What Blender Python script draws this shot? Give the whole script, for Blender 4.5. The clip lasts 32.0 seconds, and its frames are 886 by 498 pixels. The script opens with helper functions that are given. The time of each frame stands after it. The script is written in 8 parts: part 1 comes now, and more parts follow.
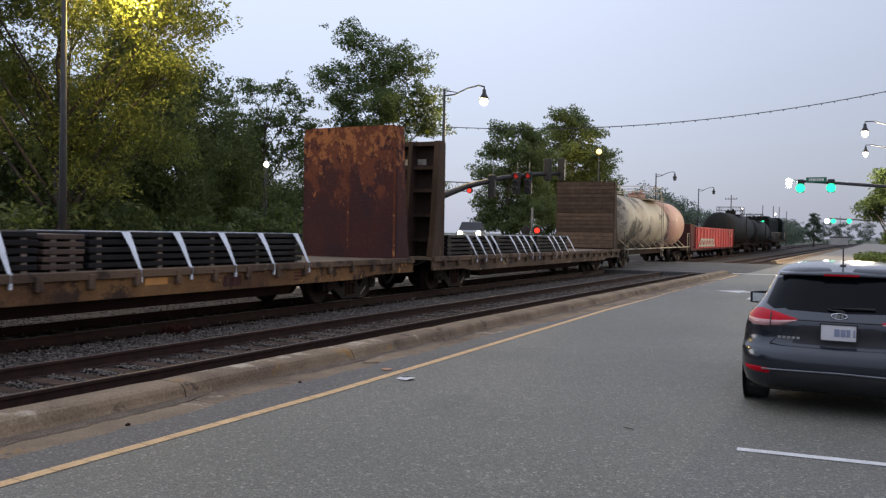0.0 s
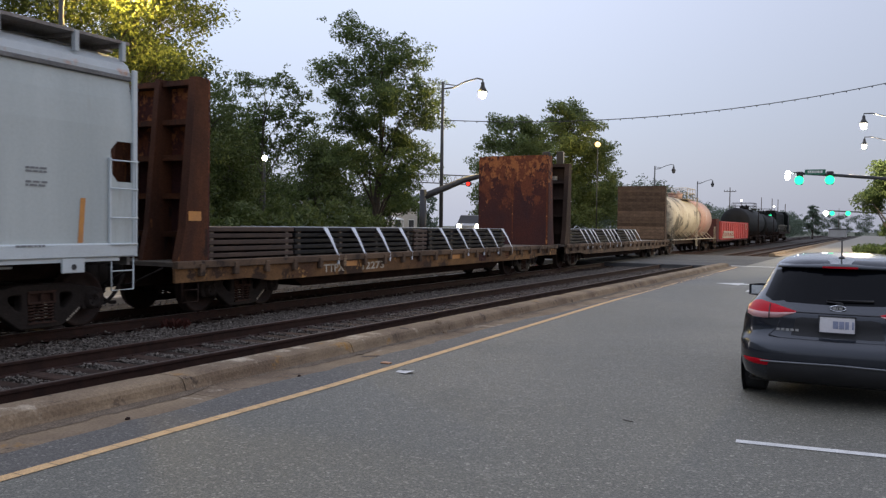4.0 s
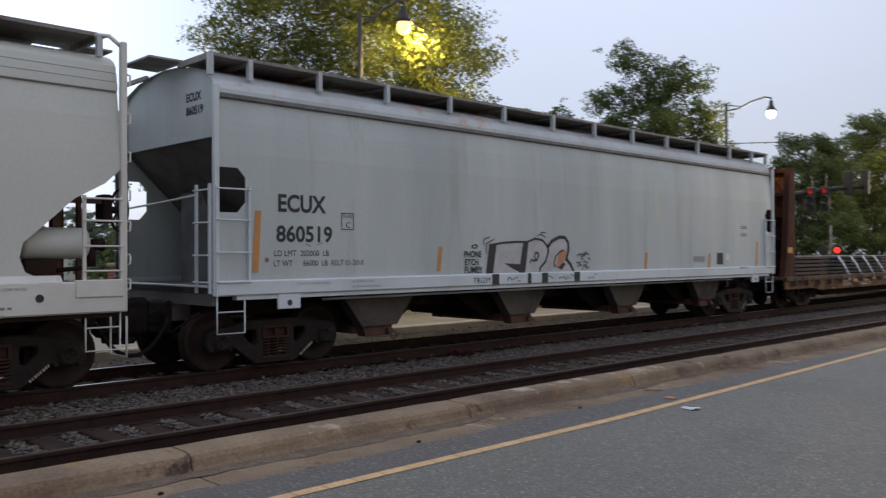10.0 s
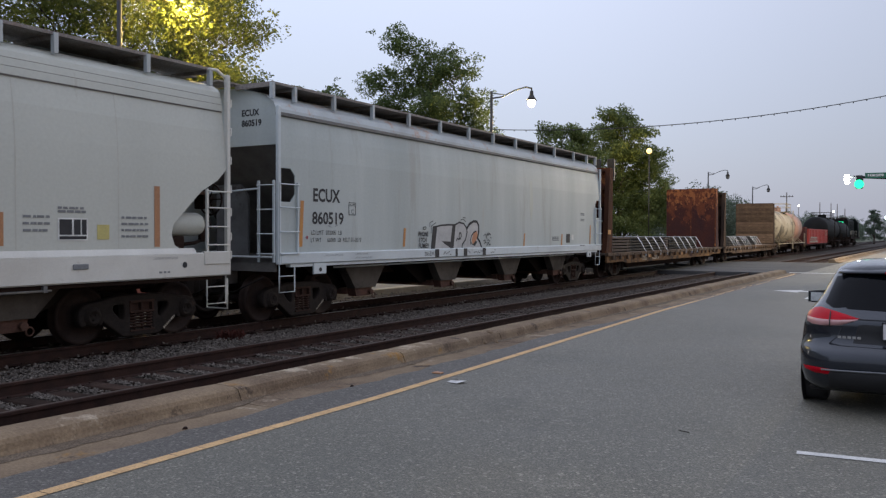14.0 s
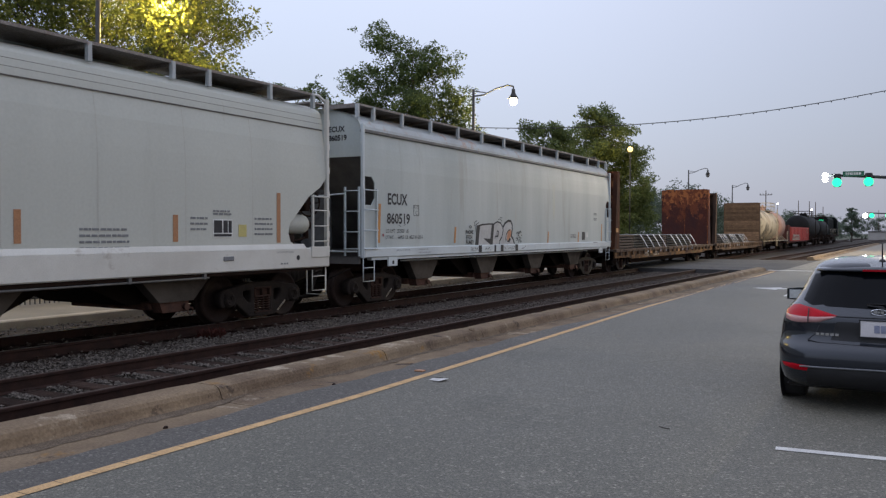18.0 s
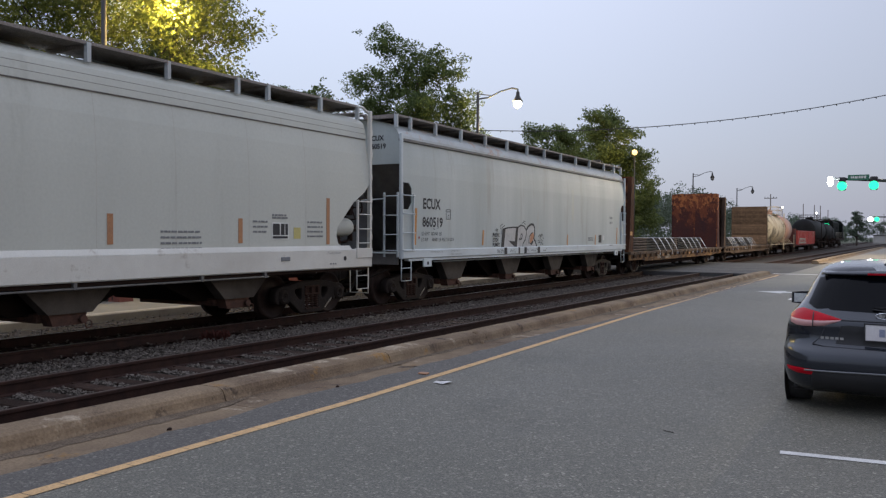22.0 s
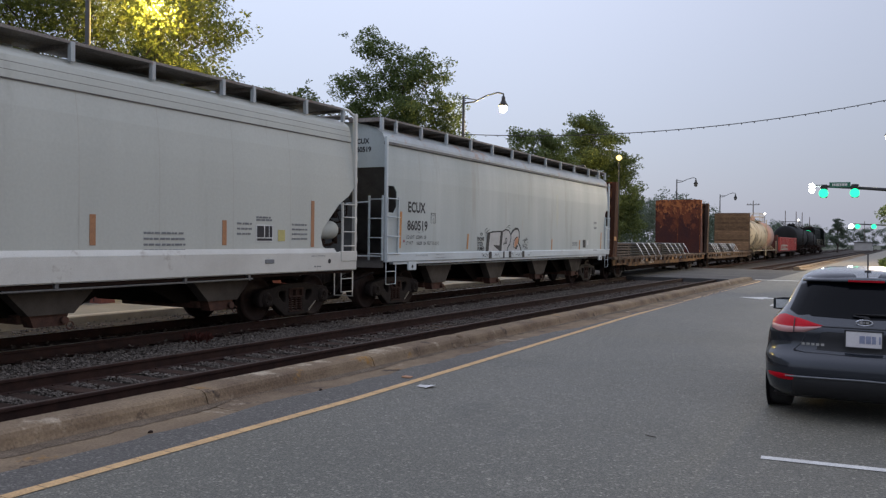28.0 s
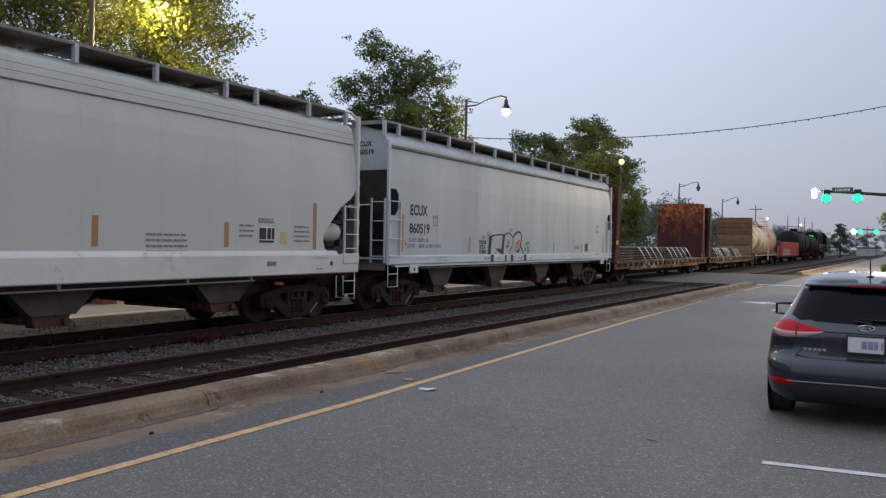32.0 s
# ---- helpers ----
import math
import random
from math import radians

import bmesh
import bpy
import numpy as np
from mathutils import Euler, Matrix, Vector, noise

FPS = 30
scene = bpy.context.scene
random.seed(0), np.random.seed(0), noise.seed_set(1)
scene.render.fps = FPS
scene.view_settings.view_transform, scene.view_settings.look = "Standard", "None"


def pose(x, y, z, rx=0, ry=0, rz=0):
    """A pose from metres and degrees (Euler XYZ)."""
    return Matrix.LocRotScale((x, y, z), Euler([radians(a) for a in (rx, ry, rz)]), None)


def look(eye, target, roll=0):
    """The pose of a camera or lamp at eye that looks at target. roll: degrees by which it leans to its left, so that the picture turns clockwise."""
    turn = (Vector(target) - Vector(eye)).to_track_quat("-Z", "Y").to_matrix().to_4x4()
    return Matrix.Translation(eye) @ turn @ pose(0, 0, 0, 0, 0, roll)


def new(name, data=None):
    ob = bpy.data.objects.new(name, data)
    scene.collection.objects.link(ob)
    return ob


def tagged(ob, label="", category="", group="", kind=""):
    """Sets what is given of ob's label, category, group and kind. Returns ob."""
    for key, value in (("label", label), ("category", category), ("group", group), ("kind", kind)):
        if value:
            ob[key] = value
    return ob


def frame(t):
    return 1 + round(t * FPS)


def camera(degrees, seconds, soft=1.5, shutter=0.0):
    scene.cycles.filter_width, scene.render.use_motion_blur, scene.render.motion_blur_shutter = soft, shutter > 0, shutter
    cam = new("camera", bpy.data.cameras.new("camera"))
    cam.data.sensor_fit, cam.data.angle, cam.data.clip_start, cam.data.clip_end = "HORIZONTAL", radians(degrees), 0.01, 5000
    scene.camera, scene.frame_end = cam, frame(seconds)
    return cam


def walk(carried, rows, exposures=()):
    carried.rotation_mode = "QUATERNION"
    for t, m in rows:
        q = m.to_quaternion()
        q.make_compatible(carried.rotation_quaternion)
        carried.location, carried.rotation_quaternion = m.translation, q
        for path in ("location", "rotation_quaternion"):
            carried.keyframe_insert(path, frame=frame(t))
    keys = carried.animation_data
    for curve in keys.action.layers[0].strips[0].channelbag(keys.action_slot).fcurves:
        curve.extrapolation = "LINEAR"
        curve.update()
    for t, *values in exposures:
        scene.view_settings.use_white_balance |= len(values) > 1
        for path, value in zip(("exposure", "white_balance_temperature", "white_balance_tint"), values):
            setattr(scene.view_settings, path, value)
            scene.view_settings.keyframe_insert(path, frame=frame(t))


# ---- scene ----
cam = camera(55.69, 32.0, soft=1.3, shutter=0.35)
PATH = [
    (0.0, pose(0, 0, 1.67, 88.81, -0.99, 27.69)),
    (0.5, pose(0, 0, 1.67, 88.78, -0.97, 27.62)),
    (1.0, pose(0, 0, 1.67, 88.63, -0.92, 27.55)),
    (1.5, pose(0, 0, 1.67, 88.44, -0.95, 27.60)),
    (2.0, pose(0, 0, 1.67, 88.33, -1.10, 27.73)),
    (2.5, pose(0, 0, 1.67, 88.29, -0.98, 27.69)),
    (4.5, pose(0, 0, 1.67, 88.38, -0.77, 27.66)),
    (5.0, pose(0, 0, 1.67, 88.44, -0.50, 28.10)),
    (5.5, pose(0, 0, 1.67, 88.58, -0.16, 30.09)),
    (6.0, pose(0, 0, 1.67, 88.90, 0.48, 38.13)),
    (6.5, pose(0, 0, 1.67, 89.00, 0.62, 55.41)),
    (7.0, pose(0, 0, 1.67, 89.09, 1.02, 74.14)),
    (7.5, pose(0, 0, 1.67, 88.85, -0.18, 85.59)),
    (8.0, pose(0, 0, 1.67, 89.01, -0.82, 82.95)),
    (8.5, pose(0, 0, 1.67, 89.39, -0.28, 74.05)),
    (9.0, pose(0, 0, 1.67, 89.15, -0.75, 68.16)),
    (9.5, pose(0, 0, 1.67, 89.75, -1.28, 56.68)),
    (10.0, pose(0, 0, 1.67, 90.38, 0.20, 46.47)),
    (10.5, pose(0, 0, 1.67, 89.49, 0.95, 42.66)),
    (11.0, pose(0, 0, 1.67, 88.79, 0.63, 40.39)),
    (11.5, pose(0, 0, 1.67, 88.78, 0.33, 37.91)),
    (12.0, pose(0, 0, 1.67, 88.94, 0.15, 35.59)),
    (12.5, pose(0, 0, 1.67, 88.99, -0.10, 33.60)),
    (13.0, pose(0, 0, 1.67, 89.11, -0.12, 32.35)),
    (13.5, pose(0, 0, 1.67, 89.04, -0.06, 31.48)),
    (14.0, pose(0, 0, 1.67, 88.99, -0.13, 31.04)),
    (14.5, pose(0, 0, 1.67, 88.98, -0.15, 30.98)),
    (16.5, pose(0, 0, 1.67, 88.90, -0.48, 29.87)),
    (17.0, pose(0, 0, 1.67, 88.92, -0.42, 29.88)),
    (17.5, pose(0, 0, 1.67, 88.91, -0.23, 29.86)),
    (18.0, pose(0, 0, 1.67, 88.85, -0.12, 29.81)),
    (18.5, pose(0, 0, 1.67, 88.79, -0.13, 29.86)),
    (19.0, pose(0, 0, 1.67, 88.83, -0.05, 30.09)),
    (19.5, pose(0, 0, 1.67, 88.91, -0.13, 30.27)),
    (20.0, pose(0, 0, 1.67, 88.96, -0.27, 30.32)),
    (20.5, pose(0, 0, 1.67, 89.01, -0.42, 30.38)),
    (21.0, pose(0, 0, 1.67, 89.02, -0.51, 30.38)),
    (21.5, pose(0, 0, 1.67, 89.06, -0.45, 30.28)),
    (22.0, pose(0, 0, 1.67, 89.03, -0.26, 30.09)),
    (22.5, pose(0, 0, 1.67, 88.89, -0.29, 29.54)),
    (23.0, pose(0, 0, 1.67, 88.90, -0.46, 29.05)),
    (23.5, pose(0, 0, 1.67, 89.09, -0.59, 28.92)),
    (24.0, pose(0, 0, 1.67, 89.35, -0.50, 28.88)),
    (24.5, pose(0, 0, 1.67, 89.59, -0.45, 28.85)),
    (25.0, pose(0, 0, 1.67, 89.69, -0.59, 28.75)),
    (25.5, pose(0, 0, 1.67, 89.69, -0.77, 28.64)),
    (27.5, pose(0, 0, 1.67, 89.35, -0.80, 28.73)),
    (28.0, pose(0, 0, 1.67, 89.29, -0.73, 29.04)),
    (28.5, pose(0, 0, 1.67, 89.37, -0.89, 29.40)),
    (29.0, pose(0, 0, 1.67, 89.50, -0.71, 29.52)),
    (29.5, pose(0, 0, 1.67, 89.57, -0.52, 29.52)),
    (30.0, pose(0, 0, 1.67, 89.54, -0.65, 29.39)),
    (30.5, pose(0, 0, 1.67, 89.47, -0.89, 29.18)),
    (31.0, pose(0, 0, 1.67, 89.42, -0.97, 29.09)),
    (31.5, pose(0, 0, 1.67, 89.44, -0.82, 28.96)),
    (32.0, pose(0, 0, 1.67, 89.49, -1.05, 29.18)),
]

EXPOSURES = [(0.0, 0.0, 6520, 10), (4.5, -0.02, 6520, 10), (5.5, -0.07, 6520, 10), (6.0, -0.10, 6560, 10), (6.6, -0.03, 6540, 10), (7.0, 0.0, 6520, 10), (7.6, 0.32, 6550, 10), (8.3, 0.38, 6550, 10), (9.0, 0.38, 6550, 10), (9.7, -0.13, 6720, 10), (10.5, -0.10, 6720, 10), (12.0, 0.03, 6600, 10), (14.5, -0.11, 6550, 10), (23.2, -0.11, 6550, 10), (24.3, -0.19, 6550, 10), (25.0, -0.26, 6550, 10), (25.5, -0.26, 6550, 10), (27.5, -0.13, 6550, 10), (32.0, -0.11, 6550, 10)]
walk(cam, PATH, EXPOSURES)

# ---- light: clear dusk sky, the sun just down beyond the tracks ----
world = bpy.data.worlds.new("dusk_sky")
scene.world = world
world.use_nodes = True
wn, wl = world.node_tree.nodes, world.node_tree.links
sky = wn.new("ShaderNodeTexSky")
sky.sky_type = "NISHITA"
sky.sun_disc = False
sky.sun_elevation = radians(4.0)
sky.sun_rotation = radians(85.0)
sky.altitude, sky.air_density, sky.dust_density, sky.ozone_density = 50, 1.0, 2.5, 3.0
bg = wn["Background"]
veil = wn.new("ShaderNodeMix")
veil.data_type = "RGBA"
veil.inputs["Factor"].default_value = 0.55
veil.inputs["B"].default_value = (5.06, 5.35, 6.58, 1)
wl.new(sky.outputs["Color"], veil.inputs["A"])
# hazy air: the dome grows brighter towards the zenith
geo = wn.new("ShaderNodeTexCoord")
sep = wn.new("ShaderNodeSeparateXYZ")
rise = wn.new("ShaderNodeMapRange")
rise.inputs["From Min"].default_value, rise.inputs["From Max"].default_value = 0.0, 1.0
rise.inputs["To Min"].default_value, rise.inputs["To Max"].default_value = 0.88, 2.25
lift = wn.new("ShaderNodeVectorMath")
lift.operation = "SCALE"
wl.new(geo.outputs["Generated"], sep.inputs["Vector"])
wl.new(sep.outputs["Z"], rise.inputs["Value"])
wl.new(veil.outputs["Result"], lift.inputs["Vector"])
# afterglow over the place where the sun went down
west = wn.new("ShaderNodeMapRange")
west.interpolation_type = "SMOOTHSTEP"
west.inputs["From Min"].default_value, west.inputs["From Max"].default_value = -0.80, -1.0
west.inputs["To Min"].default_value, west.inputs["To Max"].default_value = 1.0, 1.75
wl.new(sep.outputs["X"], west.inputs["Value"])
east = wn.new("ShaderNodeMapRange")      # night comes up in the east
east.interpolation_type = "SMOOTHSTEP"
east.inputs["From Min"].default_value, east.inputs["From Max"].default_value = -0.48, 0.15
east.inputs["To Min"].default_value, east.inputs["To Max"].default_value = 1.0, 0.72
wl.new(sep.outputs["X"], east.inputs["Value"])
dusk = wn.new("ShaderNodeMath")
dusk.operation = "MULTIPLY"
wl.new(east.outputs["Result"], dusk.inputs[0])
wl.new(west.outputs["Result"], dusk.inputs[1])
both = wn.new("ShaderNodeMath")
both.operation = "MULTIPLY"
wl.new(rise.outputs["Result"], both.inputs[0])
wl.new(dusk.outputs["Value"], both.inputs[1])
wl.new(both.outputs["Value"], lift.inputs["Scale"])
wl.new(lift.outputs["Vector"], bg.inputs["Color"])
bg.inputs["Strength"].default_value = 0.208

sun = new("sun", bpy.data.lights.new("sun", "SUN"))
sun.data.energy, sun.data.angle, sun.data.color = 0.5, radians(25), (1.0, 0.86, 0.74)
sun.matrix_world = look((-60, 6, 9), (0, 0, 0))


# ---- helpers ----
class Mesh:
    """Collects corners and faces of one part."""

    def __init__(self):
        self.v, self.f, self.s = [], [], []

    def add(self, verts, faces, smooth=False):
        n = len(self.v)
        self.v.extend(tuple(p) for p in verts)
        self.f.extend(tuple(i + n for i in q) for q in faces)
        self.s.extend([smooth] * len(faces))
        return self

    def box(self, x0, x1, y0, y1, z0, z1, c=0.0):
        """A box; c cuts its long edges."""
        if x0 > x1: x0, x1 = x1, x0
        if y0 > y1: y0, y1 = y1, y0
        if z0 > z1: z0, z1 = z1, z0
        c = min(c, 0.45 * min(x1 - x0, y1 - y0, z1 - z0))
        if c <= 0:
            v = [(x, y, z) for z in (z0, z1) for y in (y0, y1) for x in (x0, x1)]
            return self.add(v, [(0, 2, 3, 1), (4, 5, 7, 6), (0, 1, 5, 4), (2, 6, 7, 3), (0, 4, 6, 2), (1, 3, 7, 5)])
        xs, ys, zs = (x0, x0 + c, x1 - c, x1), (y0, y0 + c, y1 - c, y1), (z0, z0 + c, z1 - c, z1)
        rings = []
        for z, k in ((z0, 1), (zs[1], 0), (zs[2], 0), (z1, 1)):
            if k:
                rings.append([(xs[1], ys[1], z), (xs[2], ys[1], z), (xs[2], ys[1], z), (xs[2], ys[2], z), (xs[2], ys[2], z), (xs[1], ys[2], z), (xs[1], ys[2], z), (xs[1], ys[1], z)])
            else:
                rings.append([(xs[1], y0, z), (xs[2], y0, z), (x1, ys[1], z), (x1, ys[2], z), (xs[2], y1, z), (xs[1], y1, z), (x0, ys[2], z), (x0, ys[1], z)])
        v = [p for r in rings for p in r]
        f = [tuple(range(7, -1, -1)), tuple(range(24, 32))]
        for r in range(3):
            for i in range(8):
                j = (i + 1) % 8
                f.append((r * 8 + i, r * 8 + j, r * 8 + 8 + j, r * 8 + 8 + i))
        return self.add(v, f)

    def cyl(self, a, b, r, n=12, r2=None, caps=True, smooth=True):
        a, b = Vector(a), Vector(b)
        d = (b - a).normalized()
        u = d.orthogonal().normalized()
        w = d.cross(u)
        r2 = r if r2 is None else r2
        v = []
        for p, q in ((a, r), (b, r2)):
            for i in range(n):
                g = 2 * math.pi * i / n
                v.append(p + (u * math.cos(g) + w * math.sin(g)) * q)
        m = len(self.v)
        self.add(v, [(i, (i + 1) % n, n + (i + 1) % n, n + i) for i in range(n)], smooth)
        if caps:
            self.f += [tuple(m + i for i in range(n - 1, -1, -1)), tuple(m + n + i for i in range(n))]
            self.s += [False, False]
        return self

    def tube(self, pts, r, n=6):
        """A round bar along points; r may be a list."""
        pts = [Vector(p) for p in pts]
        rs = r if isinstance(r, (list, tuple)) else [r] * len(pts)
        v = []
        u = None
        for k, p in enumerate(pts):
            d = (pts[min(k + 1, len(pts) - 1)] - pts[max(k - 1, 0)]).normalized()
            u = d.orthogonal().normalized() if u is None else (u - d * u.dot(d)).normalized()
            w = d.cross(u)
            for i in range(n):
                g = 2 * math.pi * i / n
                v.append(p + (u * math.cos(g) + w * math.sin(g)) * rs[k])
        f = []
        for k in range(len(pts) - 1):
            for i in range(n):
                j = (i + 1) % n
                f.append((k * n + i, k * n + j, k * n + n + j, k * n + n + i))
        m = len(self.v)
        self.add(v, f, True)
        self.f += [tuple(m + i for i in range(n - 1, -1, -1)), tuple(m + len(v) - n + i for i in range(n))]
        self.s += [False, False]
        return self

    def prism(self, poly, axis, a, b):
        """A polygon in the plane across axis (x: (y, z); y: (x, z); z: (x, y)), pulled from a to b."""
        def at(p, k):
            return {"x": (k, p[0], p[1]), "y": (p[0], k, p[1]), "z": (p[0], p[1], k)}[axis]
        n = len(poly)
        v = [at(p, a) for p in poly] + [at(p, b) for p in poly]
        f = [tuple(range(n - 1, -1, -1)), tuple(range(n, 2 * n))] + [(i, (i + 1) % n, n + (i + 1) % n, n + i) for i in range(n)]
        return self.add(v, f)

    def loft(self, rings, smooth=True, closed=True, caps=True):
        n = len(rings[0])
        v = [p for r in rings for p in r]
        f = []
        for k in range(len(rings) - 1):
            for i in range(n if closed else n - 1):
                j = (i + 1) % n
                f.append((k * n + i, k * n + j, k * n + n + j, k * n + n + i))
        m = len(self.v)
        self.add(v, f, smooth)
        if caps and closed:
            self.f += [tuple(m + i for i in range(n - 1, -1, -1)), tuple(m + len(v) - n + i for i in range(n))]
            self.s += [False, False]
        return self

    def turn(self, prof, n=20, axis="z", at=(0, 0, 0)):
        """A profile of (radius, height) turned round an axis through at."""
        v = []
        for r, h in prof:
            for i in range(n):
                g = 2 * math.pi * i / n
                c, s = r * math.cos(g), r * math.sin(g)
                p = {"z": (c, s, h), "y": (c, h, s), "x": (h, c, s)}[axis]
                v.append((p[0] + at[0], p[1] + at[1], p[2] + at[2]))
        f = []
        for k in range(len(prof) - 1):
            for i in range(n):
                j = (i + 1) % n
                f.append((k * n + i, k * n + j, k * n + n + j, k * n + n + i))
        return self.add(v, f, True)

    def data(self, name, material=None):
        me = bpy.data.meshes.new(name)
        me.from_pydata(self.v, [], self.f)
        me.polygons.foreach_set("use_smooth", self.s)
        b = bmesh.new()
        b.from_mesh(me)
        bmesh.ops.recalc_face_normals(b, faces=b.faces)
        b.to_mesh(me)
        b.free()
        if material:
            me.materials.append(material)
        return me


def part(name, m, material, parent, label=""):
    me = m.data(name, material) if isinstance(m, Mesh) else m
    ob = new(name, me)
    ob.parent = parent
    return tagged(ob, label)


def thing(name, place, label, category, group="", kind="", turn=0):
    ob = new(name)
    ob.empty_display_size = 0.2
    ob.matrix_basis = pose(*place, 0, 0, turn)
    return tagged(ob, label, category, group, kind)


def solid(name, m, material, label, category, group="", kind="", place=(0, 0, 0)):
    """A thing of one mesh."""
    ob = new(name, m.data(name, material) if isinstance(m, Mesh) else m)
    ob.location = place
    return tagged(ob, label, category, group, kind)


def lettering(text, size, material, spacing=1.0, bold=0.0):
    """A flat mesh of letters, its left foot at the origin, in the xy plane."""
    cu = bpy.data.curves.new("lettering", "FONT")
    cu.body, cu.size, cu.space_character, cu.offset = text, size, spacing, bold
    cu.resolution_u = 3
    ob = bpy.data.objects.new("lettering", cu)
    scene.collection.objects.link(ob)
    dg = bpy.context.evaluated_depsgraph_get()
    me = bpy.data.meshes.new_from_object(ob.evaluated_get(dg))
    scene.collection.objects.unlink(ob)
    bpy.data.objects.remove(ob)
    me.materials.clear()
    me.materials.append(material)
    return me


SIDE = Matrix(((0, 0, 1, 0), (1, 0, 0, 0), (0, 1, 0, 0), (0, 0, 0, 1)))      # letters on a side that faces +x
BACK = Matrix(((1, 0, 0, 0), (0, 0, -1, 0), (0, 1, 0, 0), (0, 0, 0, 1)))     # letters on an end that faces -y


def letters(name, text, size, material, parent, at, face=SIDE, spacing=1.0, bold=0.0, width=None, label=""):
    me = lettering(text, size, material, spacing, bold)
    me.transform(Matrix.Translation((0, 0, 0)))
    if width:
        w = max(v.co.x for v in me.vertices) - min(v.co.x for v in me.vertices)
        me.transform(Matrix.Diagonal((width / w, 1, 1, 1)))
    me.transform(Matrix.Translation(at) @ face)
    return part(name, me, material, parent, label)


def bars(m, x, y, z, w, rows, h=0.035, gap=0.06, seed=0, n=6):
    """Rows of short flat bars on a side that faces +x, for writing too small to read."""
    rnd = random.Random(seed)
    for r in range(rows):
        p = y
        while p < y + w - 0.03:
            k = min(rnd.uniform(0.04, 0.12), y + w - p)
            m.box(x, x + 0.004, p, p + k, z - r * gap - h, z - r * gap)
            p += k + rnd.uniform(0.012, 0.035)
    return m


# ---- materials ----
def surface(name, base, second=None, scale=3.0, rough=0.7, metal=0.0, bump=0.0, bump_scale=60.0, spots=None, spot_scale=6.0,
            spot_at=0.62, streak=1.0, grain=0.10, spec=0.5, soft=0.12, per_object=0.0, island=0.0, rough_var=0.1, high=None):
    """A worn surface: a base colour drifting to a second one, fine grain, spots (rust, stains) and a bump. streak < 1 draws the drift out along z."""
    m = bpy.data.materials.new(name)
    m.use_nodes = True
    n, l = m.node_tree.nodes, m.node_tree.links
    p = n["Principled BSDF"]
    p.inputs["Roughness"].default_value, p.inputs["Metallic"].default_value = rough, metal
    p.inputs["Specular IOR Level"].default_value = spec
    co = n.new("ShaderNodeTexCoord")
    mp = n.new("ShaderNodeMapping")
    mp.inputs["Scale"].default_value = (1, 1, streak)
    if per_object:      # no two alike pieces wear alike
        oi = n.new("ShaderNodeObjectInfo")
        far = n.new("ShaderNodeVectorMath")
        far.operation = "SCALE"
        far.inputs[0].default_value = (61, 37, 23)
        l.new(oi.outputs["Random"], far.inputs["Scale"])
        ad0 = n.new("ShaderNodeVectorMath")
        l.new(co.outputs["Object"], ad0.inputs[0])
        l.new(far.outputs["Vector"], ad0.inputs[1])
        l.new(ad0.outputs["Vector"], mp.inputs["Vector"])
    else:
        l.new(co.outputs["Object"], mp.inputs["Vector"])

    def noise_of(sc, detail, src):
        t = n.new("ShaderNodeTexNoise")
        t.inputs["Scale"].default_value, t.inputs["Detail"].default_value = sc, detail
        t.inputs["Roughness"].default_value = 0.7 if detail == 7 else 0.6
        l.new(src, t.inputs["Vector"])
        return t.outputs["Fac"]

    def ramp(src, a, b):
        r = n.new("ShaderNodeMapRange")
        r.inputs["From Min"].default_value, r.inputs["From Max"].default_value = a, b
        l.new(src, r.inputs["Value"])
        return r.outputs["Result"]

    def mix(fac, a, b, kind="MIX"):
        x = n.new("ShaderNodeMix")
        x.data_type, x.blend_type = "RGBA", kind
        for key, val in (("Factor", fac), ("A", a), ("B", b)):
            if isinstance(val, (int, float)):
                x.inputs[key].default_value = val
            elif isinstance(val, tuple):
                x.inputs[key].default_value = (*val[:3], 1)
            else:
                l.new(val, x.inputs[key])
        return x.outputs["Result"]

    second = second or tuple(c * 0.72 for c in base)
    col = mix(ramp(noise_of(scale, 5, mp.outputs["Vector"]), 0.35, 0.65), base, second)
    if spots:
        for k, (c, sc, at) in enumerate(spots):
            src = noise_of(sc, 7, mp.outputs["Vector"])
            if high:      # flakes gather towards the top edge, where the paint let the rain in
                sp = n.new("ShaderNodeSeparateXYZ")
                l.new(co.outputs["Object"], sp.inputs["Vector"])
                up = n.new("ShaderNodeMapRange")
                up.inputs["From Min"].default_value, up.inputs["From Max"].default_value = high
                up.inputs["To Min"].default_value, up.inputs["To Max"].default_value = -0.10, 0.115
                l.new(sp.outputs["Z"], up.inputs["Value"])
                ad = n.new("ShaderNodeMath")
                l.new(src, ad.inputs[0])
                l.new(up.outputs["Result"], ad.inputs[1])
                src = ad.outputs["Value"]
            f = ramp(src, at, at + soft)
            col = mix(f, col, c)
    if grain:
        g = ramp(noise_of(bump_scale, 3, co.outputs["Object"]), 0.3, 0.7)
        gr = n.new("ShaderNodeMapRange")
        gr.inputs["To Min"].default_value, gr.inputs["To Max"].default_value = 1 - grain * 1.6, 1 + grain
        l.new(g, gr.inputs["Value"])
        cv = n.new("ShaderNodeCombineColor")
        for k in range(3):
            l.new(gr.outputs["Result"], cv.inputs[k])
        col = mix(1.0, col, cv.outputs["Color"], "MULTIPLY")
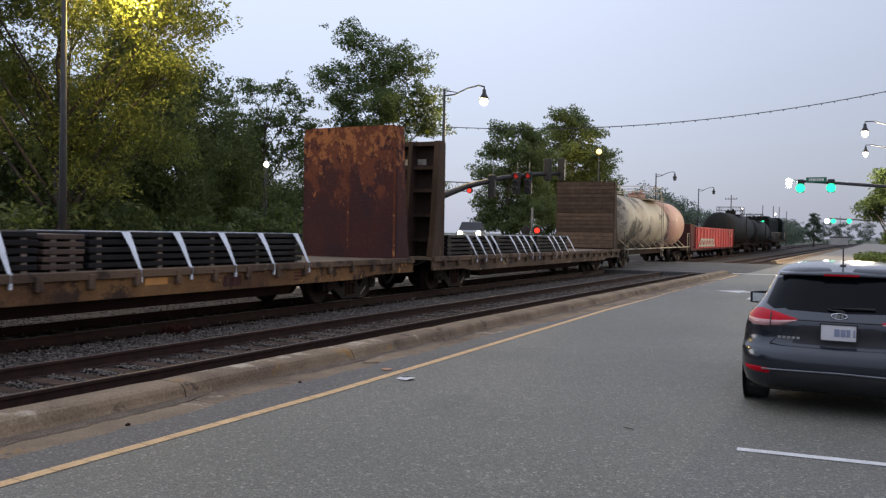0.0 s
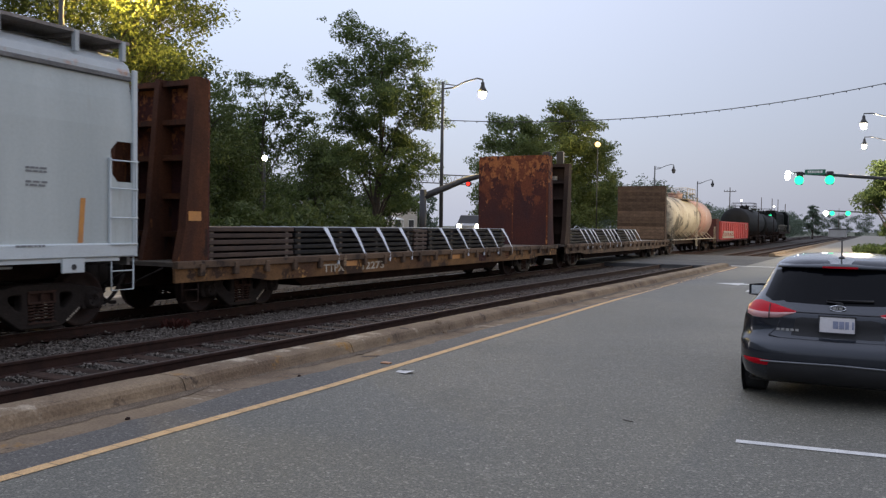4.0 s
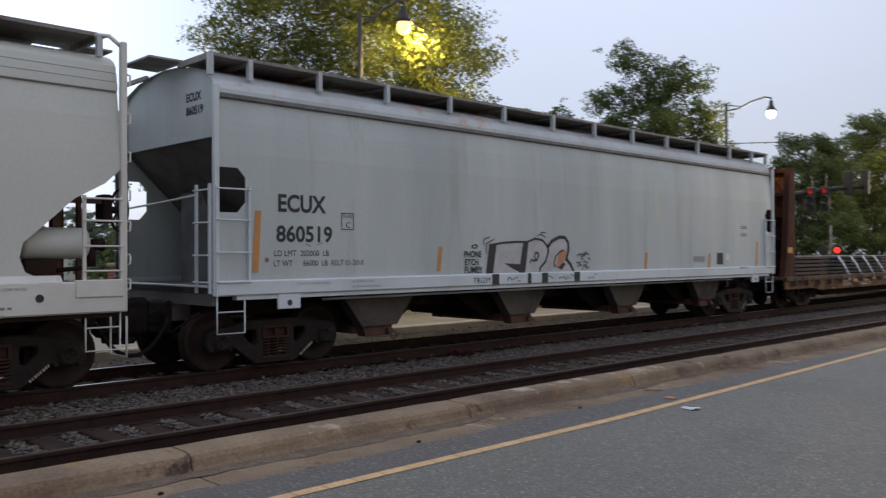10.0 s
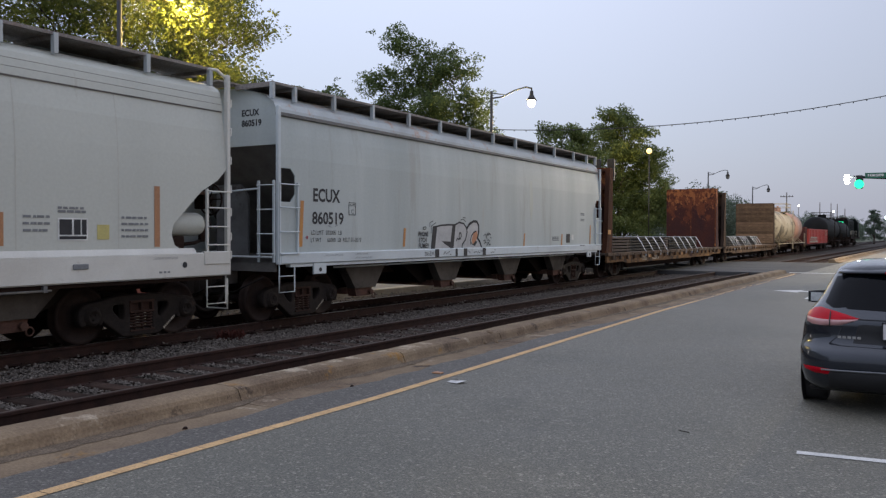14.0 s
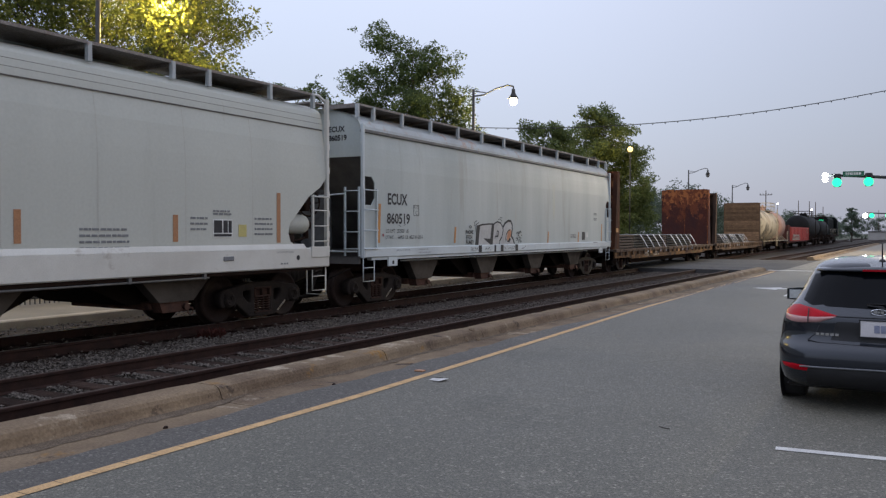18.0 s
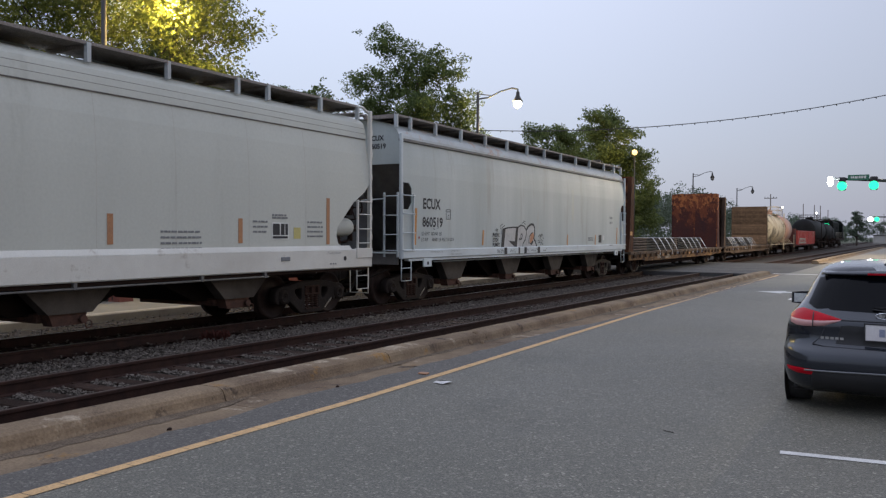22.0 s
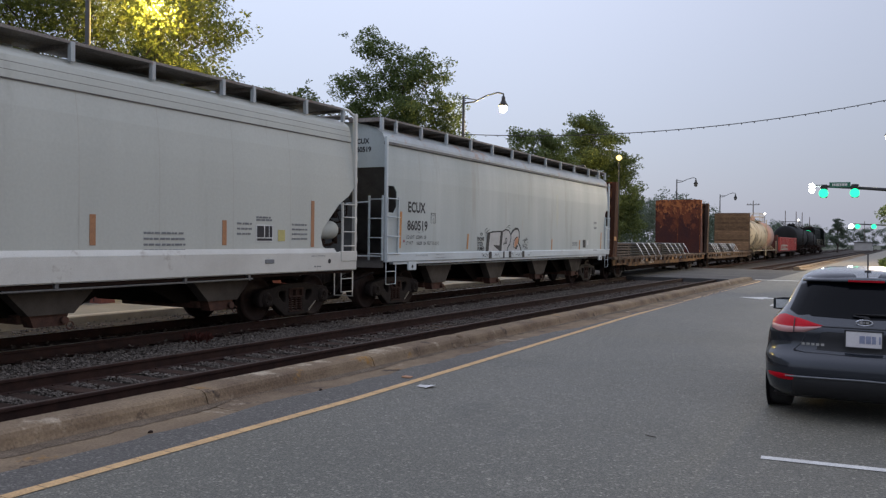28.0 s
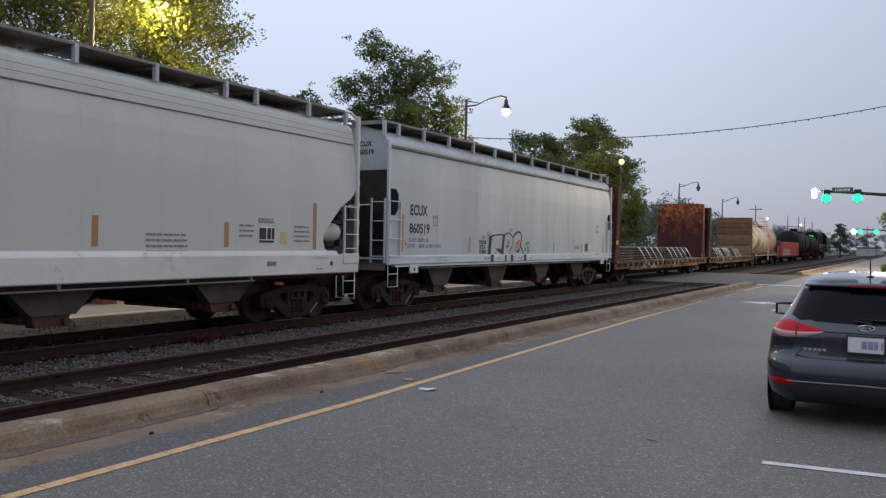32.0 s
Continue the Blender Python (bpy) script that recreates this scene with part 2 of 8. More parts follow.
    if per_object or island:
        src = n.new("ShaderNodeObjectInfo").outputs["Random"] if per_object else n.new("ShaderNodeNewGeometry").outputs["Random Per Island"]
        k = per_object or island
        r = n.new("ShaderNodeMapRange")
        r.inputs["To Min"].default_value, r.inputs["To Max"].default_value = 1 - k, 1 + k
        l.new(src, r.inputs["Value"])
        hs = n.new("ShaderNodeHueSaturation")
        l.new(r.outputs["Result"], hs.inputs["Value"])
        l.new(col, hs.inputs["Color"])
        col = hs.outputs["Color"]
    l.new(col, p.inputs["Base Color"])
    if rough_var:
        rr = n.new("ShaderNodeMapRange")
        rr.inputs["To Min"].default_value, rr.inputs["To Max"].default_value = max(0.02, rough - rough_var), min(1, rough + rough_var)
        l.new(noise_of(scale * 4, 4, co.outputs["Object"]), rr.inputs["Value"])
        l.new(rr.outputs["Result"], p.inputs["Roughness"])
    if bump:
        b = n.new("ShaderNodeBump")
        b.inputs["Strength"].default_value, b.inputs["Distance"].default_value = bump, 0.02
        l.new(noise_of(bump_scale, 4, co.outputs["Object"]), b.inputs["Height"])
        l.new(b.outputs["Normal"], p.inputs["Normal"])
    return m


def aggregate(m, scale, k):
    """Broken stone in a road surface: cells of their own tone, with a little relief."""
    n, l = m.node_tree.nodes, m.node_tree.links
    p = n["Principled BSDF"]
    src = p.inputs["Base Color"].links[0].from_socket
    co = n.new("ShaderNodeTexCoord")
    for sc, lo, hi, a in ((scale, 1 - k, 1 + k, 1.0), (scale * 0.55, 0.95, 2.0, 9.0)):
        v = n.new("ShaderNodeTexVoronoi")
        v.inputs["Scale"].default_value = sc
        l.new(co.outputs["Object"], v.inputs["Vector"])
        sp = n.new("ShaderNodeSeparateColor")
        l.new(v.outputs["Color"], sp.inputs["Color"])
        pw = n.new("ShaderNodeMath")
        pw.operation = "POWER"
        pw.inputs[1].default_value = a
        l.new(sp.outputs["Red"], pw.inputs[0])
        r = n.new("ShaderNodeMapRange")
        r.inputs["To Min"].default_value, r.inputs["To Max"].default_value = lo, hi
        l.new(pw.outputs["Value"], r.inputs["Value"])
        x = n.new("ShaderNodeVectorMath")
        x.operation = "SCALE"
        l.new(src, x.inputs["Vector"])
        l.new(r.outputs["Result"], x.inputs["Scale"])
        src = x.outputs["Vector"]
    l.new(src, p.inputs["Base Color"])


def glow(name, color, strength):
    m = bpy.data.materials.new(name)
    m.use_nodes = True
    p = m.node_tree.nodes["Principled BSDF"]
    p.inputs["Base Color"].default_value = (*color, 1)
    p.inputs["Emission Color"].default_value = (*color, 1)
    p.inputs["Emission Strength"].default_value = strength
    return m


def leaf_material(name, a, b, seedy=0.35):
    m = bpy.data.materials.new(name)
    m.use_nodes = True
    n, l = m.node_tree.nodes, m.node_tree.links
    p = n["Principled BSDF"]
    p.inputs["Roughness"].default_value = 0.6
    p.inputs["Specular IOR Level"].default_value = 0.3
    g = n.new("ShaderNodeNewGeometry")
    x = n.new("ShaderNodeMix")
    x.data_type = "RGBA"
    x.inputs["A"].default_value, x.inputs["B"].default_value = (*a, 1), (*b, 1)
    l.new(g.outputs["Random Per Island"], x.inputs["Factor"])
    l.new(x.outputs["Result"], p.inputs["Base Color"])
    tr = n.new("ShaderNodeBsdfTranslucent")
    l.new(x.outputs["Result"], tr.inputs["Color"])
    ms = n.new("ShaderNodeMixShader")
    ms.inputs[0].default_value = seedy
    l.new(p.outputs["BSDF"], ms.inputs[1])
    l.new(tr.outputs["BSDF"], ms.inputs[2])
    l.new(ms.outputs["Shader"], n["Material Output"].inputs["Surface"])
    return m


ASPHALT = surface("asphalt", (0.1070, 0.1020, 0.0810), (0.1337, 0.1260, 0.1010), 0.3, 0.68, bump=0.5, bump_scale=60, grain=0.30, spots=[((0.0850, 0.0820, 0.0680), 0.35, 0.55), ((0.1547, 0.1460, 0.1180), 0.7, 0.57)], soft=0.14, spec=0.52)
aggregate(ASPHALT, 88, 0.36)
ASPHALT_EDGE = surface("smooth_edge_asphalt", (0.0778, 0.0718, 0.0633), (0.0967, 0.0889, 0.0778), 0.6, 0.75, bump=0.3, bump_scale=70, grain=0.2, spots=[((0.1283, 0.1189, 0.1060), 1.2, 0.60)], spec=0.42)
aggregate(ASPHALT_EDGE, 88, 0.30)
ASPHALT_OLD = surface("worn_asphalt", (0.07, 0.07, 0.072), (0.10, 0.098, 0.095), 0.5, 0.95, bump=0.5, bump_scale=70, grain=0.3, spec=0.12)
CONCRETE = surface("stained_concrete", (0.2409, 0.1780, 0.1151), (0.1308, 0.0927, 0.0629), 0.9, 0.9, bump=0.45, bump_scale=40, grain=0.17, spots=[((0.4099, 0.3436, 0.2567), 1.0, 0.585), ((0.2774, 0.1490, 0.0431), 1.6, 0.60), ((0.0596, 0.0439, 0.0348), 2.2, 0.585)], soft=0.08, spec=0.2)
PAVING = surface("pale_paving", (0.249, 0.224, 0.180), (0.189, 0.168, 0.136), 0.6, 0.9, bump=0.3, bump_scale=30, grain=0.1)
EARTH = surface("dark_cinder_bed", (0.070, 0.059, 0.050), (0.040, 0.034, 0.029), 1.2, 0.95, bump=0.8, bump_scale=40, grain=0.3, spec=0.1)
GROUND = surface("grassy_ground", (0.09, 0.085, 0.06), (0.06, 0.075, 0.035), 0.08, 0.95, bump=0.5, bump_scale=8, grain=0.2)
STONE = surface("ballast_stone", (0.157, 0.138, 0.121), (0.098, 0.084, 0.074), 8, 0.9, bump=0.3, bump_scale=80, grain=0.1, island=0.42, spec=0.1)
TIE = surface("creosoted_timber", (0.050, 0.031, 0.024), (0.028, 0.019, 0.016), 4, 0.85, bump=0.5, bump_scale=40, per_object=0.3, spec=0.12)
RAIL = surface("rusty_rail", (0.042, 0.022, 0.017), (0.026, 0.015, 0.013), 5, 0.8, bump=0.3, bump_scale=60, spec=0.12)
RAILTOP = surface("polished_railhead", (0.45, 0.43, 0.41), (0.32, 0.30, 0.29), 6, 0.32, metal=1.0, grain=0.05)
RAILTOP_DULL = surface("dull_railhead", (0.085, 0.058, 0.047), (0.055, 0.040, 0.034), 6, 0.6, metal=0.3, grain=0.1, spec=0.25)
YELLOW = surface("yellow_road_paint", (0.60, 0.385, 0.180), (0.48, 0.305, 0.145), 5, 0.8, bump=0.3, bump_scale=90, grain=0.2, spots=[((0.16, 0.14, 0.12), 14, 0.66)])
WHITEPAINT = surface("white_road_paint", (0.62, 0.61, 0.58), (0.5, 0.49, 0.47), 5, 0.8, bump=0.3, bump_scale=90, grain=0.15, spots=[((0.2, 0.2, 0.2), 12, 0.66)])
GREYHOP = surface("pale_grey_car_paint", (0.4475, 0.4922, 0.4822), (0.3351, 0.3772, 0.3751), 0.55, 0.55, bump=0.05, bump_scale=20, grain=0.03, streak=0.12, spots=[((0.3285, 0.3450, 0.3322), 1.3, 0.56), ((0.3523, 0.2760, 0.1965), 0.8, 0.665), ((0.2857, 0.2852, 0.2679), 6.0, 0.69)])
GREYROOF = surface("grey_rusting_roof", (0.44, 0.485, 0.50), (0.36, 0.38, 0.385), 1.0, 0.6, bump=0.05, grain=0.05, spots=[((0.42, 0.20, 0.10), 1.3, 0.57), ((0.28, 0.13, 0.075), 5, 0.66)])
CREAMHOP = surface("cream_grey_car_paint", (0.4826, 0.5020, 0.4582), (0.4383, 0.4560, 0.4173), 0.5, 0.55, bump=0.04, bump_scale=20, grain=0.03, streak=0.14, spots=[((0.4088, 0.4200, 0.3802), 1.2, 0.60), ((0.3546, 0.3400, 0.2925), 4.5, 0.70)])
CREAMSILL = surface("white_sill_paint", (0.5984, 0.5984, 0.5544), (0.5104, 0.5016, 0.4576), 0.9, 0.55, grain=0.05, spots=[((0.3344, 0.2992, 0.2552), 2, 0.61)])
GREYSILL = surface("pale_blue_sill_paint", (0.54, 0.60, 0.62), (0.46, 0.505, 0.52), 0.9, 0.55, grain=0.05, spots=[((0.33, 0.29, 0.25), 2, 0.62)])
# Bay slopes coloured near black to carry the shade beneath the wagon.
BAYDARK = surface("shade_black_bay_slope", (0.016, 0.012, 0.010), (0.009, 0.008, 0.007), 1.3, 0.9, grain=0.1, spec=0.08)
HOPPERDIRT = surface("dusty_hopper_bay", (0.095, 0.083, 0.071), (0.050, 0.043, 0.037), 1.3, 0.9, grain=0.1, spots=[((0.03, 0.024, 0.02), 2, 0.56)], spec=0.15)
SLOPE = surface("dark_grey_slope_sheet", (0.185, 0.176, 0.166), (0.115, 0.107, 0.100), 1.3, 0.85, grain=0.1, spec=0.15)
GRATE = surface("galvanised_grating", (0.17, 0.17, 0.17), (0.12, 0.12, 0.12), 3, 0.6, metal=0.4, grain=0.2, bump=0.4, bump_scale=50)
WALKWAY = surface("worn_walkway_plate", (0.27, 0.245, 0.225), (0.19, 0.165, 0.150), 3, 0.7, grain=0.3, bump=0.5, bump_scale=45, spots=[((0.19, 0.10, 0.062), 2.0, 0.58)])
ENDGREY = surface("dark_grey_end_paint", (0.14, 0.145, 0.148), (0.085, 0.084, 0.083), 1.5, 0.7, grain=0.1, spots=[((0.05, 0.043, 0.04), 2, 0.56)], spec=0.2)
COUPLER = surface("black_coupler_iron", (0.012, 0.0105, 0.010), (0.020, 0.016, 0.014), 5, 0.8, grain=0.2, bump=0.3, spec=0.12)
PALEKERB = surface("pale_kerb_concrete", (0.46, 0.41, 0.33), (0.36, 0.31, 0.25), 2, 0.9, grain=0.15, spec=0.2)
DARKIRON = surface("grimy_iron", (0.021, 0.0135, 0.0110), (0.033, 0.020, 0.016), 3, 0.85, bump=0.4, bump_scale=40, grain=0.25, spots=[((0.055, 0.032, 0.024), 4, 0.64)], spec=0.10)
SIDECAST = surface("cast_side_frame", (0.0264, 0.0205, 0.0178), (0.0172, 0.0132, 0.0119), 3, 0.8, bump=0.4, bump_scale=40, grain=0.2, spots=[((0.0627, 0.0409, 0.0310), 4, 0.62)], spec=0.2)
WHEEL = surface("wheel_steel", (0.0352, 0.0240, 0.0208), (0.0224, 0.0152, 0.0136), 3, 0.6, grain=0.25, spec=0.10, spots=[((0.0440, 0.0208, 0.0160), 2.5, 0.6)])
OUTLET = surface("rusty_outlet", (0.12, 0.062, 0.046), (0.065, 0.040, 0.032), 4, 0.85, grain=0.2, spec=0.15)
SPRING = surface("dark_spring_rust", (0.0638, 0.0360, 0.0285), (0.0390, 0.0240, 0.0195), 4, 0.85, grain=0.2, spec=0.12)
RUST = surface("deep_rust", (0.078, 0.027, 0.022), (0.048, 0.023, 0.025), 1.1, 0.85, bump=0.3, bump_scale=30, grain=0.2, spots=[((0.150, 0.050, 0.028), 1.9, 0.53), ((0.33, 0.125, 0.050), 4.6, 0.60)], streak=0.7, soft=0.05, high=(1.9, 4.15), spec=0.15)
RUSTORANGE = surface("orange_rust_post", (0.105, 0.040, 0.019), (0.052, 0.023, 0.015), 1.6, 0.85, bump=0.3, bump_scale=30, grain=0.16, spots=[((0.30, 0.115, 0.035), 2.6, 0.61), ((0.032, 0.019, 0.016), 2.0, 0.57)], streak=0.35, soft=0.07, spec=0.15)
RUSTSILL = surface("ochre_flaking_sill", (0.2198, 0.1197, 0.0500), (0.0804, 0.0443, 0.0271), 0.9, 0.85, bump=0.3, bump_scale=30, grain=0.15, spots=[((0.0484, 0.0303, 0.0221), 1.2, 0.53), ((0.4198, 0.2353, 0.0853), 1.8, 0.60)], soft=0.05, spec=0.15)
BROWNSILL = surface("brown_flaking_sill", (0.138, 0.091, 0.060), (0.070, 0.049, 0.037), 0.9, 0.85, bump=0.3, bump_scale=30, grain=0.15, spots=[((0.324, 0.240, 0.156), 1.5, 0.61), ((0.043, 0.031, 0.025), 1.8, 0.55)], soft=0.05, spec=0.15)
DARKBROWN = surface("brown_black_steel", (0.066, 0.042, 0.030), (0.040, 0.027, 0.021), 1.5, 0.85, bump=0.3, bump_scale=30, grain=0.16, spots=[((0.17, 0.095, 0.052), 2.0, 0.62)], streak=0.4, spec=0.15)
PLANK = surface("weathered_plank", (0.165, 0.110, 0.074), (0.105, 0.070, 0.048), 3, 0.85, bump=0.3, bump_scale=30, grain=0.25, per_object=0.38, spec=0.15)
BLACKBOARD = surface("black_laminate", (0.009, 0.009, 0.011), (0.015, 0.015, 0.017), 3, 0.6, grain=0.15, per_object=0.25, spec=0.15)
BROWNBOARD = surface("brown_board", (0.0638, 0.0382, 0.0281), (0.0382, 0.0238, 0.0187), 3, 0.8, grain=0.15, per_object=0.3)
BATTEN = surface("grey_batten", (0.16, 0.13, 0.10), (0.10, 0.08, 0.065), 5, 0.85, grain=0.15, per_object=0.3)
STRAP = surface("white_webbing", (0.62, 0.65, 0.70), (0.5, 0.53, 0.58), 6, 0.7, grain=0.08)
ORANGEFADE = surface("faded_orange", (0.40, 0.19, 0.085), (0.33, 0.165, 0.085), 4, 0.6, grain=0.15)
SEAM = surface("weld_line", (0.455, 0.455, 0.41), (0.39, 0.39, 0.35), 2, 0.6, grain=0.05)
INK = surface("black_stencil", (0.016, 0.017, 0.021), (0.026, 0.026, 0.03), 8, 0.7, grain=0.1)
INKFADE = surface("faded_stencil", (0.15, 0.16, 0.17), (0.20, 0.21, 0.22), 8, 0.7, grain=0.1)
CHALK = surface("white_stencil", (0.45, 0.42, 0.36), (0.30, 0.26, 0.2), 8, 0.8, grain=0.2)
ORANGE = surface("reflective_orange", (0.52, 0.235, 0.05), (0.42, 0.19, 0.06), 4, 0.6, grain=0.1)
DECALYEL = surface("yellow_decal", (0.55, 0.48, 0.16), (0.45, 0.4, 0.15), 4, 0.6, grain=0.1)
REDDOT = surface("red_dot", (0.35, 0.10, 0.12), None, 8, 0.6)
TANKCREAM = surface("peeling_tank_paint", (0.45, 0.395, 0.295), (0.36, 0.295, 0.21), 0.6, 0.6, bump=0.1, grain=0.08, spots=[((0.42, 0.19, 0.14), 0.50, 0.66), ((0.12, 0.105, 0.08), 0.45, 0.545), ((0.10, 0.08, 0.06), 2.0, 0.63)], soft=0.06, spec=0.2)
TANKPINK = surface("faded_red_tank_paint", (0.42, 0.215, 0.165), (0.40, 0.29, 0.225), 0.7, 0.6, bump=0.1, grain=0.08, spots=[((0.15, 0.115, 0.095), 0.6, 0.55), ((0.50, 0.42, 0.35), 1.6, 0.60)], soft=0.06, spec=0.2)
CARRED = surface("red_car_paint", (0.42, 0.045, 0.035), (0.28, 0.035, 0.03), 1.0, 0.6, grain=0.1, spots=[((0.12, 0.05, 0.045), 2, 0.66)])
BLACKTANK = surface("black_tank_paint", (0.008, 0.0085, 0.009), (0.014, 0.014, 0.014), 1, 0.7, grain=0.1, spec=0.15)
LOCOGREEN = surface("dark_green_enamel", (0.005, 0.008, 0.007), (0.008, 0.010, 0.009), 1, 0.75, grain=0.1, spec=0.1)
POLE = surface("dark_pole_paint", (0.035, 0.035, 0.038), (0.055, 0.053, 0.05), 3, 0.6, metal=0.3, grain=0.1)
TIMBERPOLE = surface("utility_pole_timber", (0.13, 0.105, 0.085), (0.09, 0.072, 0.06), 3, 0.9, grain=0.2, streak=0.2)
BARK = surface("tree_bark", (0.085, 0.068, 0.055), (0.05, 0.042, 0.036), 6, 0.95, bump=0.6, bump_scale=18, grain=0.2, streak=0.3)
LAMPGLOW = glow("lit_lamp_warm", (1.0, 0.70, 0.28), 1.9)
LAMPWHITE = glow("lit_lamp_white", (1.0, 0.94, 0.80), 8.0)
GREENGLOW = glow("green_signal_light", (0.02, 1.0, 0.42), 1.5)
WHITEGLOW = glow("white_signal_glare", (0.85, 1.0, 1.0), 40)
REDGLOW = glow("red_signal_light", (1.0, 0.035, 0.02), 1.6)
HEADGLOW = glow("headlamp", (1.0, 0.88, 0.55), 40)
LEAF_A = leaf_material("oak_leaves", (0.1051, 0.1327, 0.0306), (0.2152, 0.2354, 0.0566), 0.5)
LEAF_B = leaf_material("dark_leaves", (0.0640, 0.0982, 0.0325), (0.1342, 0.1734, 0.0578), 0.5)
REDDIM = glow("dim_red_signal", (0.8, 0.03, 0.02), 0.13)
# Darker leaf copy with the understorey's shade put into the colour.
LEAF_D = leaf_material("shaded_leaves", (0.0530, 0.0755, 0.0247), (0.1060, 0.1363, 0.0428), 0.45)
LEAF_C = leaf_material("maple_leaves", (0.0697, 0.1022, 0.0365), (0.1385, 0.1746, 0.0640), 0.5)
# Greyer, bluer leaf copy: the haze of distance is mixed into the colour.
LEAF_FAR = leaf_material("haze_tinted_leaves", (0.085, 0.115, 0.085), (0.13, 0.165, 0.115), 0.4)
SIGNGREEN = surface("green_sign", (0.03, 0.16, 0.10), None, 4, 0.5)
SIGNWHITE = surface("sign_letter_white", (0.7, 0.72, 0.7), None, 4, 0.5)
BRICK = surface("red_brick", (0.26, 0.085, 0.06), (0.19, 0.065, 0.05), 5, 0.9, bump=0.3, grain=0.15, per_object=0.2)
BLACKIRON = surface("black_fence_paint", (0.02, 0.02, 0.022), (0.035, 0.035, 0.035), 4, 0.5, metal=0.3)
STUCCO = surface("pale_stucco", (0.44, 0.42, 0.39), (0.36, 0.345, 0.32), 0.5, 0.9, grain=0.06)
REDWALL = surface("dark_red_wall", (0.20, 0.045, 0.045), (0.14, 0.035, 0.035), 0.8, 0.85, grain=0.1)
ROOFGREY = surface("grey_roof", (0.12, 0.115, 0.11), None, 1, 0.85)

# ---- ground, road, kerb, tracks ----
ZR = -0.07          # rail head
TX = -12.40         # centre of the far track at y = 12
VEER = 0.0161       # the far track runs slightly away from the street


def track_x(y):
    return TX - VEER * (y - 12.0)


VEER_DEG = math.degrees(math.atan(VEER))
KERB_END = 39.2
g = Mesh()
R = 1500.0
g.add([(-R, -R, -0.42), (R, -R, -0.42), (R, R, -0.42), (-R, R, -0.42)], [(0, 1, 2, 3)])
solid("ground", g, GROUND, "dull grassy ground reaching to the horizon", "ground", kind="structure")

m = Mesh()
m.box(-5.45, 9.0, -70, 320, -0.40, 0.0)
solid("road", m, ASPHALT, "grey worn asphalt street beside the tracks", "road", kind="structure")
m = Mesh()
m.box(-5.44, 8.99, 57.0, 320, -0.39, 0.004)
solid("road_beyond", m, PAVING, "pale concrete street beyond the crossing", "road", kind="structure")
m = Mesh()
m.prism([(-60, -0.40), (-5.46, -0.40), (-5.46, -0.045), (-17.0, -0.045), (-21.5, 0.45), (-25.5, 0.80), (-60, 0.85)], "y", 40.3, 56.5)
solid("crossing_road", m, ASPHALT_OLD, "dark patched asphalt of the street crossing the tracks", "road", kind="structure")
m = Mesh()
m.box(-15.69, -6.42, -70, 40.2, -0.41, -0.29)
m.box(-20.6, -6.42, 56.6, 320, -0.41, -0.25)
solid("track_bed", m, EARTH, "dark cinder bed under the two tracks", "track bed", kind="structure")
m = Mesh()
m.box(-60, -15.96, -70, 40.2, -0.40, -0.14)
solid("pavement", m, PAVING, "pale dusty paving beyond the tracks", "pavement", kind="structure")
m = Mesh()
m.box(-15.95, -15.70, -70, 40.2, -0.39, -0.10, 0.03)
solid("far_kerb", m, PALEKERB, "low concrete edge behind the far track", "kerb", kind="structure")


def kerb_profile():
    """Kerb and gutter cast in one: the gutter's edge, a hollow at the foot, the rolled top, the back."""
    return [(-5.452, 0.005), (-5.74, 0.0), (-5.93, 0.004), (-5.965, 0.014), (-5.985, 0.048), (-6.002, 0.098), (-6.025, 0.134), (-6.07, 0.152), (-6.13, 0.157), (-6.33, 0.157), (-6.38, 0.135), (-6.39, -0.35), (-5.452, -0.35)]


def kerb_run(name, joints, label, nose=False):
    k = thing(name, (0, 0, 0), label, "kerb", kind="structure")
    prof = kerb_profile()
    for i, (a, b) in enumerate(zip(joints, joints[1:])):
        rnd = random.Random(i)
        mm = Mesh()
        rings = []
        n = max(2, int((b - a) / 0.35))
        for q in range(n + 1):
            lo, hi = a + (0.035 if abs(a - 0.58) < 0.01 else 0.008), b - (0.035 if abs(b - 0.58) < 0.01 else 0.008)
            y = lo + (hi - lo) * q / n
            e = 0.01 if q in (0, n) else 0.0
            rings.append([(x + rnd.uniform(-0.002, 0.002) * (z > 0.03), y, z + rnd.uniform(-0.002, 0.002) * (z > 0.03) - e * 0.6) for j, (x, z) in enumerate(prof)])
        if nose and i == len(joints) - 2:
            for q, sc in ((0.25, 0.93), (0.5, 0.72), (0.7, 0.3)):
                cx = -6.17
                rings.append([(cx + (x - cx) * sc, b + q * 0.5, z if z < 0.05 else z * (1 - 0.35 * q)) for x, z in prof])
        mm.loft(rings, smooth=False)
        part("kerb_stone", mm, CONCRETE, k)
    return k


JOINTS = [-56 + 3.02 * i for i in range(19)] + [0.58, 3.03, 6.06, 8.99, 11.72, 14.75, 17.8, 20.85, 23.9, 26.9, 30.0, 33.0, 36.1, KERB_END - 0.3]
kerb_run("kerb", JOINTS, "stained tan concrete kerb and gutter with open joints along the tracks", True)
kerb_run("kerb_beyond", [57.4 + 3.05 * i for i in range(30)], "pale concrete kerb and gutter beyond the crossing")
LINE = [(-70, -4.95), (-20, -4.95), (3, -4.96), (7, -4.97), (9.4, -5.05), (13.9, -5.22), (18, -5.37), (23.3, -5.46), (30, -5.5), (38.5, -5.55)]
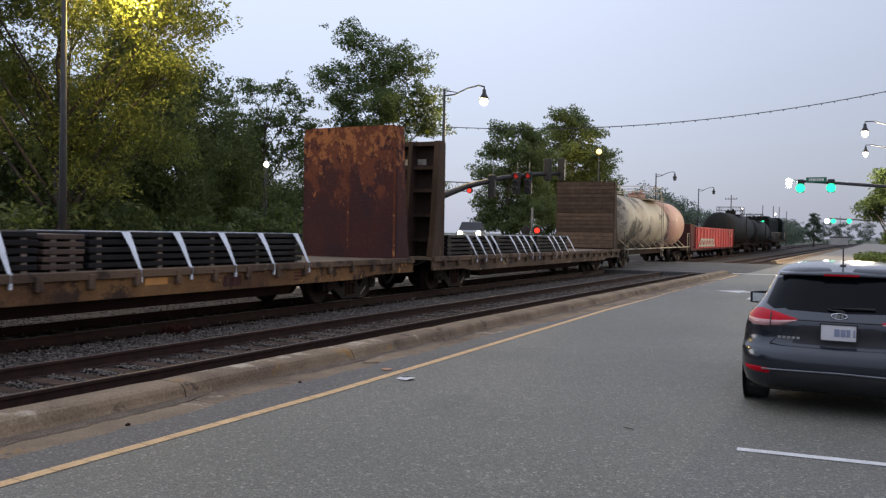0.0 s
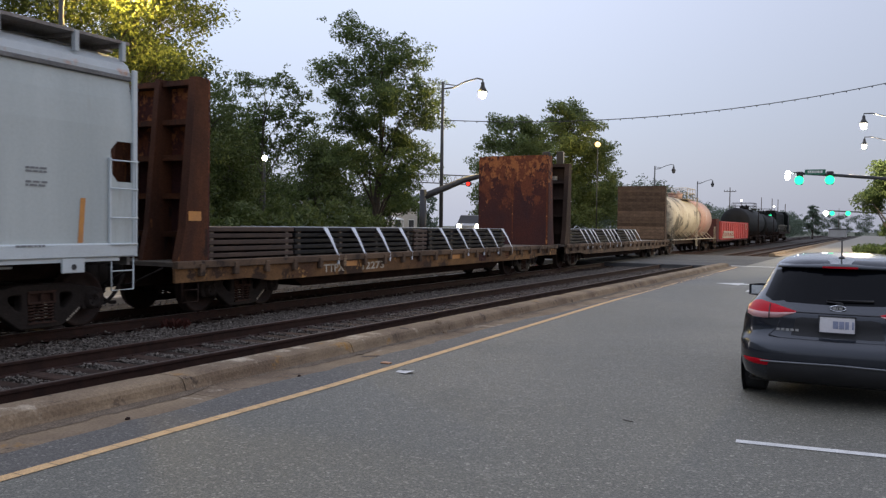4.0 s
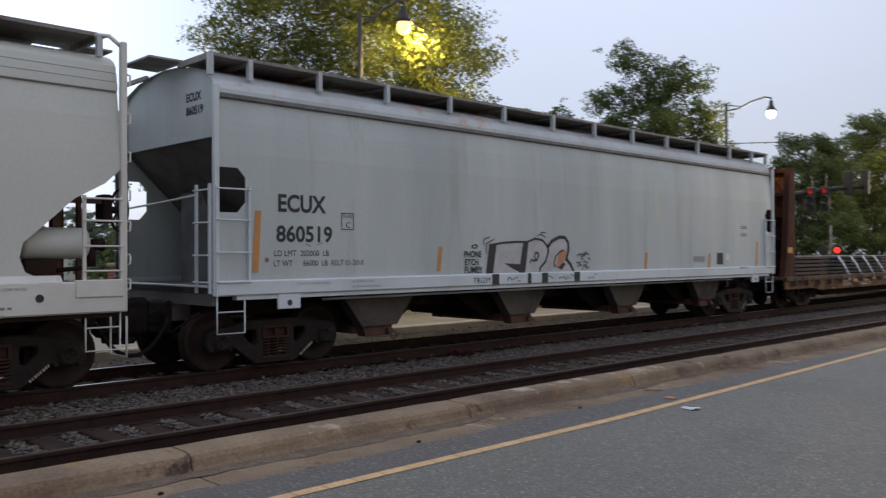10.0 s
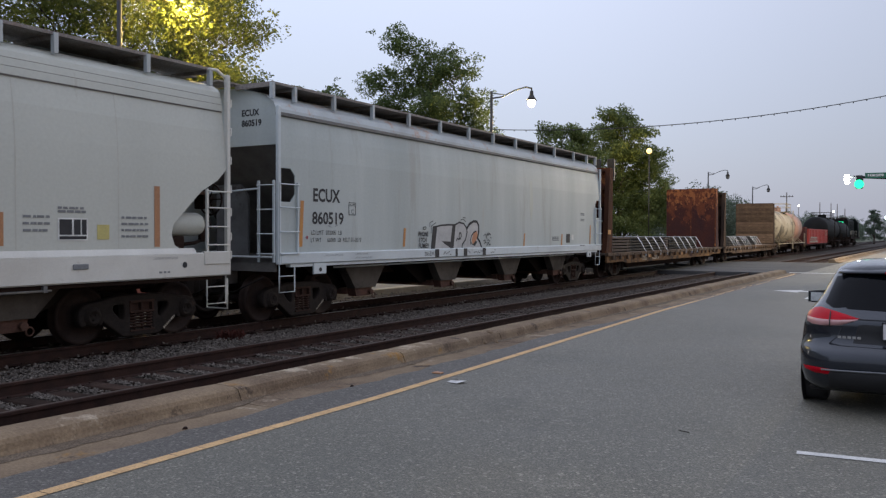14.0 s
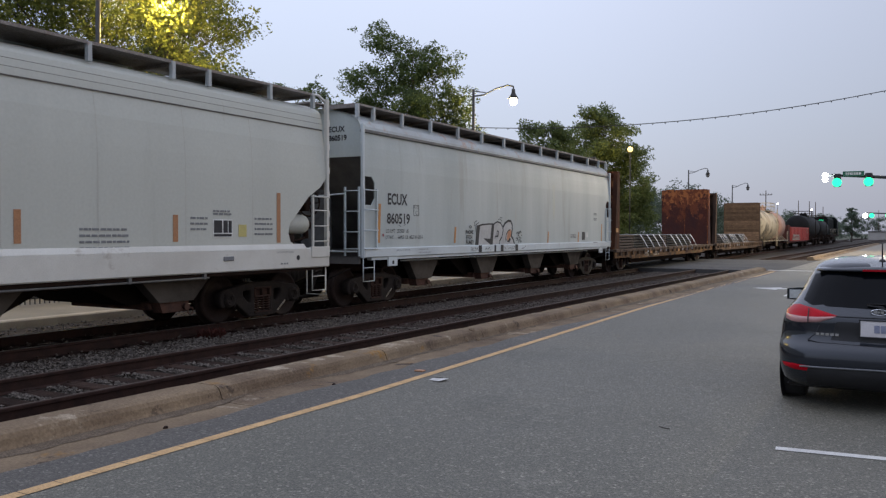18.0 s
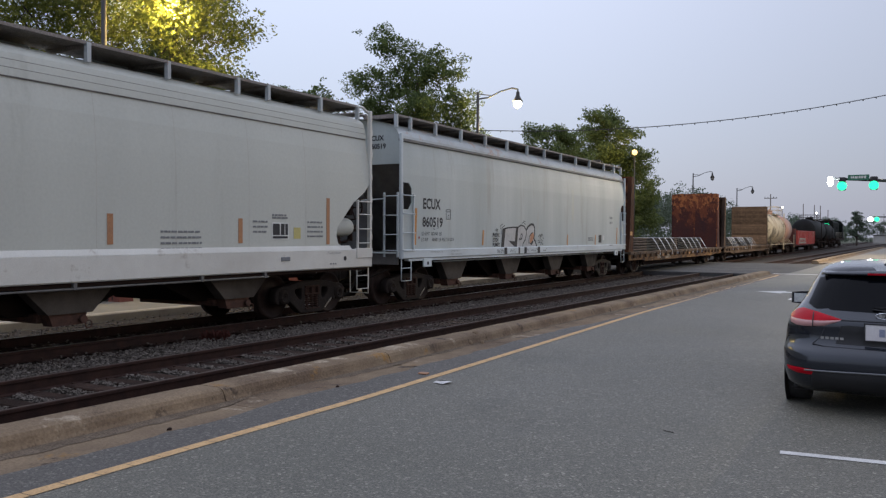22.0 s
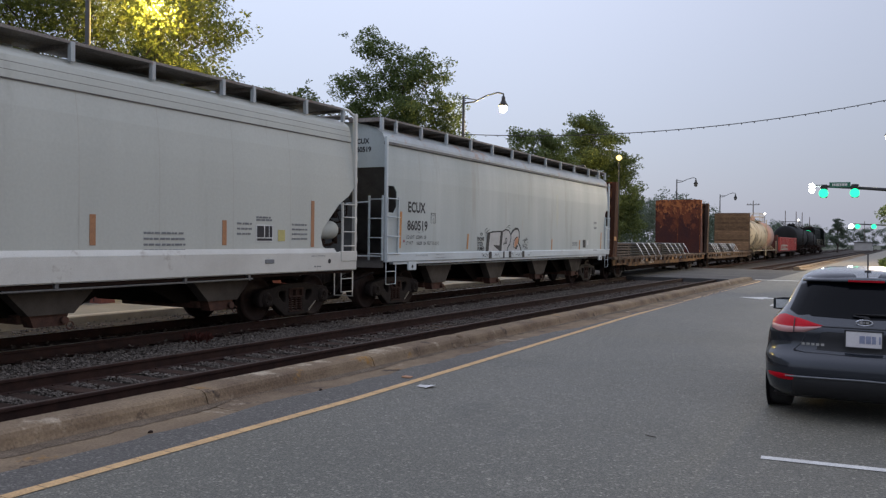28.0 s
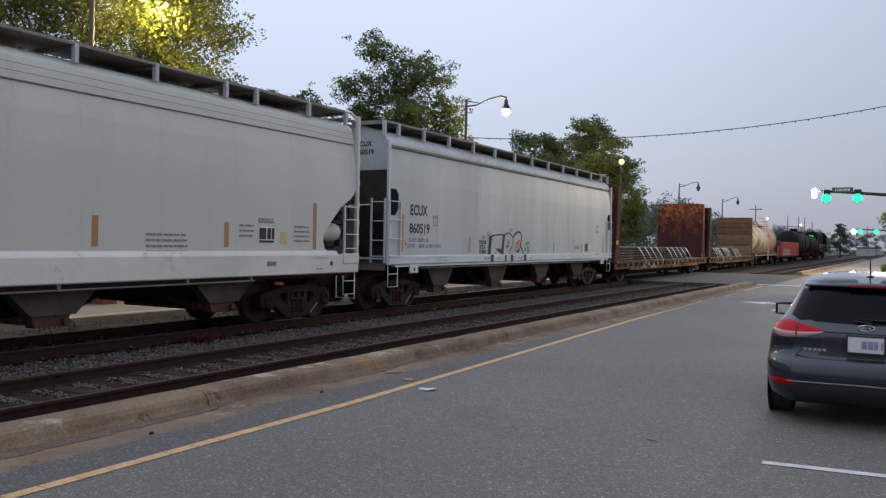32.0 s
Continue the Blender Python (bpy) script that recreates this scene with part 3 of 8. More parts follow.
# ragged skin of asphalt over the edge of the gutter
rnd = random.Random(77)
m = Mesh()
y, w = -14.0, 0.05
while y < 39:
    d = rnd.uniform(0.10, 0.30)
    w2 = min(0.16, max(0.01, w + rnd.uniform(-0.05, 0.05)))
    e0, e1 = (max(-5.40, float(np.interp(k, [p[0] for p in LINE], [p[1] for p in LINE])) - 0.03) for k in (y, y + d))
    m.add([(e0, y, 0.002), (e1, y + d, 0.002), (-5.45 - w2, y + d, 0.009), (-5.45 - w, y, 0.009), (-5.46 - w2, y + d, 0.0), (-5.46 - w, y, 0.0)], [(0, 3, 2, 1), (3, 5, 4, 2)])
    y, w = y + d, w2
solid("asphalt_edge", m, ASPHALT_EDGE, "ragged edge of asphalt lapping over the gutter", "road", kind="structure")

# painted lines
m = Mesh()
for (a, xa), (b, xb) in zip(LINE, LINE[1:]):
    n = max(1, int((b - a) / 0.26))
    for q in range(n):
        u, w = q / n, (q + 1) / n
        y0, y1 = a + (b - a) * u + 0.008, a + (b - a) * w
        x0, x1 = xa + (xb - xa) * u, xa + (xb - xa) * w
        m.add([(x0 - 0.055, y0, 0.005), (x0 + 0.055, y0, 0.005), (x1 + 0.055, y1, 0.005), (x1 - 0.055, y1, 0.005)], [(0, 1, 2, 3)])
solid("yellow_line", m, YELLOW, "cracked yellow edge line painted on the asphalt", "road marking", kind="structure")
m = Mesh()
m.add([(-0.97, 6.84, 0.005), (2.2, 7.18, 0.005), (2.2, 7.28, 0.005), (-0.98, 6.94, 0.005)], [(0, 1, 2, 3)])
solid("parking_line", m, WHITEPAINT, "thin white parking bay line on the asphalt", "road marking", kind="structure")
m = Mesh()
m.add([(-4.5, 26.7, 0.005), (-3.72, 27.35, 0.005), (-3.72, 26.95, 0.005), (-2.3, 26.95, 0.005), (-2.3, 26.5, 0.005), (-3.72, 26.5, 0.005), (-3.72, 26.1, 0.005)], [(0, 6, 5, 4, 3, 2, 1)])
m.add([(-3.2, 26.5, 0.005), (-2.75, 26.5, 0.005), (-2.75, 23.6, 0.005), (-3.2, 23.6, 0.005)], [(0, 3, 2, 1)])
solid("turn_arrow", m, WHITEPAINT, "white turn arrow painted on the asphalt", "road marking", kind="structure")
m = Mesh()
m.box(-6.0, -3.0, 39.6, 39.95, -0.001, 0.005)
solid("stop_line", m, WHITEPAINT, "worn white stop line before the crossing", "road marking", kind="structure")

# litter on the road
m = Mesh()
m.add([(-4.82, 8.10, 0.006), (-4.66, 8.05, 0.012), (-4.60, 8.17, 0.03), (-4.70, 8.24, 0.012), (-4.83, 8.2, 0.01)], [(0, 1, 2, 3, 4)])
m.add([(-4.83, 8.2, 0.01), (-4.70, 8.24, 0.012), (-4.72, 8.18, 0.035)], [(0, 1, 2)])
solid("paper_scrap", m, WHITEPAINT, "crumpled pale paper scrap lying on the road", "litter")
m = Mesh()
m.box(-5.27, -5.15, 8.50, 8.59, 0.004, 0.022, 0.010)
solid("leaf_litter", m, ORANGEFADE, "small orange-brown scrap by the yellow line", "litter")
m = Mesh()
rnd = random.Random(5)
for i in range(90):
    a, r = rnd.uniform(0, 6.3), rnd.uniform(0.0, 0.12)
    x, y = -5.75 + r * math.cos(a), 0.60 + r * 1.3 * math.sin(a)
    b = rnd.uniform(0, 6.3)
    m.add([(x - 0.004, y, 0.0), (x + 0.004, y, 0.0), (x + 0.03 * math.cos(b), y + 0.03 * math.sin(b), rnd.uniform(0.02, 0.07))], [(0, 1, 2)])
solid("dry_weed", m, surface("dry_weed", (0.20, 0.11, 0.05), (0.13, 0.08, 0.04), 9, 0.9), "tuft of dry brown weed in the kerb joint", "weed", kind="stuff")
rnd = random.Random(8)
for i, (x, y) in enumerate([(-5.62, 0.95), (-5.60, 2.6), (-5.55, 4.97), (-5.55, 7.3)]):
    m = Mesh()
    r = rnd.uniform(0.015, 0.026)
    ring = [(math.cos(k) * r * rnd.uniform(0.7, 1.2), math.sin(k) * r * rnd.uniform(0.7, 1.6), 0.0) for k in np.linspace(0, 5.5, 7)]
    m.loft([ring, [(a * 0.8, b * 0.8, 0.012) for a, b, c in ring], [(a * 0.3, b * 0.3, 0.02) for a, b, c in ring]], True)
    ob = solid("clod", m, DARKIRON, "small dark clod of dirt in the gutter", "dirt clod", place=(x, y, 0.006))


# ---- tracks ----
def rail_profile(x):
    return [(x - 0.07, -0.17), (x + 0.07, -0.17), (x + 0.07, -0.16), (x + 0.012, -0.145), (x + 0.012, -0.045), (x + 0.036, -0.035), (x + 0.036, -0.006),
            (x + 0.028, 0), (x - 0.028, 0), (x - 0.036, -0.006), (x - 0.036, -0.035), (x - 0.012, -0.045), (x - 0.012, -0.145), (x - 0.07, -0.16)]


def track(name, cx, label, shiny, seed, turn=0.0):
    rnd = random.Random(seed)
    t = thing(name, (cx, 0, ZR), label, "railway track", kind="structure", turn=turn)
    for sx in (-0.755, 0.755):
        mm = Mesh()
        mm.prism(rail_profile(sx), "y", -70, 320)
        ra = part("rail", mm, RAIL, t)
        mm = Mesh()
        mm.box(sx - 0.026, sx + 0.026, -70, 320, 0.0, 0.002)
        part("railhead", mm, RAILTOP if shiny else RAILTOP_DULL, ra, "rail head worn bright" if shiny else "")
    tie = Mesh()
    tie.box(-1.3, 1.3, -0.125, 0.125, -0.33, -0.162, 0.015)
    for sx in (-0.755, 0.755):
        tie.box(sx - 0.17, sx + 0.17, -0.09, 0.09, -0.172, -0.158)
        for q in (-0.1, 0.1):
            tie.box(sx + q - 0.015, sx + q + 0.015, -0.05, -0.02, -0.16, -0.135)
    me = tie.data("tie", TIE)
    y = -24.0
    while y < 70:
        ob = new("tie", me)
        ob.parent = t
        ob.matrix_basis = pose(rnd.uniform(-0.03, 0.03), y + rnd.uniform(-0.04, 0.04), rnd.uniform(-0.02, 0.005), 0, 0, rnd.uniform(-1.5, 1.5))
        y += 0.54
    return t


track("railway_track", -8.595, "near railway track with dull rusty rails on timber ties", False, 3)
track("railway_track", track_x(0), "far railway track with bright railheads under the train", True, 4, VEER_DEG)


def stones(name, n, x0, x1, y0, y1, z, size, label, seed, crib=False):
    """Loose broken stones, joined: they cannot be counted."""
    r = np.random.RandomState(seed)
    base = np.array([(1, 0, 0), (-1, 0, 0), (0, 1, 0), (0, -1, 0), (0, 0, 1), (0, 0, -1)], float)
    faces = np.array([(0, 2, 4), (2, 1, 4), (1, 3, 4), (3, 0, 4), (2, 0, 5), (1, 2, 5), (3, 1, 5), (0, 3, 5)])
    c = np.stack([r.uniform(x0, x1, n), y0 + (y1 - y0) * r.uniform(0, 1, n) ** 1.25, np.full(n, z)], 1)
    c[:, 2] += r.uniform(-0.02, 0.03, n)
    if crib:      # only in the cribs between the ties, heaped in the middle
        k = np.round((c[:, 1] + 24.0) / 0.54 - 0.5)
        off = r.normal(0, 0.065, n).clip(-0.14, 0.14)
        c[:, 1] = -24.0 + 0.54 * (k + 0.5) + off
        c[:, 2] -= 2.2 * off ** 2
    v = base[None] * (size * r.uniform(0.5, 1.25, (n, 1, 1))) * r.uniform(0.6, 1.3, (n, 6, 1)) * np.array([1, 1, 0.75])
    a = r.uniform(0, 6.28, n)
    ca, sa = np.cos(a)[:, None], np.sin(a)[:, None]
    v = np.stack([v[..., 0] * ca - v[..., 1] * sa, v[..., 0] * sa + v[..., 1] * ca, v[..., 2]], -1) + r.normal(0, size * 0.18, (n, 6, 3))
    v = (v + c[:, None]).reshape(-1, 3)
    f = (faces[None] + 6 * np.arange(n)[:, None, None]).reshape(-1, 3)
    me = bpy.data.meshes.new(name)
    me.from_pydata(v.tolist(), [], f.tolist())
    me.materials.append(STONE)
    return solid(name, me, STONE, label, "ballast", kind="stuff")


stones("ballast", 62000, -11.3, -9.75, -12, 42, -0.25, 0.022, "grey broken stone ballast between the tracks", 11)
stones("ballast_near", 30000, -9.28, -7.92, -12, 42, -0.245, 0.022, "grey ballast between the ties of the near track", 12, True)
stones("ballast_far", 8000, -15.4, -11.5, -10, 40, -0.24, 0.03, "grey ballast under the train", 14)


# small things on and beside the track
def tuft(x, y, z, r, h, n, seed, material, name, label, category):
    rd = random.Random(seed)
    m = Mesh()
    for i in range(n):
        a, q = rd.uniform(0, 6.3), r * rd.uniform(0, 1) ** 0.6
        bx, by = q * math.cos(a), q * math.sin(a)
        b = rd.uniform(0, 6.3)
        t = (bx + 0.5 * h * math.cos(b), by + 0.5 * h * math.sin(b), h * rd.uniform(0.3, 1.0))
        w = 0.010 + 0.06 * h
        m.add([(bx - w, by, -0.02), (bx + w, by, -0.02), (t[0] + w * 0.6, t[1] + w, t[2] * 0.8), t], [(0, 1, 2, 3)])
    return solid(name, m, material, label, category, kind="stuff", place=(x, y, z))


tuft(-11.25, 11.15, -0.24, 0.24, 0.16, 160, 3, surface("withered_red_weed", (0.085, 0.028, 0.022), (0.05, 0.022, 0.018), 9, 0.9, spec=0.1), "withered_weed", "withered dark red weed on the ballast", "weed")
tuft(-5.85, 0.60, 0.0, 0.09, 0.07, 70, 6, surface("green_weed", (0.10, 0.12, 0.03), (0.16, 0.11, 0.05), 9, 0.9, spec=0.1), "kerb_weed", "small green weed in the kerb joint", "weed")
tuft(-5.62, 2.0, 0.0, 0.025, 0.06, 12, 7, surface("straw_weed", (0.22, 0.13, 0.06), None, 9, 0.9, spec=0.1), "kerb_weed", "small dry weed at the gutter edge", "weed")
for x, y, w in ((-10.85, 0.62, 0.16), (-10.9, 3.1, 0.12), (-10.8, -2.4, 0.14)):
    m = Mesh()
    m.box(-0.07, 0.07, -w, w, 0.0, 0.03, 0.01)
    solid("tie_plate", m, RAIL, "rusty tie plate lying on the ballast", "scrap iron", place=(x, y, -0.225))
# broken concrete where the kerb is chipped
rnd = random.Random(31)
for i, (x, y) in enumerate([(-6.02, 11.3), (-6.08, 11.5), (-5.93, 11.45), (-5.98, 11.15)]):
    m = Mesh()
    r = rnd.uniform(0.03, 0.06)
    ring = [(math.cos(k) * r * rnd.uniform(0.7, 1.2), math.sin(k) * r * rnd.uniform(0.7, 1.4), 0.0) for k in np.linspace(0, 5.5, 7)]
    m.loft([ring, [(a * 0.85, b * 0.8, 0.025) for a, b, c in ring], [(a * 0.4, b * 0.3, 0.045) for a, b, c in ring]], False)
    solid("rubble", m, CONCRETE, "chip of broken concrete at the kerb", "rubble", place=(x, y, 0.0 if x > -5.97 else 0.03 if x > -6.05 else 0.14))
m = Mesh()
m.tube([(-1.95, 7.15, 0.004), (-1.91, 7.12, 0.006), (-1.85, 7.11, 0.004)], 0.0035, 5)
solid("twig", m, BARK, "thin dark twig lying on the asphalt", "twig")
# sealed cracks in the asphalt
rnd = random.Random(44)
cr = Mesh()
for x, y, d, n in ((-3.2, 12.0, 1.45, 24), (0.8, 5.2, 1.2, 10), (-4.4, 18.0, 1.52, 22)):
    for i in range(n):
        d += rnd.uniform(-0.25, 0.25)
        x2, y2 = x + 0.16 * math.cos(d), y + 0.16 * math.sin(d)
        w = rnd.uniform(0.003, 0.007)
        cr.add([(x - w, y, 0.002), (x + w, y, 0.002), (x2 + w, y2, 0.002), (x2 - w, y2, 0.002)], [(0, 1, 2, 3)])
        x, y = x2, y2
solid("asphalt_crack", cr, BLACKIRON, "thin dark cracks in the asphalt", "crack", kind="structure")

# washed-up dirt along the foot of the kerb
rnd = random.Random(91)
m = Mesh()
y, w = -14.0, 0.03
while y < 38.5:
    d = rnd.uniform(0.05, 0.16)
    w2 = min(0.14, max(0.0, w + rnd.uniform(-0.035, 0.035)))
    m.add([(-5.968, y, 0.019), (-5.968, y + d, 0.019), (-5.945 + w2, y + d, 0.0055), (-5.945 + w, y, 0.0055)], [(0, 3, 2, 1)])
    y, w = y + d, w2
solid("gutter_dirt", m, surface("gutter_dirt", (0.115, 0.088, 0.064), (0.165, 0.128, 0.094), 6, 0.95, grain=0.3, bump=0.5, spec=0.1), "brown dirt washed up along the kerb foot", "dirt", kind="stuff")

# ---- the train ----
SPIN = []      # wheelsets, keyed in motions()
CARS = []      # (thing, place along the train)


def cut_plate(name, outline, holes, t, bevel, material):
    """A thick plate in the yz plane with rounded edges and holes through it."""
    cu = bpy.data.curves.new(name, "CURVE")
    cu.dimensions, cu.fill_mode, cu.extrude, cu.bevel_depth, cu.bevel_resolution = "2D", "BOTH", t - bevel, bevel, 1
    for ring in [outline] + holes:
        sp = cu.splines.new("POLY")
        sp.points.add(len(ring) - 1)
        for p, (u, v) in zip(sp.points, ring):
            p.co = (u, v, 0, 1)
        sp.use_cyclic_u = True
    ob = bpy.data.objects.new(name, cu)
    scene.collection.objects.link(ob)
    me = bpy.data.meshes.new_from_object(ob.evaluated_get(bpy.context.evaluated_depsgraph_get()))
    scene.collection.objects.unlink(ob)
    bpy.data.objects.remove(ob)
    me.transform(SIDE)
    me.materials.clear()
    me.materials.append(material)
    return me


def sideframe_mesh():
    """A cast side frame: an arch over the axle boxes, two rounded windows and a spring opening."""
    half = [(0.0, 0.105), (0.34, 0.105), (0.40, 0.135), (0.74, 0.40), (0.765, 0.33), (0.80, 0.33), (0.81, 0.48), (1.05, 0.48), (1.06, 0.33), (1.11, 0.33), (1.15, 0.40),
            (1.15, 0.54), (1.09, 0.61), (0.98, 0.645), (0.82, 0.655), (0.60, 0.695), (0.42, 0.73), (0.0, 0.735)]
    outline = half + [(-y, z) for y, z in half[-2:0:-1]]
    hole = [(0.315, 0.60), (0.315, 0.43), (0.335, 0.37), (0.375, 0.345), (0.43, 0.365), (0.54, 0.47), (0.575, 0.53), (0.57, 0.59), (0.53, 0.625), (0.36, 0.63)]
    window = [(-0.245, 0.175), (0.245, 0.175), (0.245, 0.665), (-0.245, 0.665)]
    return cut_plate("side_frame", outline, [hole, [(-y, z) for y, z in hole], window], 0.085, 0.022, SIDECAST)


def axle_box_mesh():
    m = Mesh()
    m.box(-0.09, 0.10, -0.135, 0.135, 0.03, 0.13, 0.02)
    m.turn([(0.0, 0.10), (0.07, 0.10), (0.085, 0.135), (0.115, 0.135), (0.125, 0.10), (0.155, 0.09), (0.158, -0.10), (0.0, -0.10)], 20, "x")
    for k in range(3):
        g = k * 2.094 + 0.5
        m.cyl((0.10, 0.05 * math.cos(g), 0.05 * math.sin(g)), (0.125, 0.05 * math.cos(g), 0.05 * math.sin(g)), 0.018, 6)
    return m


def springs_mesh():
    m = Mesh()
    for y in (-0.16, 0.0, 0.16):
        pts = [(0.03 + 0.068 * math.cos(a), y + 0.068 * math.sin(a), 0.19 + 0.26 * a / (2 * math.pi * 5.5)) for a in np.linspace(0, 2 * math.pi * 5.5, 56)]
        m.tube(pts, 0.015, 5)
    m.box(-0.05, 0.11, -0.24, 0.24, 0.16, 0.185)
    return m


def bolster_end_mesh():
    m = Mesh()
    m.box(-0.10, 0.03, -0.24, 0.24, 0.46, 0.655)
    for z0, z1 in ((0.455, 0.492), (0.618, 0.658)):
        m.box(0.03, 0.115, -0.243, 0.243, z0, z1, 0.008)
    for y in (-0.22, 0.0, 0.22):
        m.box(0.03, 0.10, y - 0.02, y + 0.02, 0.49, 0.62)
    return m


def wheelset_mesh():
    m = Mesh()
    m.cyl((-0.98, 0, 0), (0.98, 0, 0), 0.075, 12)
    for s in (-1, 1):
        prof = [(0.08, 0.86), (0.14, 0.86), (0.16, 0.80), (0.36, 0.775), (0.40, 0.815), (0.452, 0.815), (0.457, 0.75), (0.46, 0.70), (0.488, 0.685), (0.485, 0.665), (0.40, 0.66), (0.36, 0.70), (0.16, 0.70), (0.12, 0.66), (0.08, 0.66)]
        m.turn([(r, h * s) for r, h in prof], 28, "x")
    return m


FRAME_ME = sideframe_mesh()
BOX_ME = axle_box_mesh().data("axle_box", SIDECAST)
BOLSTER_ME = bolster_end_mesh().data("bolster_end", SPRING)
mk = Mesh()
for k in range(8):
    mk.box(0.0, 0.003, -0.16 + 0.04 * k, -0.16 + 0.04 * k + (0.027, 0.02, 0.03)[k % 3], -0.017, 0.017)
MARK_ME = mk.data("cast_mark", CHALK)
SPRING_ME = springs_mesh().data("spring_nest", SPRING)
WSET_ME = wheelset_mesh().data("wheelset", WHEEL)


def truck(car, y):
    for s in (-1, 1):
        f = part("side_frame", FRAME_ME, SIDECAST, car)
        f.matrix_basis = pose(s * 1.0, y, 0, 0, 0, 0 if s > 0 else 180)
        part("spring_nest", SPRING_ME, SPRING, f, "coil springs rusted brown")
        part("bolster_end", BOLSTER_ME, SPRING, f)
        for e in (-1, 1):
            part("axle_box", BOX_ME, SIDECAST, f, "bearing cap").location = (0, e * 0.93, 0.457)
        part("cast_mark", MARK_ME, CHALK, f, "pale worn lettering").matrix_basis = pose(0.086, 0.575, 0.262, 38, 0, 0)
        w = part("wheelset", WSET_ME, WHEEL, car)
        w.location = (0, y + s * 0.93, 0.457)
        SPIN.append((w, y + s * 0.93))
    m = Mesh()
    m.box(-0.95, 0.95, y - 0.17, y + 0.17, 0.40, 0.66, 0.04)
    m.box(-0.5, 0.5, y - 0.3, y + 0.3, 0.62, 0.72)
    part("bolster", m, DARKIRON, car)


def coupler(car, y, s):
    """Drawbar, knuckle and brake hose at the end y; s: way out."""
    m = Mesh()
    m.box(-0.10, 0.10, y - s * 0.5, y + s * 0.34, 0.68, 0.90, 0.03)
    m.box(-0.24, 0.22, y + s * 0.26, y + s * 0.70, 0.54, 1.12, 0.08)
    m.box(-0.14, 0.14, y + s * 0.46, y + s * 0.72, 0.44, 0.60, 0.03)
    m.cyl((0.12, y + s * 0.58, 0.60), (0.12, y + s * 0.58, 0.96), 0.13, 12)
    m.box(-0.05, 0.05, y + s * 0.36, y + s * 0.46, 0.46, 0.60, 0.02)
    m.box(-0.30, 0.30, y - s * 0.03, y + s * 0.08, 0.56, 1.06, 0.03)
    m.tube([(0.1, y + s * 0.35, 0.55), (0.6, y + s * 0.12, 0.62), (1.35, y + s * 0.10, 0.92)], 0.018, 5)
    part("coupler", m, COUPLER, car)
    pts = [(0.42, y + s * (0.10 + 0.56 * u), 0.80 - 0.50 * math.sin(math.pi / 2 * min(1, u * 1.1)) ** 0.8) for u in np.linspace(0, 1, 14)]
    part("brake_hose", Mesh().tube(pts, 0.032, 8), COUPLER, car)


def ladder(car, face, a, b, z0, z1, zs, x, material, r=0.013):
    """A ladder of round bars: on a side (face x, stiles at y = a and b) or an end (face y, stiles at x = a and b, plane y = x)."""
    m = Mesh()
    P = (lambda u, z, o=0.0: (x + o, u, z)) if face == "x" else (lambda u, z, o=0.0: (u, x - o, z))
    for u in (a, b):
        q = P(u, z0), P(u, z1)
        m.box(q[0][0] - 0.02, q[0][0] + 0.02, q[0][1] - 0.02, q[0][1] + 0.02, z0, z1)
    ld = part("ladder", m, material, car)
    for z in zs:
        part("rung", Mesh().tube([P(a, z, 0.0), P(a, z, 0.05), P(b, z, 0.05), P(b, z, 0.0)], r, 5), material, ld)
    return ld


def step(car, y0, y1, z0, z1, x, material):
    m = Mesh()
    m.tube([(x, y0, z1), (x, y0, z0), (x, y1, z0), (x, y1, z1)], 0.014, 5)
    m.tube([(x, y0, (z0 + z1) / 2 + 0.04), (x, y1, (z0 + z1) / 2 + 0.04)], 0.012, 5)
    part("step", m, material, car)


def hopper_bay(car, y, mat_side, top=1.16):
    m = Mesh()
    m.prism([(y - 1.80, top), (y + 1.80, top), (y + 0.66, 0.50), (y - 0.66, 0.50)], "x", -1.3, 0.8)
    bay = part("hopper_bay", m, BAYDARK, car, "sloping discharge bay, underbody shade put in its colour")
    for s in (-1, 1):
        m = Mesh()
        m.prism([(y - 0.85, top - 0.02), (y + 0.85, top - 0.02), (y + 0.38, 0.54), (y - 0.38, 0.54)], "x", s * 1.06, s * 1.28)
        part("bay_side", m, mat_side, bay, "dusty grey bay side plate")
    m = Mesh()
    m.box(-1.0, 1.0, y - 0.36, y + 0.36, 0.40, 0.54, 0.02)
    m.prism([(y - 0.33, 0.54), (y + 0.33, 0.54), (y + 0.26, 0.36), (y - 0.26, 0.36)], "x", 1.0, 1.22)
    m.cyl((1.24, y + 0.22, 0.44), (1.30, y + 0.22, 0.44), 0.06, 10)
    m.tube([(1.29, y + 0.30 + 0.06 * math.cos(a), 0.36 + 0.06 * math.sin(a)) for a in np.linspace(0, 6.28, 13)], 0.012, 5)
    part("outlet_gate", m, OUTLET, bay, "rust-red outlet gate")


GC = 12.69          # middle of the grey hopper along the train
TC = GC + 0.09
ROOF = [(1.525, 4.04), (1.52, 4.12), (1.46, 4.24), (1.28, 4.37), (0.90, 4.49), (0.45, 4.56), (0.0, 4.59)]
ROOF = ROOF + [(-x, z) for x, z in ROOF[-2::-1]]


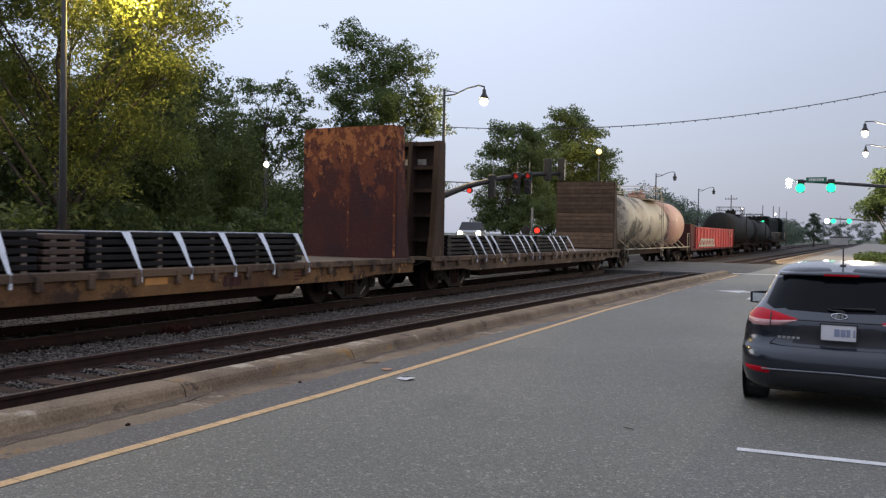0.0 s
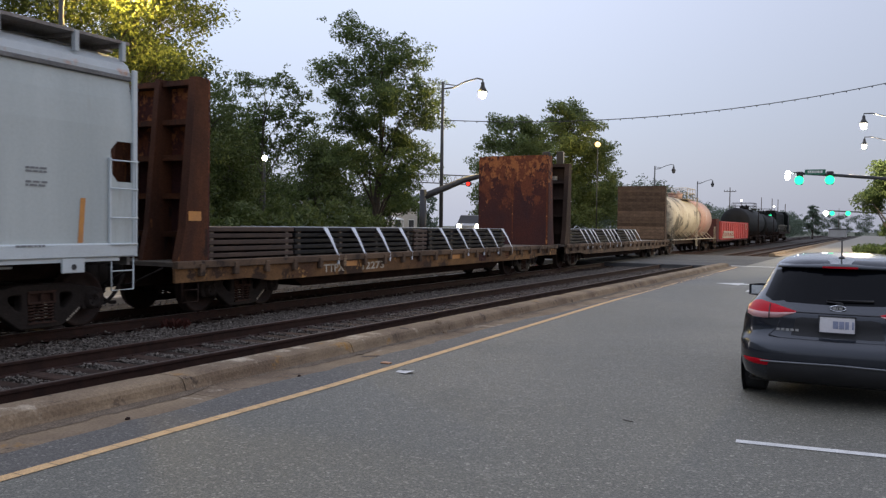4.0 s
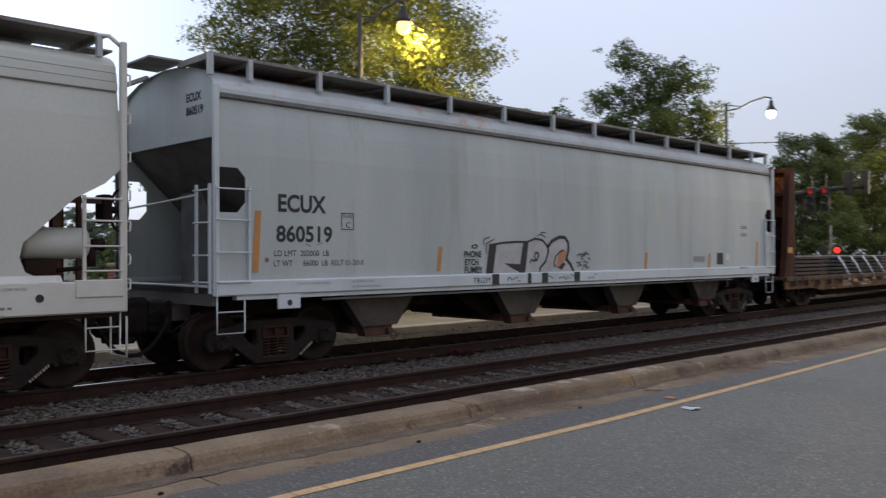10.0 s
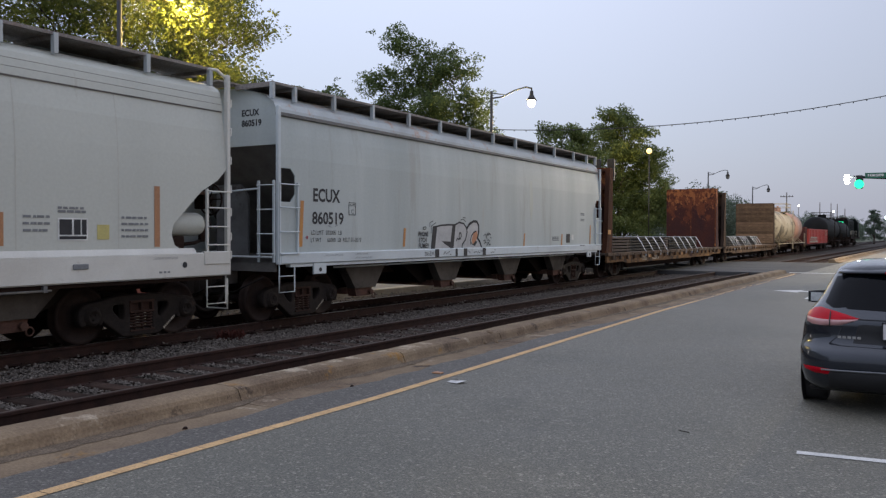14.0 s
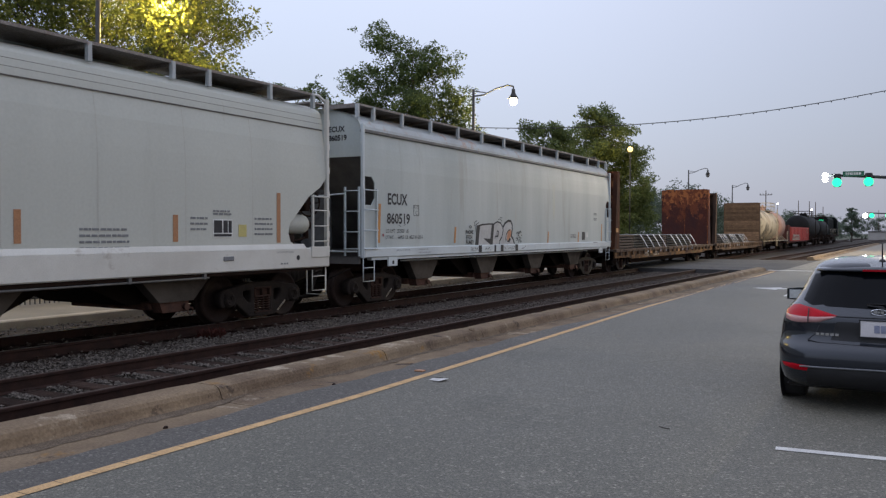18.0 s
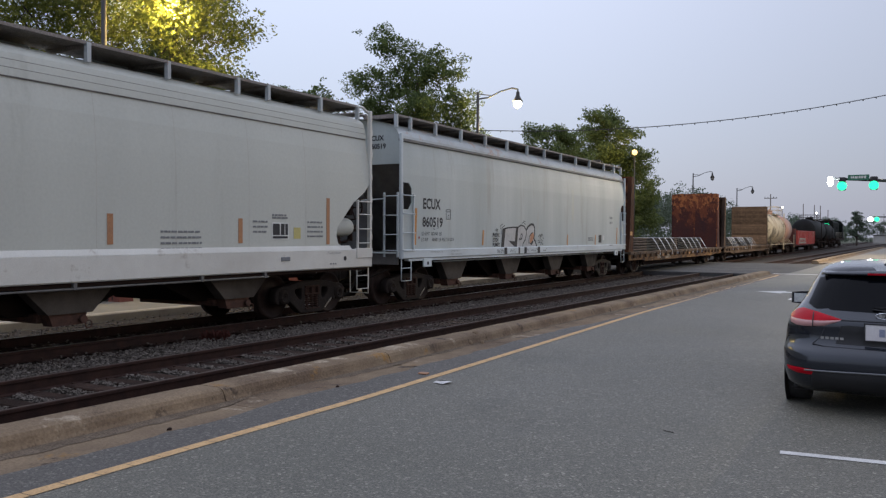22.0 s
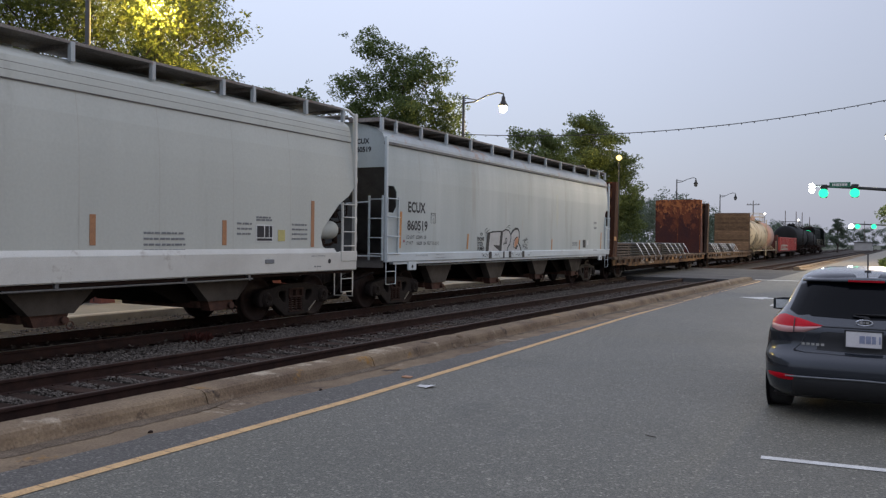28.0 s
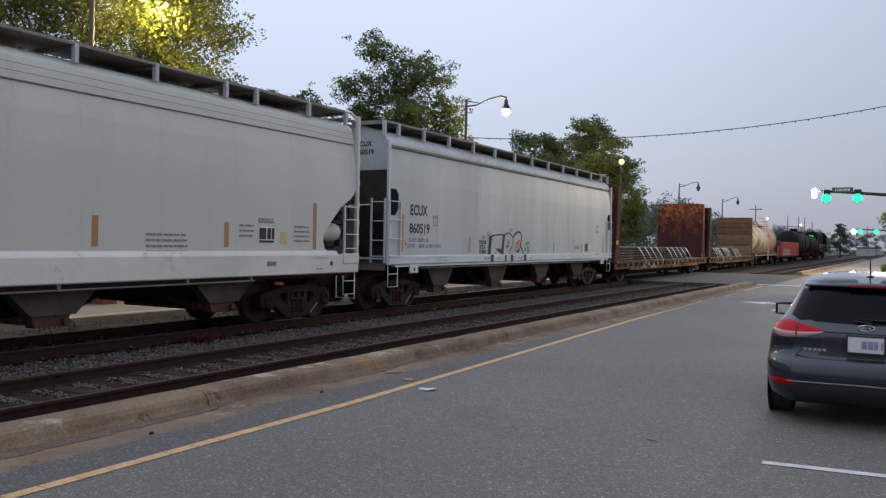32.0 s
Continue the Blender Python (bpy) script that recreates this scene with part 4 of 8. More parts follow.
def running_board(car, L, posts, z, x0, x1, zlow):
    for s in (-1, 1):
        m = Mesh()
        sec = [(s * x0, z - 0.005), (s * x0, z + 0.04), (s * (x0 + 0.02), z + 0.04), (s * (x0 + 0.02), z + 0.035), (s * (x1 - 0.02), z + 0.035), (s * (x1 - 0.02), z + 0.04),
               (s * x1, z + 0.04), (s * x1, z - 0.008), (s * (x1 - 0.02), z - 0.008), (s * (x1 - 0.02), z), (s * (x0 + 0.02), z), (s * (x0 + 0.02), z - 0.005)]
        m.prism(sec, "y", -L + (0.4 if s < 0 else 0), L - (0.4 if s < 0 else 0))
        rb = part("running_board", m, WALKWAY, car, "worn galvanised roof walkway plate")
        for y in posts:
            pm = Mesh()
            pm.box(s * (x1 - 0.05), s * (x1 + 0.03), y - 0.035, y + 0.035, zlow, z + 0.02)
            part("post", pm, GREYROOF, rb, "pale grey bracket")
            pm = Mesh()
            pm.box(s * (x0 + 0.03), s * (x1 - 0.05), y - 0.03, y + 0.03, z - 0.06, z - 0.002)
            part("cross_bearer", pm, WALKWAY, rb)
    for e in (-1, 1):
        m = Mesh()
        m.box(-0.38, x0 + 0.06, e * (L - 0.12), e * (L + 0.46), z + 0.041, z + 0.07)
        part("end_platform", m, WALKWAY, car)
    for y in np.arange(-L + 1.6, L - 1, 3.4):
        hm = Mesh()
        hm.box(-0.5, 0.5, y - 1.2, y + 1.2, zlow + 0.22, zlow + 0.31, 0.04)
        part("hatch_cover", hm, GREYROOF, car)


GREY_LEAN = ((1.0, 1.60), (3.2, 1.60), (3.6, 1.578), (4.05, 1.515))       # (height, half width) up the curved sides
CREAM_LEAN = ((1.0, 1.60), (2.7, 1.60), (3.1, 1.585), (3.5, 1.55), (3.87, 1.49))


def half_width(lean, z):
    return float(np.interp(z, [p[0] for p in lean], [p[1] for p in lean]))


def curved_sheet(poly, s, lean, material, thick=0.025):
    """A side sheet cut to a polygon of (along, height) that leans in towards the roof."""
    b = bmesh.new()
    b.faces.new([b.verts.new((0, y, z)) for y, z in poly])
    top = max(z for y, z in poly)
    z = 2.6
    while z < top - 0.02:
        bmesh.ops.bisect_plane(b, geom=b.verts[:] + b.edges[:] + b.faces[:], plane_co=(0, 0, z), plane_no=(0, 0, 1))
        z += 0.15
    bmesh.ops.triangulate(b, faces=[f for f in b.faces if len(f.verts) > 4])
    for v in b.verts:
        v.co.x = s * half_width(lean, v.co.z)
    bmesh.ops.recalc_face_normals(b, faces=b.faces)
    if sum(f.normal.x * f.calc_area() for f in b.faces) * s < 0:
        bmesh.ops.reverse_faces(b, faces=b.faces)
    bmesh.ops.solidify(b, geom=b.faces[:], thickness=thick)
    me = bpy.data.meshes.new("side_sheet")
    b.to_mesh(me)
    b.free()
    me.materials.append(material)
    return me


def grey_hopper():
    L = 8.91
    car = thing("covered_hopper", (TX, GC, ZR), "pale grey covered hopper wagon with black stencils and a graffiti tag", "hopper wagon")
    CARS.append((car, GC))
    # side sheets with the eight-sided end openings
    for s in (-1, 1):
        poly = [(-8.84, 1.38), (8.84, 1.38), (8.84, 2.35), (8.54, 2.35), (8.41, 2.50), (8.41, 2.85), (8.54, 2.99), (8.84, 2.99), (8.84, 4.05),
                (-8.84, 4.05), (-8.84, 2.99), (-8.54, 2.99), (-8.41, 2.85), (-8.41, 2.50), (-8.54, 2.35), (-8.84, 2.35)]
        body = part("side_sheet", curved_sheet(poly, s, GREY_LEAN, GREYHOP), GREYHOP, car)
        for e in (-1, 1):
            m = Mesh()
            m.box(s * 1.56, s * 1.63, e * 8.84, e * 8.93, 1.16, 4.16, 0.012)
            part("corner_post", m, GREYSILL, car)
    stain = surface("ochre_stain", (0.42, 0.44, 0.37), (0.44, 0.49, 0.47), 1.4, 0.6, grain=0.06, streak=0.2)
    part("ochre_stain", Mesh().prism([(2.55, 3.35), (2.75, 3.38), (2.82, 2.6), (2.70, 2.1), (2.58, 2.5)], "x", 1.6005, 1.6015), stain, car, "faint ochre stain on the side")
    m = Mesh()
    ring0 = [(x, -8.87, z) for x, z in ROOF]
    m.loft([[(x, y, z) for x, z in ROOF] for y in (-8.87, -2.9, 2.9, 8.87)], smooth=False, closed=False)
    part("roof", m, GREYROOF, car, "pale grey roof streaked with rust")
    for s in (-1, 1):
        m = Mesh()
        m.box(s * 1.50, s * 1.575, -8.87, 8.87, 3.975, 4.05, 0.012)
        # Dark grey of this channel paints in the eave's shadow line.
        part("eave_rail", m, GRATE, car, "eave channel coloured dark for the shadow line below the roof")
    # ends: upper sheet, slope sheet, lower bulkhead
    for e in (-1, 1):
        m = Mesh()
        poly = [(1.57, 3.44), (1.54, 3.7)] + [(x * 0.985, z) for x, z in ROOF] + [(-1.54, 3.7), (-1.57, 3.44)]
        m.prism(poly, "y", e * 8.77, e * 8.81)
        part("end_sheet", m, GREYHOP, car)
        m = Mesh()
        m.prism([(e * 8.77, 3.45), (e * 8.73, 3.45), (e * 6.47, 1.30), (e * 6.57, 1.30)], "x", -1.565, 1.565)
        part("slope_sheet", m, SLOPE, car, "slope sheet in a darker grey than the sides")
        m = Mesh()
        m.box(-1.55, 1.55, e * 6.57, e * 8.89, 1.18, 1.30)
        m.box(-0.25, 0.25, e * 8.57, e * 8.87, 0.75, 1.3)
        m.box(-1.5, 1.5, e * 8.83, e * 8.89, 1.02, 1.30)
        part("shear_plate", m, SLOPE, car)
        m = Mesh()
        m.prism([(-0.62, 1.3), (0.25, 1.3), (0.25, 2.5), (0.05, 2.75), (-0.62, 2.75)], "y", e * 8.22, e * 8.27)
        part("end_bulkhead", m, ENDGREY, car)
        coupler(car, e * 8.91, e)
    # end ladder and handrails towards the rear
    ladder(car, "y", 1.16, 1.54, 1.2, 2.75, (1.36, 1.74, 2.2, 2.66), -8.95, GREYSILL)
    ladder(car, "y", -1.54, -1.16, 1.2, 4.05, [1.4 + 0.42 * k for k in range(7)], -8.95, ENDGREY)
    m = Mesh()
    m.tube([(1.16, -8.97, 2.6), (0.2, -8.97, 2.55), (-1.16, -8.97, 2.5)], 0.018, 5)
    m.tube([(1.5, -8.97, 1.3), (-1.5, -8.97, 1.3)], 0.02, 5)
    part("handrail", m, GREYSILL, car)
    ladder(car, "x", -8.89, -8.37, 1.16, 2.72, (1.36, 1.78, 2.24, 2.68), 1.63, GREYSILL)
    ladder(car, "x", 8.37, 8.89, 1.16, 2.72, (1.36, 1.78, 2.24, 2.68), 1.63, GREYSILL)
    step(car, -8.87, -8.43, 0.63, 1.16, 1.60, GREYSILL)
    step(car, 8.43, 8.87, 0.63, 1.16, 1.60, GREYSILL)
    # side sill, jacking plates, centre sill
    for s in (-1, 1):
        m = Mesh()
        m.box(s * 1.56, s * 1.66, -8.89, 8.89, 1.16, 1.38, 0.02)
        m.box(s * 1.50, s * 1.62, -8.57, 8.57, 1.10, 1.16)
        sill = part("side_sill", m, GREYSILL, car, "pale blue-grey side sill")
        for y in (-7.69, 7.69):
            m = Mesh()
            m.box(s * 1.60, s * 1.645, y - 0.20, y + 0.20, 0.94, 1.16, 0.01)
            part("jacking_plate", m, GREYSILL, sill)
            # No cut here: a black disc paints the dark inside of the hole.
            m = Mesh()
            m.cyl((s * 1.646, y, 1.03), (s * 1.650, y, 1.03), 0.045, 12)
            part("hole", m, INK, sill)
    m = Mesh()
    m.box(-0.34, 0.34, -8.57, 8.57, 0.78, 1.12)
    part("centre_sill", m, DARKIRON, car)
    m = Mesh()
    m.tube([(1.35, -6.87, 1.04), (1.35, 6.87, 1.04)], 0.02, 5)
    part("train_pipe", m, GREYSILL, car)
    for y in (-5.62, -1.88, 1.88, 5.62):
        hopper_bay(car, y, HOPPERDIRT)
    truck(car, -7.57)
    truck(car, 7.57)
    running_board(car, 8.91, [-8.89, -8.25, -7., -5.6, -4.1, -2.62, -1.1, 0.35, 1.85, 3.35, 4.85, 6.57, 7.87, 8.77], 4.585, 0.50, 1.46, 4.30)
    # stencils
    X = 1.604
    def w(name, text, size, y, z, width=None, mat=INK, bold=0.0):
        letters(name, text, size, mat, car, (X, y - TC, z + 0.07), width=width, bold=bold)
    w("reporting_mark", "ECUX", 0.36, 4.90, 2.325, 0.88, bold=0.011)
    w("wagon_number", "860519", 0.335, 4.88, 1.875, 1.03, bold=0.009)
    w("load_limit", "LD LMT  202000  LB", 0.125, 4.84, 1.655, 1.0)
    w("light_weight", "LT WT      66000  LB  RELT 01-2010", 0.125, 4.83, 1.505, 1.70)
    m = Mesh()
    for a, b, c, d in ((6.09, 6.34, 2.325, 2.337), (6.09, 6.34, 2.07, 2.082), (6.09, 6.102, 2.07, 2.337), (6.328, 6.34, 2.07, 2.337)):
        m.box(X, X + 0.003, a - TC, b - TC, c + 0.07, d + 0.07)
    part("plate_box", m, INK, car)
    w("plate_word", "PLATE", 0.07, 6.12, 2.255, 0.19)
    w("plate_letter", "C", 0.13, 6.175, 2.10, 0.085)
    m = Mesh()
    for y0, z0, k in ((5.40, 1.835, -1), (5.62, 1.815, 1)):
        m.prism([(y0 - TC, z0 + 0.07), (y0 + 0.10 - TC, z0 + 0.07 + 0.04 * k), (y0 + 0.10 - TC, z0 + 0.085 + 0.04 * k), (y0 - TC, z0 + 0.085)], "x", X, X + 0.003)
    part("chalk_mark", m, INKFADE, car)
    m = Mesh()
    m.cyl((X, 4.72 - TC, 1.67), (X + 0.004, 4.72 - TC, 1.67), 0.035, 14)
    part("dot", m, REDDOT, car, "faded red dot")
    for y, z0, z1, wd in ((4.55, 1.42, 2.32, 0.10), (8.26, 1.38, 1.81, 0.09), (14.95, 1.32, 1.70, 0.09), (17.94, 1.30, 1.68, 0.10), (20.64, 1.32, 2.0, 0.09)):
        m = Mesh()
        m.prism([(y - wd / 2 - 0.025 - TC, z0 + 0.07), (y + wd / 2 - 0.025 - TC, z0 + 0.07), (y + wd / 2 + 0.025 - TC, z1 + 0.07), (y - wd / 2 + 0.025 - TC, z1 + 0.07)], "x", X, X + 0.003)
        part("reflector_stripe", m, ORANGE, car, "orange reflector stripe")
    for y, z, wd, n, sd in ((19.69, 2.42, 0.35, 2, 4), (19.69, 2.22, 0.35, 2, 5), (17.14, 1.60, 0.55, 3, 6), (19.49, 1.30, 0.5, 1, 7)):
        xx = 1.664 if z < 1.34 else X
        part("small_stencil", bars(Mesh(), xx, y - TC, z + 0.07, wd, n, 0.03, 0.05, sd), INKFADE, car)
    letters("sill_stencil", "2 INCH HF COMP SHOES", 0.05, INKFADE, car, (1.664, 5.2 - TC, 1.29), width=0.62)
    letters("sill_stencil", "HAND BRAKE USES", 0.045, INKFADE, car, (1.664, 6.25 - TC, 1.30), width=0.45)
    letters("sill_stencil", "APPLIED ON B END TRUCK", 0.045, INKFADE, car, (1.664, 6.25 - TC, 1.22), width=0.62)
    m = Mesh()
    m.box(X, X + 0.003, 18.34 - TC, 18.67 - TC, 1.46, 1.76)
    part("decal", m, INK, car)
    m = Mesh()
    m.box(X, X + 0.003, 18.81 - TC, 19.01 - TC, 1.56, 1.74)
    part("decal", m, SIGNWHITE, car, "small white decal")
    part("end_mark", lettering("ECUX", 0.17, INK, bold=0.006), INK, car).matrix_basis = Matrix.Translation((0.60, -8.815, 4.02)) @ BACK
    part("end_number", lettering("860519", 0.17, INK, bold=0.006), INK, car).matrix_basis = Matrix.Translation((0.60, -8.815, 3.82)) @ BACK
    return car


def spray(car, strokes, x, r, material, name="graffiti_stroke", label=""):
    """Flat painted strokes on the side: polylines of (along, height)."""
    for st in strokes:
        m = Mesh()
        for (a, b), (c, d) in zip(st, st[1:]):
            u = Vector((c - a, d - b))
            k = max(u.length, 1e-6)
            n = Vector((-u.y, u.x)) / k * r
            e = u / k * r * 0.6
            m.add([(x, a - e.x + n.x, b - e.y + n.y), (x, a - e.x - n.x, b - e.y - n.y), (x, c + e.x - n.x, d + e.y - n.y), (x, c + e.x + n.x, d + e.y + n.y)], [(0, 1, 2, 3)])
        part(name, m, material, car, label)


def graffiti(car):
    o = TC
    def P(pts):
        return [(y - o, z + 0.07) for y, z in pts]
    X = 1.606
    silver = surface("silver_spray", (0.44, 0.45, 0.455), (0.33, 0.335, 0.34), 2.5, 0.5, grain=0.08)
    orange = surface("orange_spray", (0.48, 0.22, 0.11), (0.40, 0.17, 0.09), 5, 0.6)

    def patch(name, pts, k, material, label=""):
        m = Mesh()
        m.prism(P(pts), "x", X, X + k)
        part(name, m, material, car, label)

    patch("graffiti_fill", [(9.72, 1.85), (10.53, 1.89), (10.48, 1.31), (9.67, 1.31)], 0.001, silver, "silver letter fill")
    patch("graffiti_fill", [(10.69, 1.89), (10.9, 1.97), (11.15, 1.93), (11.3, 1.78), (11.24, 1.58), (11.06, 1.41), (11.04, 1.3), (10.59, 1.3)], 0.001, silver, "silver letter fill")
    patch("graffiti_fill", [(11.35, 1.81), (11.68, 2.01), (11.89, 1.99), (11.97, 1.78), (11.91, 1.56), (12.05, 1.46), (12.15, 1.3), (11.13, 1.3), (11.2, 1.52)], 0.0015, silver, "silver letter fill")
    patch("graffiti_stroke", [(9.55, 1.83), (9.76, 1.86), (9.65, 1.3), (9.46, 1.3)], 0.003, INK, "broad black letter side")
    patch("graffiti_stroke", [(10.53, 1.89), (10.70, 1.93), (10.59, 1.3), (10.40, 1.3)], 0.003, INK, "broad black letter side")
    patch("graffiti_stroke", [(9.98, 1.5), (10.44, 1.48), (10.44, 1.32), (10.2, 1.4)], 0.003, INK, "black wedge inside the letter")
    patch("graffiti_blob", [(11.68, 1.74), (11.88, 1.76), (11.94, 1.62), (11.8, 1.46), (11.65, 1.41), (11.58, 1.49)], 0.003, orange, "orange spray blob")
    patch("graffiti_stroke", [(11.5, 1.49), (11.59, 1.40), (11.76, 1.35), (11.89, 1.47), (11.8, 1.5), (11.65, 1.40)], 0.004, INK)
    Y = X + 0.005
    thick = [[(9.55, 1.84), (9.93, 1.89), (10.33, 1.91), (10.65, 1.91)], [(10.65, 1.91), (10.9, 1.98), (11.13, 1.95), (11.28, 1.84), (11.32, 1.73), (11.22, 1.52), (11.06, 1.41), (11.04, 1.3)]]
    spray(car, [P(s) for s in thick], Y, 0.022, INK, label="black outline stroke")
    spray(car, [P([(11.3, 1.82), (11.44, 1.94), (11.68, 2.02), (11.87, 2.01), (11.97, 1.91), (11.98, 1.75), (11.91, 1.56), (12.04, 1.47), (12.16, 1.3)])], Y, 0.034, INK, label="black outline stroke")
    mid = [[(10.88, 1.63), (10.91, 1.71), (10.99, 1.69), (11.0, 1.63), (10.95, 1.55), (10.89, 1.58), (10.88, 1.63)], [(10.74, 1.5), (10.78, 1.56), (10.86, 1.54), (10.97, 1.56)], [(11.51, 1.41), (11.5, 1.5), (11.56, 1.63), (11.69, 1.72), (11.81, 1.75)]]
    spray(car, [P(s) for s in mid], Y, 0.018, INK)
    thin = [[(9.40, 1.85), (9.40, 1.95), (9.56, 2.0)], [(9.47, 1.69), (9.47, 1.87), (9.70, 1.96)], [(10.97, 2.04), (11.08, 2.07), (11.23, 2.01)], [(11.08, 2.11), (11.23, 2.10)],
            [(9.08, 1.82), (9.11, 1.84), (9.19, 1.85), (9.23, 1.82), (9.2, 1.79), (9.11, 1.79), (9.08, 1.82)]]
    spray(car, [P(s) for s in thin], Y, 0.010, INK)
    for k, (text, y, z) in enumerate((("PHONE", 8.87, 1.62), ("ETCH", 8.89, 1.475), ("FUME!!", 8.88, 1.335))):
        letters("tag", text, 0.16, INK, car, (Y, y - o, z + 0.07), width=0.46 if k != 1 else 0.36, bold=0.004)
    letters("tag", "TRIZM", 0.15, INK, car, (1.664, 9.05 - o, 1.21), width=0.46)
    for z, y, wd, sd in ((1.62, 12.28, 0.4, 3), (1.49, 12.25, 0.45, 4), (1.36, 12.28, 0.42, 5)):
        strokes = []
        rnd = random.Random(sd)
        p = y
        while p < y + wd:
            strokes.append([(p, z + rnd.uniform(-0.02, 0.1)), (p + 0.05, z + rnd.uniform(-0.02, 0.1)), (p + 0.07, z + rnd.uniform(-0.02, 0.1))])
            p += 0.085
        spray(car, [P(s) for s in strokes], Y, 0.011, INK)
    for y, wd in ((9.67, 0.2), (10.66, 0.11), (11.14, 0.19), (12.21, 0.19)):
        m = Mesh()
        m.box(1.662, 1.665, y - o - wd / 2, y - o + wd / 2, 1.17, 1.37)
        part("graffiti_stroke", m, INK, car)
    for y, wd, sd in ((10.0, 0.4, 1), (11.1, 0.25, 2), (11.6, 0.6, 3), (12.6, 0.3, 4)):
        strokes = []
        rnd = random.Random(sd)
        p = y
        while p < y + wd:
            strokes.append([(p, 1.15 + rnd.uniform(0, 0.1)), (p + 0.05, 1.15 + rnd.uniform(0, 0.1))])
            p += 0.08
        spray(car, [P(s) for s in strokes], 1.664, 0.010, INK)


def cream_hopper():
    c0 = -6.15
    car = thing("covered_hopper", (TX, c0, ZR), "cream-white covered hopper wagon with deep white sill and cut-away end", "hopper wagon")
    CARS.append((car, c0))
    for s in (-1, 1):
        poly = [(-7.45, 1.47), (7.60, 1.47), (7.44, 1.55), (7.38, 1.72), (7.42, 1.90), (7.60, 2.06), (8.02, 2.45), (8.40, 2.66), (8.60, 2.85), (8.60, 3.87), (-8.60, 3.87), (-8.60, 2.85), (-8.02, 2.45), (-7.4, 1.9)]
        body = part("side_sheet", curved_sheet(poly, s, CREAM_LEAN, CREAMHOP), CREAMHOP, car)
        for y in (-6.6, -5.05, -3.4, -1.8, -0.2, 1.4, 2.95, 4.7, 6.35):
            m = Mesh()
            zs = [1.52, 2.7, 3.0, 3.25, 3.5, 3.7, 3.85]
            m.loft([[(s * (half_width(CREAM_LEAN, z) + 0.0025), y - 0.007, z), (s * (half_width(CREAM_LEAN, z) + 0.0025), y + 0.007, z)] for z in zs], smooth=False, closed=False)
            part("weld_seam", m, SEAM, body)
    prof = [(1.46, 3.872), (1.512, 3.872), (1.502, 3.982), (1.478, 3.985), (1.492, 3.992), (1.476, 4.10), (1.452, 4.103), (1.466, 4.11), (1.445, 4.20), (1.40, 4.255), (1.30, 4.32), (1.10, 4.39), (0.0, 4.47)]
    prof = prof + [(-x, z) for x, z in prof[-2::-1]]
    m = Mesh()
    m.loft([[(x, y, z) for x, z in prof] for y in (-8.6, 8.6)], smooth=False, closed=False)
    roof = part("roof", m, CREAMHOP, car, "lapped cream roof sheets")
    for s in (-1, 1):
        # Dark strips draw the shadow lines cast under the lapped sheets.
        for x, z in ((1.497, 3.852), (1.486, 3.972), (1.462, 4.090)):
            part("lap_joint", Mesh().box(s * (x - 0.01), s * (x + 0.014), -8.58, 8.58, z, z + 0.016), SLOPE, roof, "lap joint with its shadow line as a dark strip")
    for e in (-1, 1):
        m = Mesh()
        m.prism([(1.57, 2.85), (1.56, 3.1), (1.52, 3.5), (1.44, 3.95), (1.38, 4.22), (1.10, 4.39), (0, 4.46), (-1.10, 4.39), (-1.38, 4.22), (-1.44, 3.95), (-1.52, 3.5), (-1.56, 3.1), (-1.57, 2.85)], "y", e * 8.52, e * 8.56)
        part("end_sheet", m, CREAMHOP, car)
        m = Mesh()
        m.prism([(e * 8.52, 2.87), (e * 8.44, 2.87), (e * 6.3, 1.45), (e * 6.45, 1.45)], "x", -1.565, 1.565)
        part("slope_sheet", m, SLOPE, car, "slope sheet in a darker grey than the sides")
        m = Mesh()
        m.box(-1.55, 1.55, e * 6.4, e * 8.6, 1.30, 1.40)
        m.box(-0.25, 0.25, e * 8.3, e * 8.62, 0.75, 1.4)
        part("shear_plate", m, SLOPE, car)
        for a, b, c, d, f, h in ((1.1, 1.2, 7.9, 8.0, 1.4, 2.5), (0.2, 0.34, 8.2, 8.35, 1.4, 2.85), (0.62, 0.68, 8.4, 8.46, 1.4, 2.85), (-0.9, -0.8, 8.3, 8.4, 1.4, 2.85), (1.16, 1.24, 7.85, 8.5, 2.42, 2.48), (0.3, 0.7, 8.1, 8.5, 1.95, 2.02)):
            part("end_brace", Mesh().box(a, b, e * c, e * d, f, h), OUTLET, car, "rust-brown end brace")
        coupler(car, e * 8.65, e)
    # air tank, valve and brake wheel on the end platform
    m = Mesh()
    m.turn([(0.0, 0.0), (0.12, 0.0), (0.18, 0.03), (0.20, 0.08), (0.20, 0.78), (0.18, 0.83), (0.12, 0.86), (0.0, 0.86)], 20, "y", (1.22, 7.46, 1.90))
    part("air_tank", m, CREAMHOP, car, "white air reservoir")
    m = Mesh()
    m.box(1.0, 1.35, 7.5, 7.9, 1.40, 1.70, 0.03)
    m.tube([(1.2, 7.85, 1.55), (1.25, 8.2, 1.58), (1.25, 8.36, 1.64)], 0.03, 6)
    m.cyl((1.25, 8.36, 1.88), (1.25, 8.52, 1.88), 0.08, 10)
    m.cyl((1.25, 8.36, 1.60), (1.25, 8.36, 1.90), 0.06, 10)
    part("brake_valve", m, DARKIRON, car)
    m = Mesh()
    m.tube([(0.95 + 0.28 * math.cos(a), 8.86, 2.36 + 0.28 * math.sin(a)) for a in np.linspace(0, 6.2832, 25)], 0.018, 6)
    for k in range(5):
        a = k * 1.2566
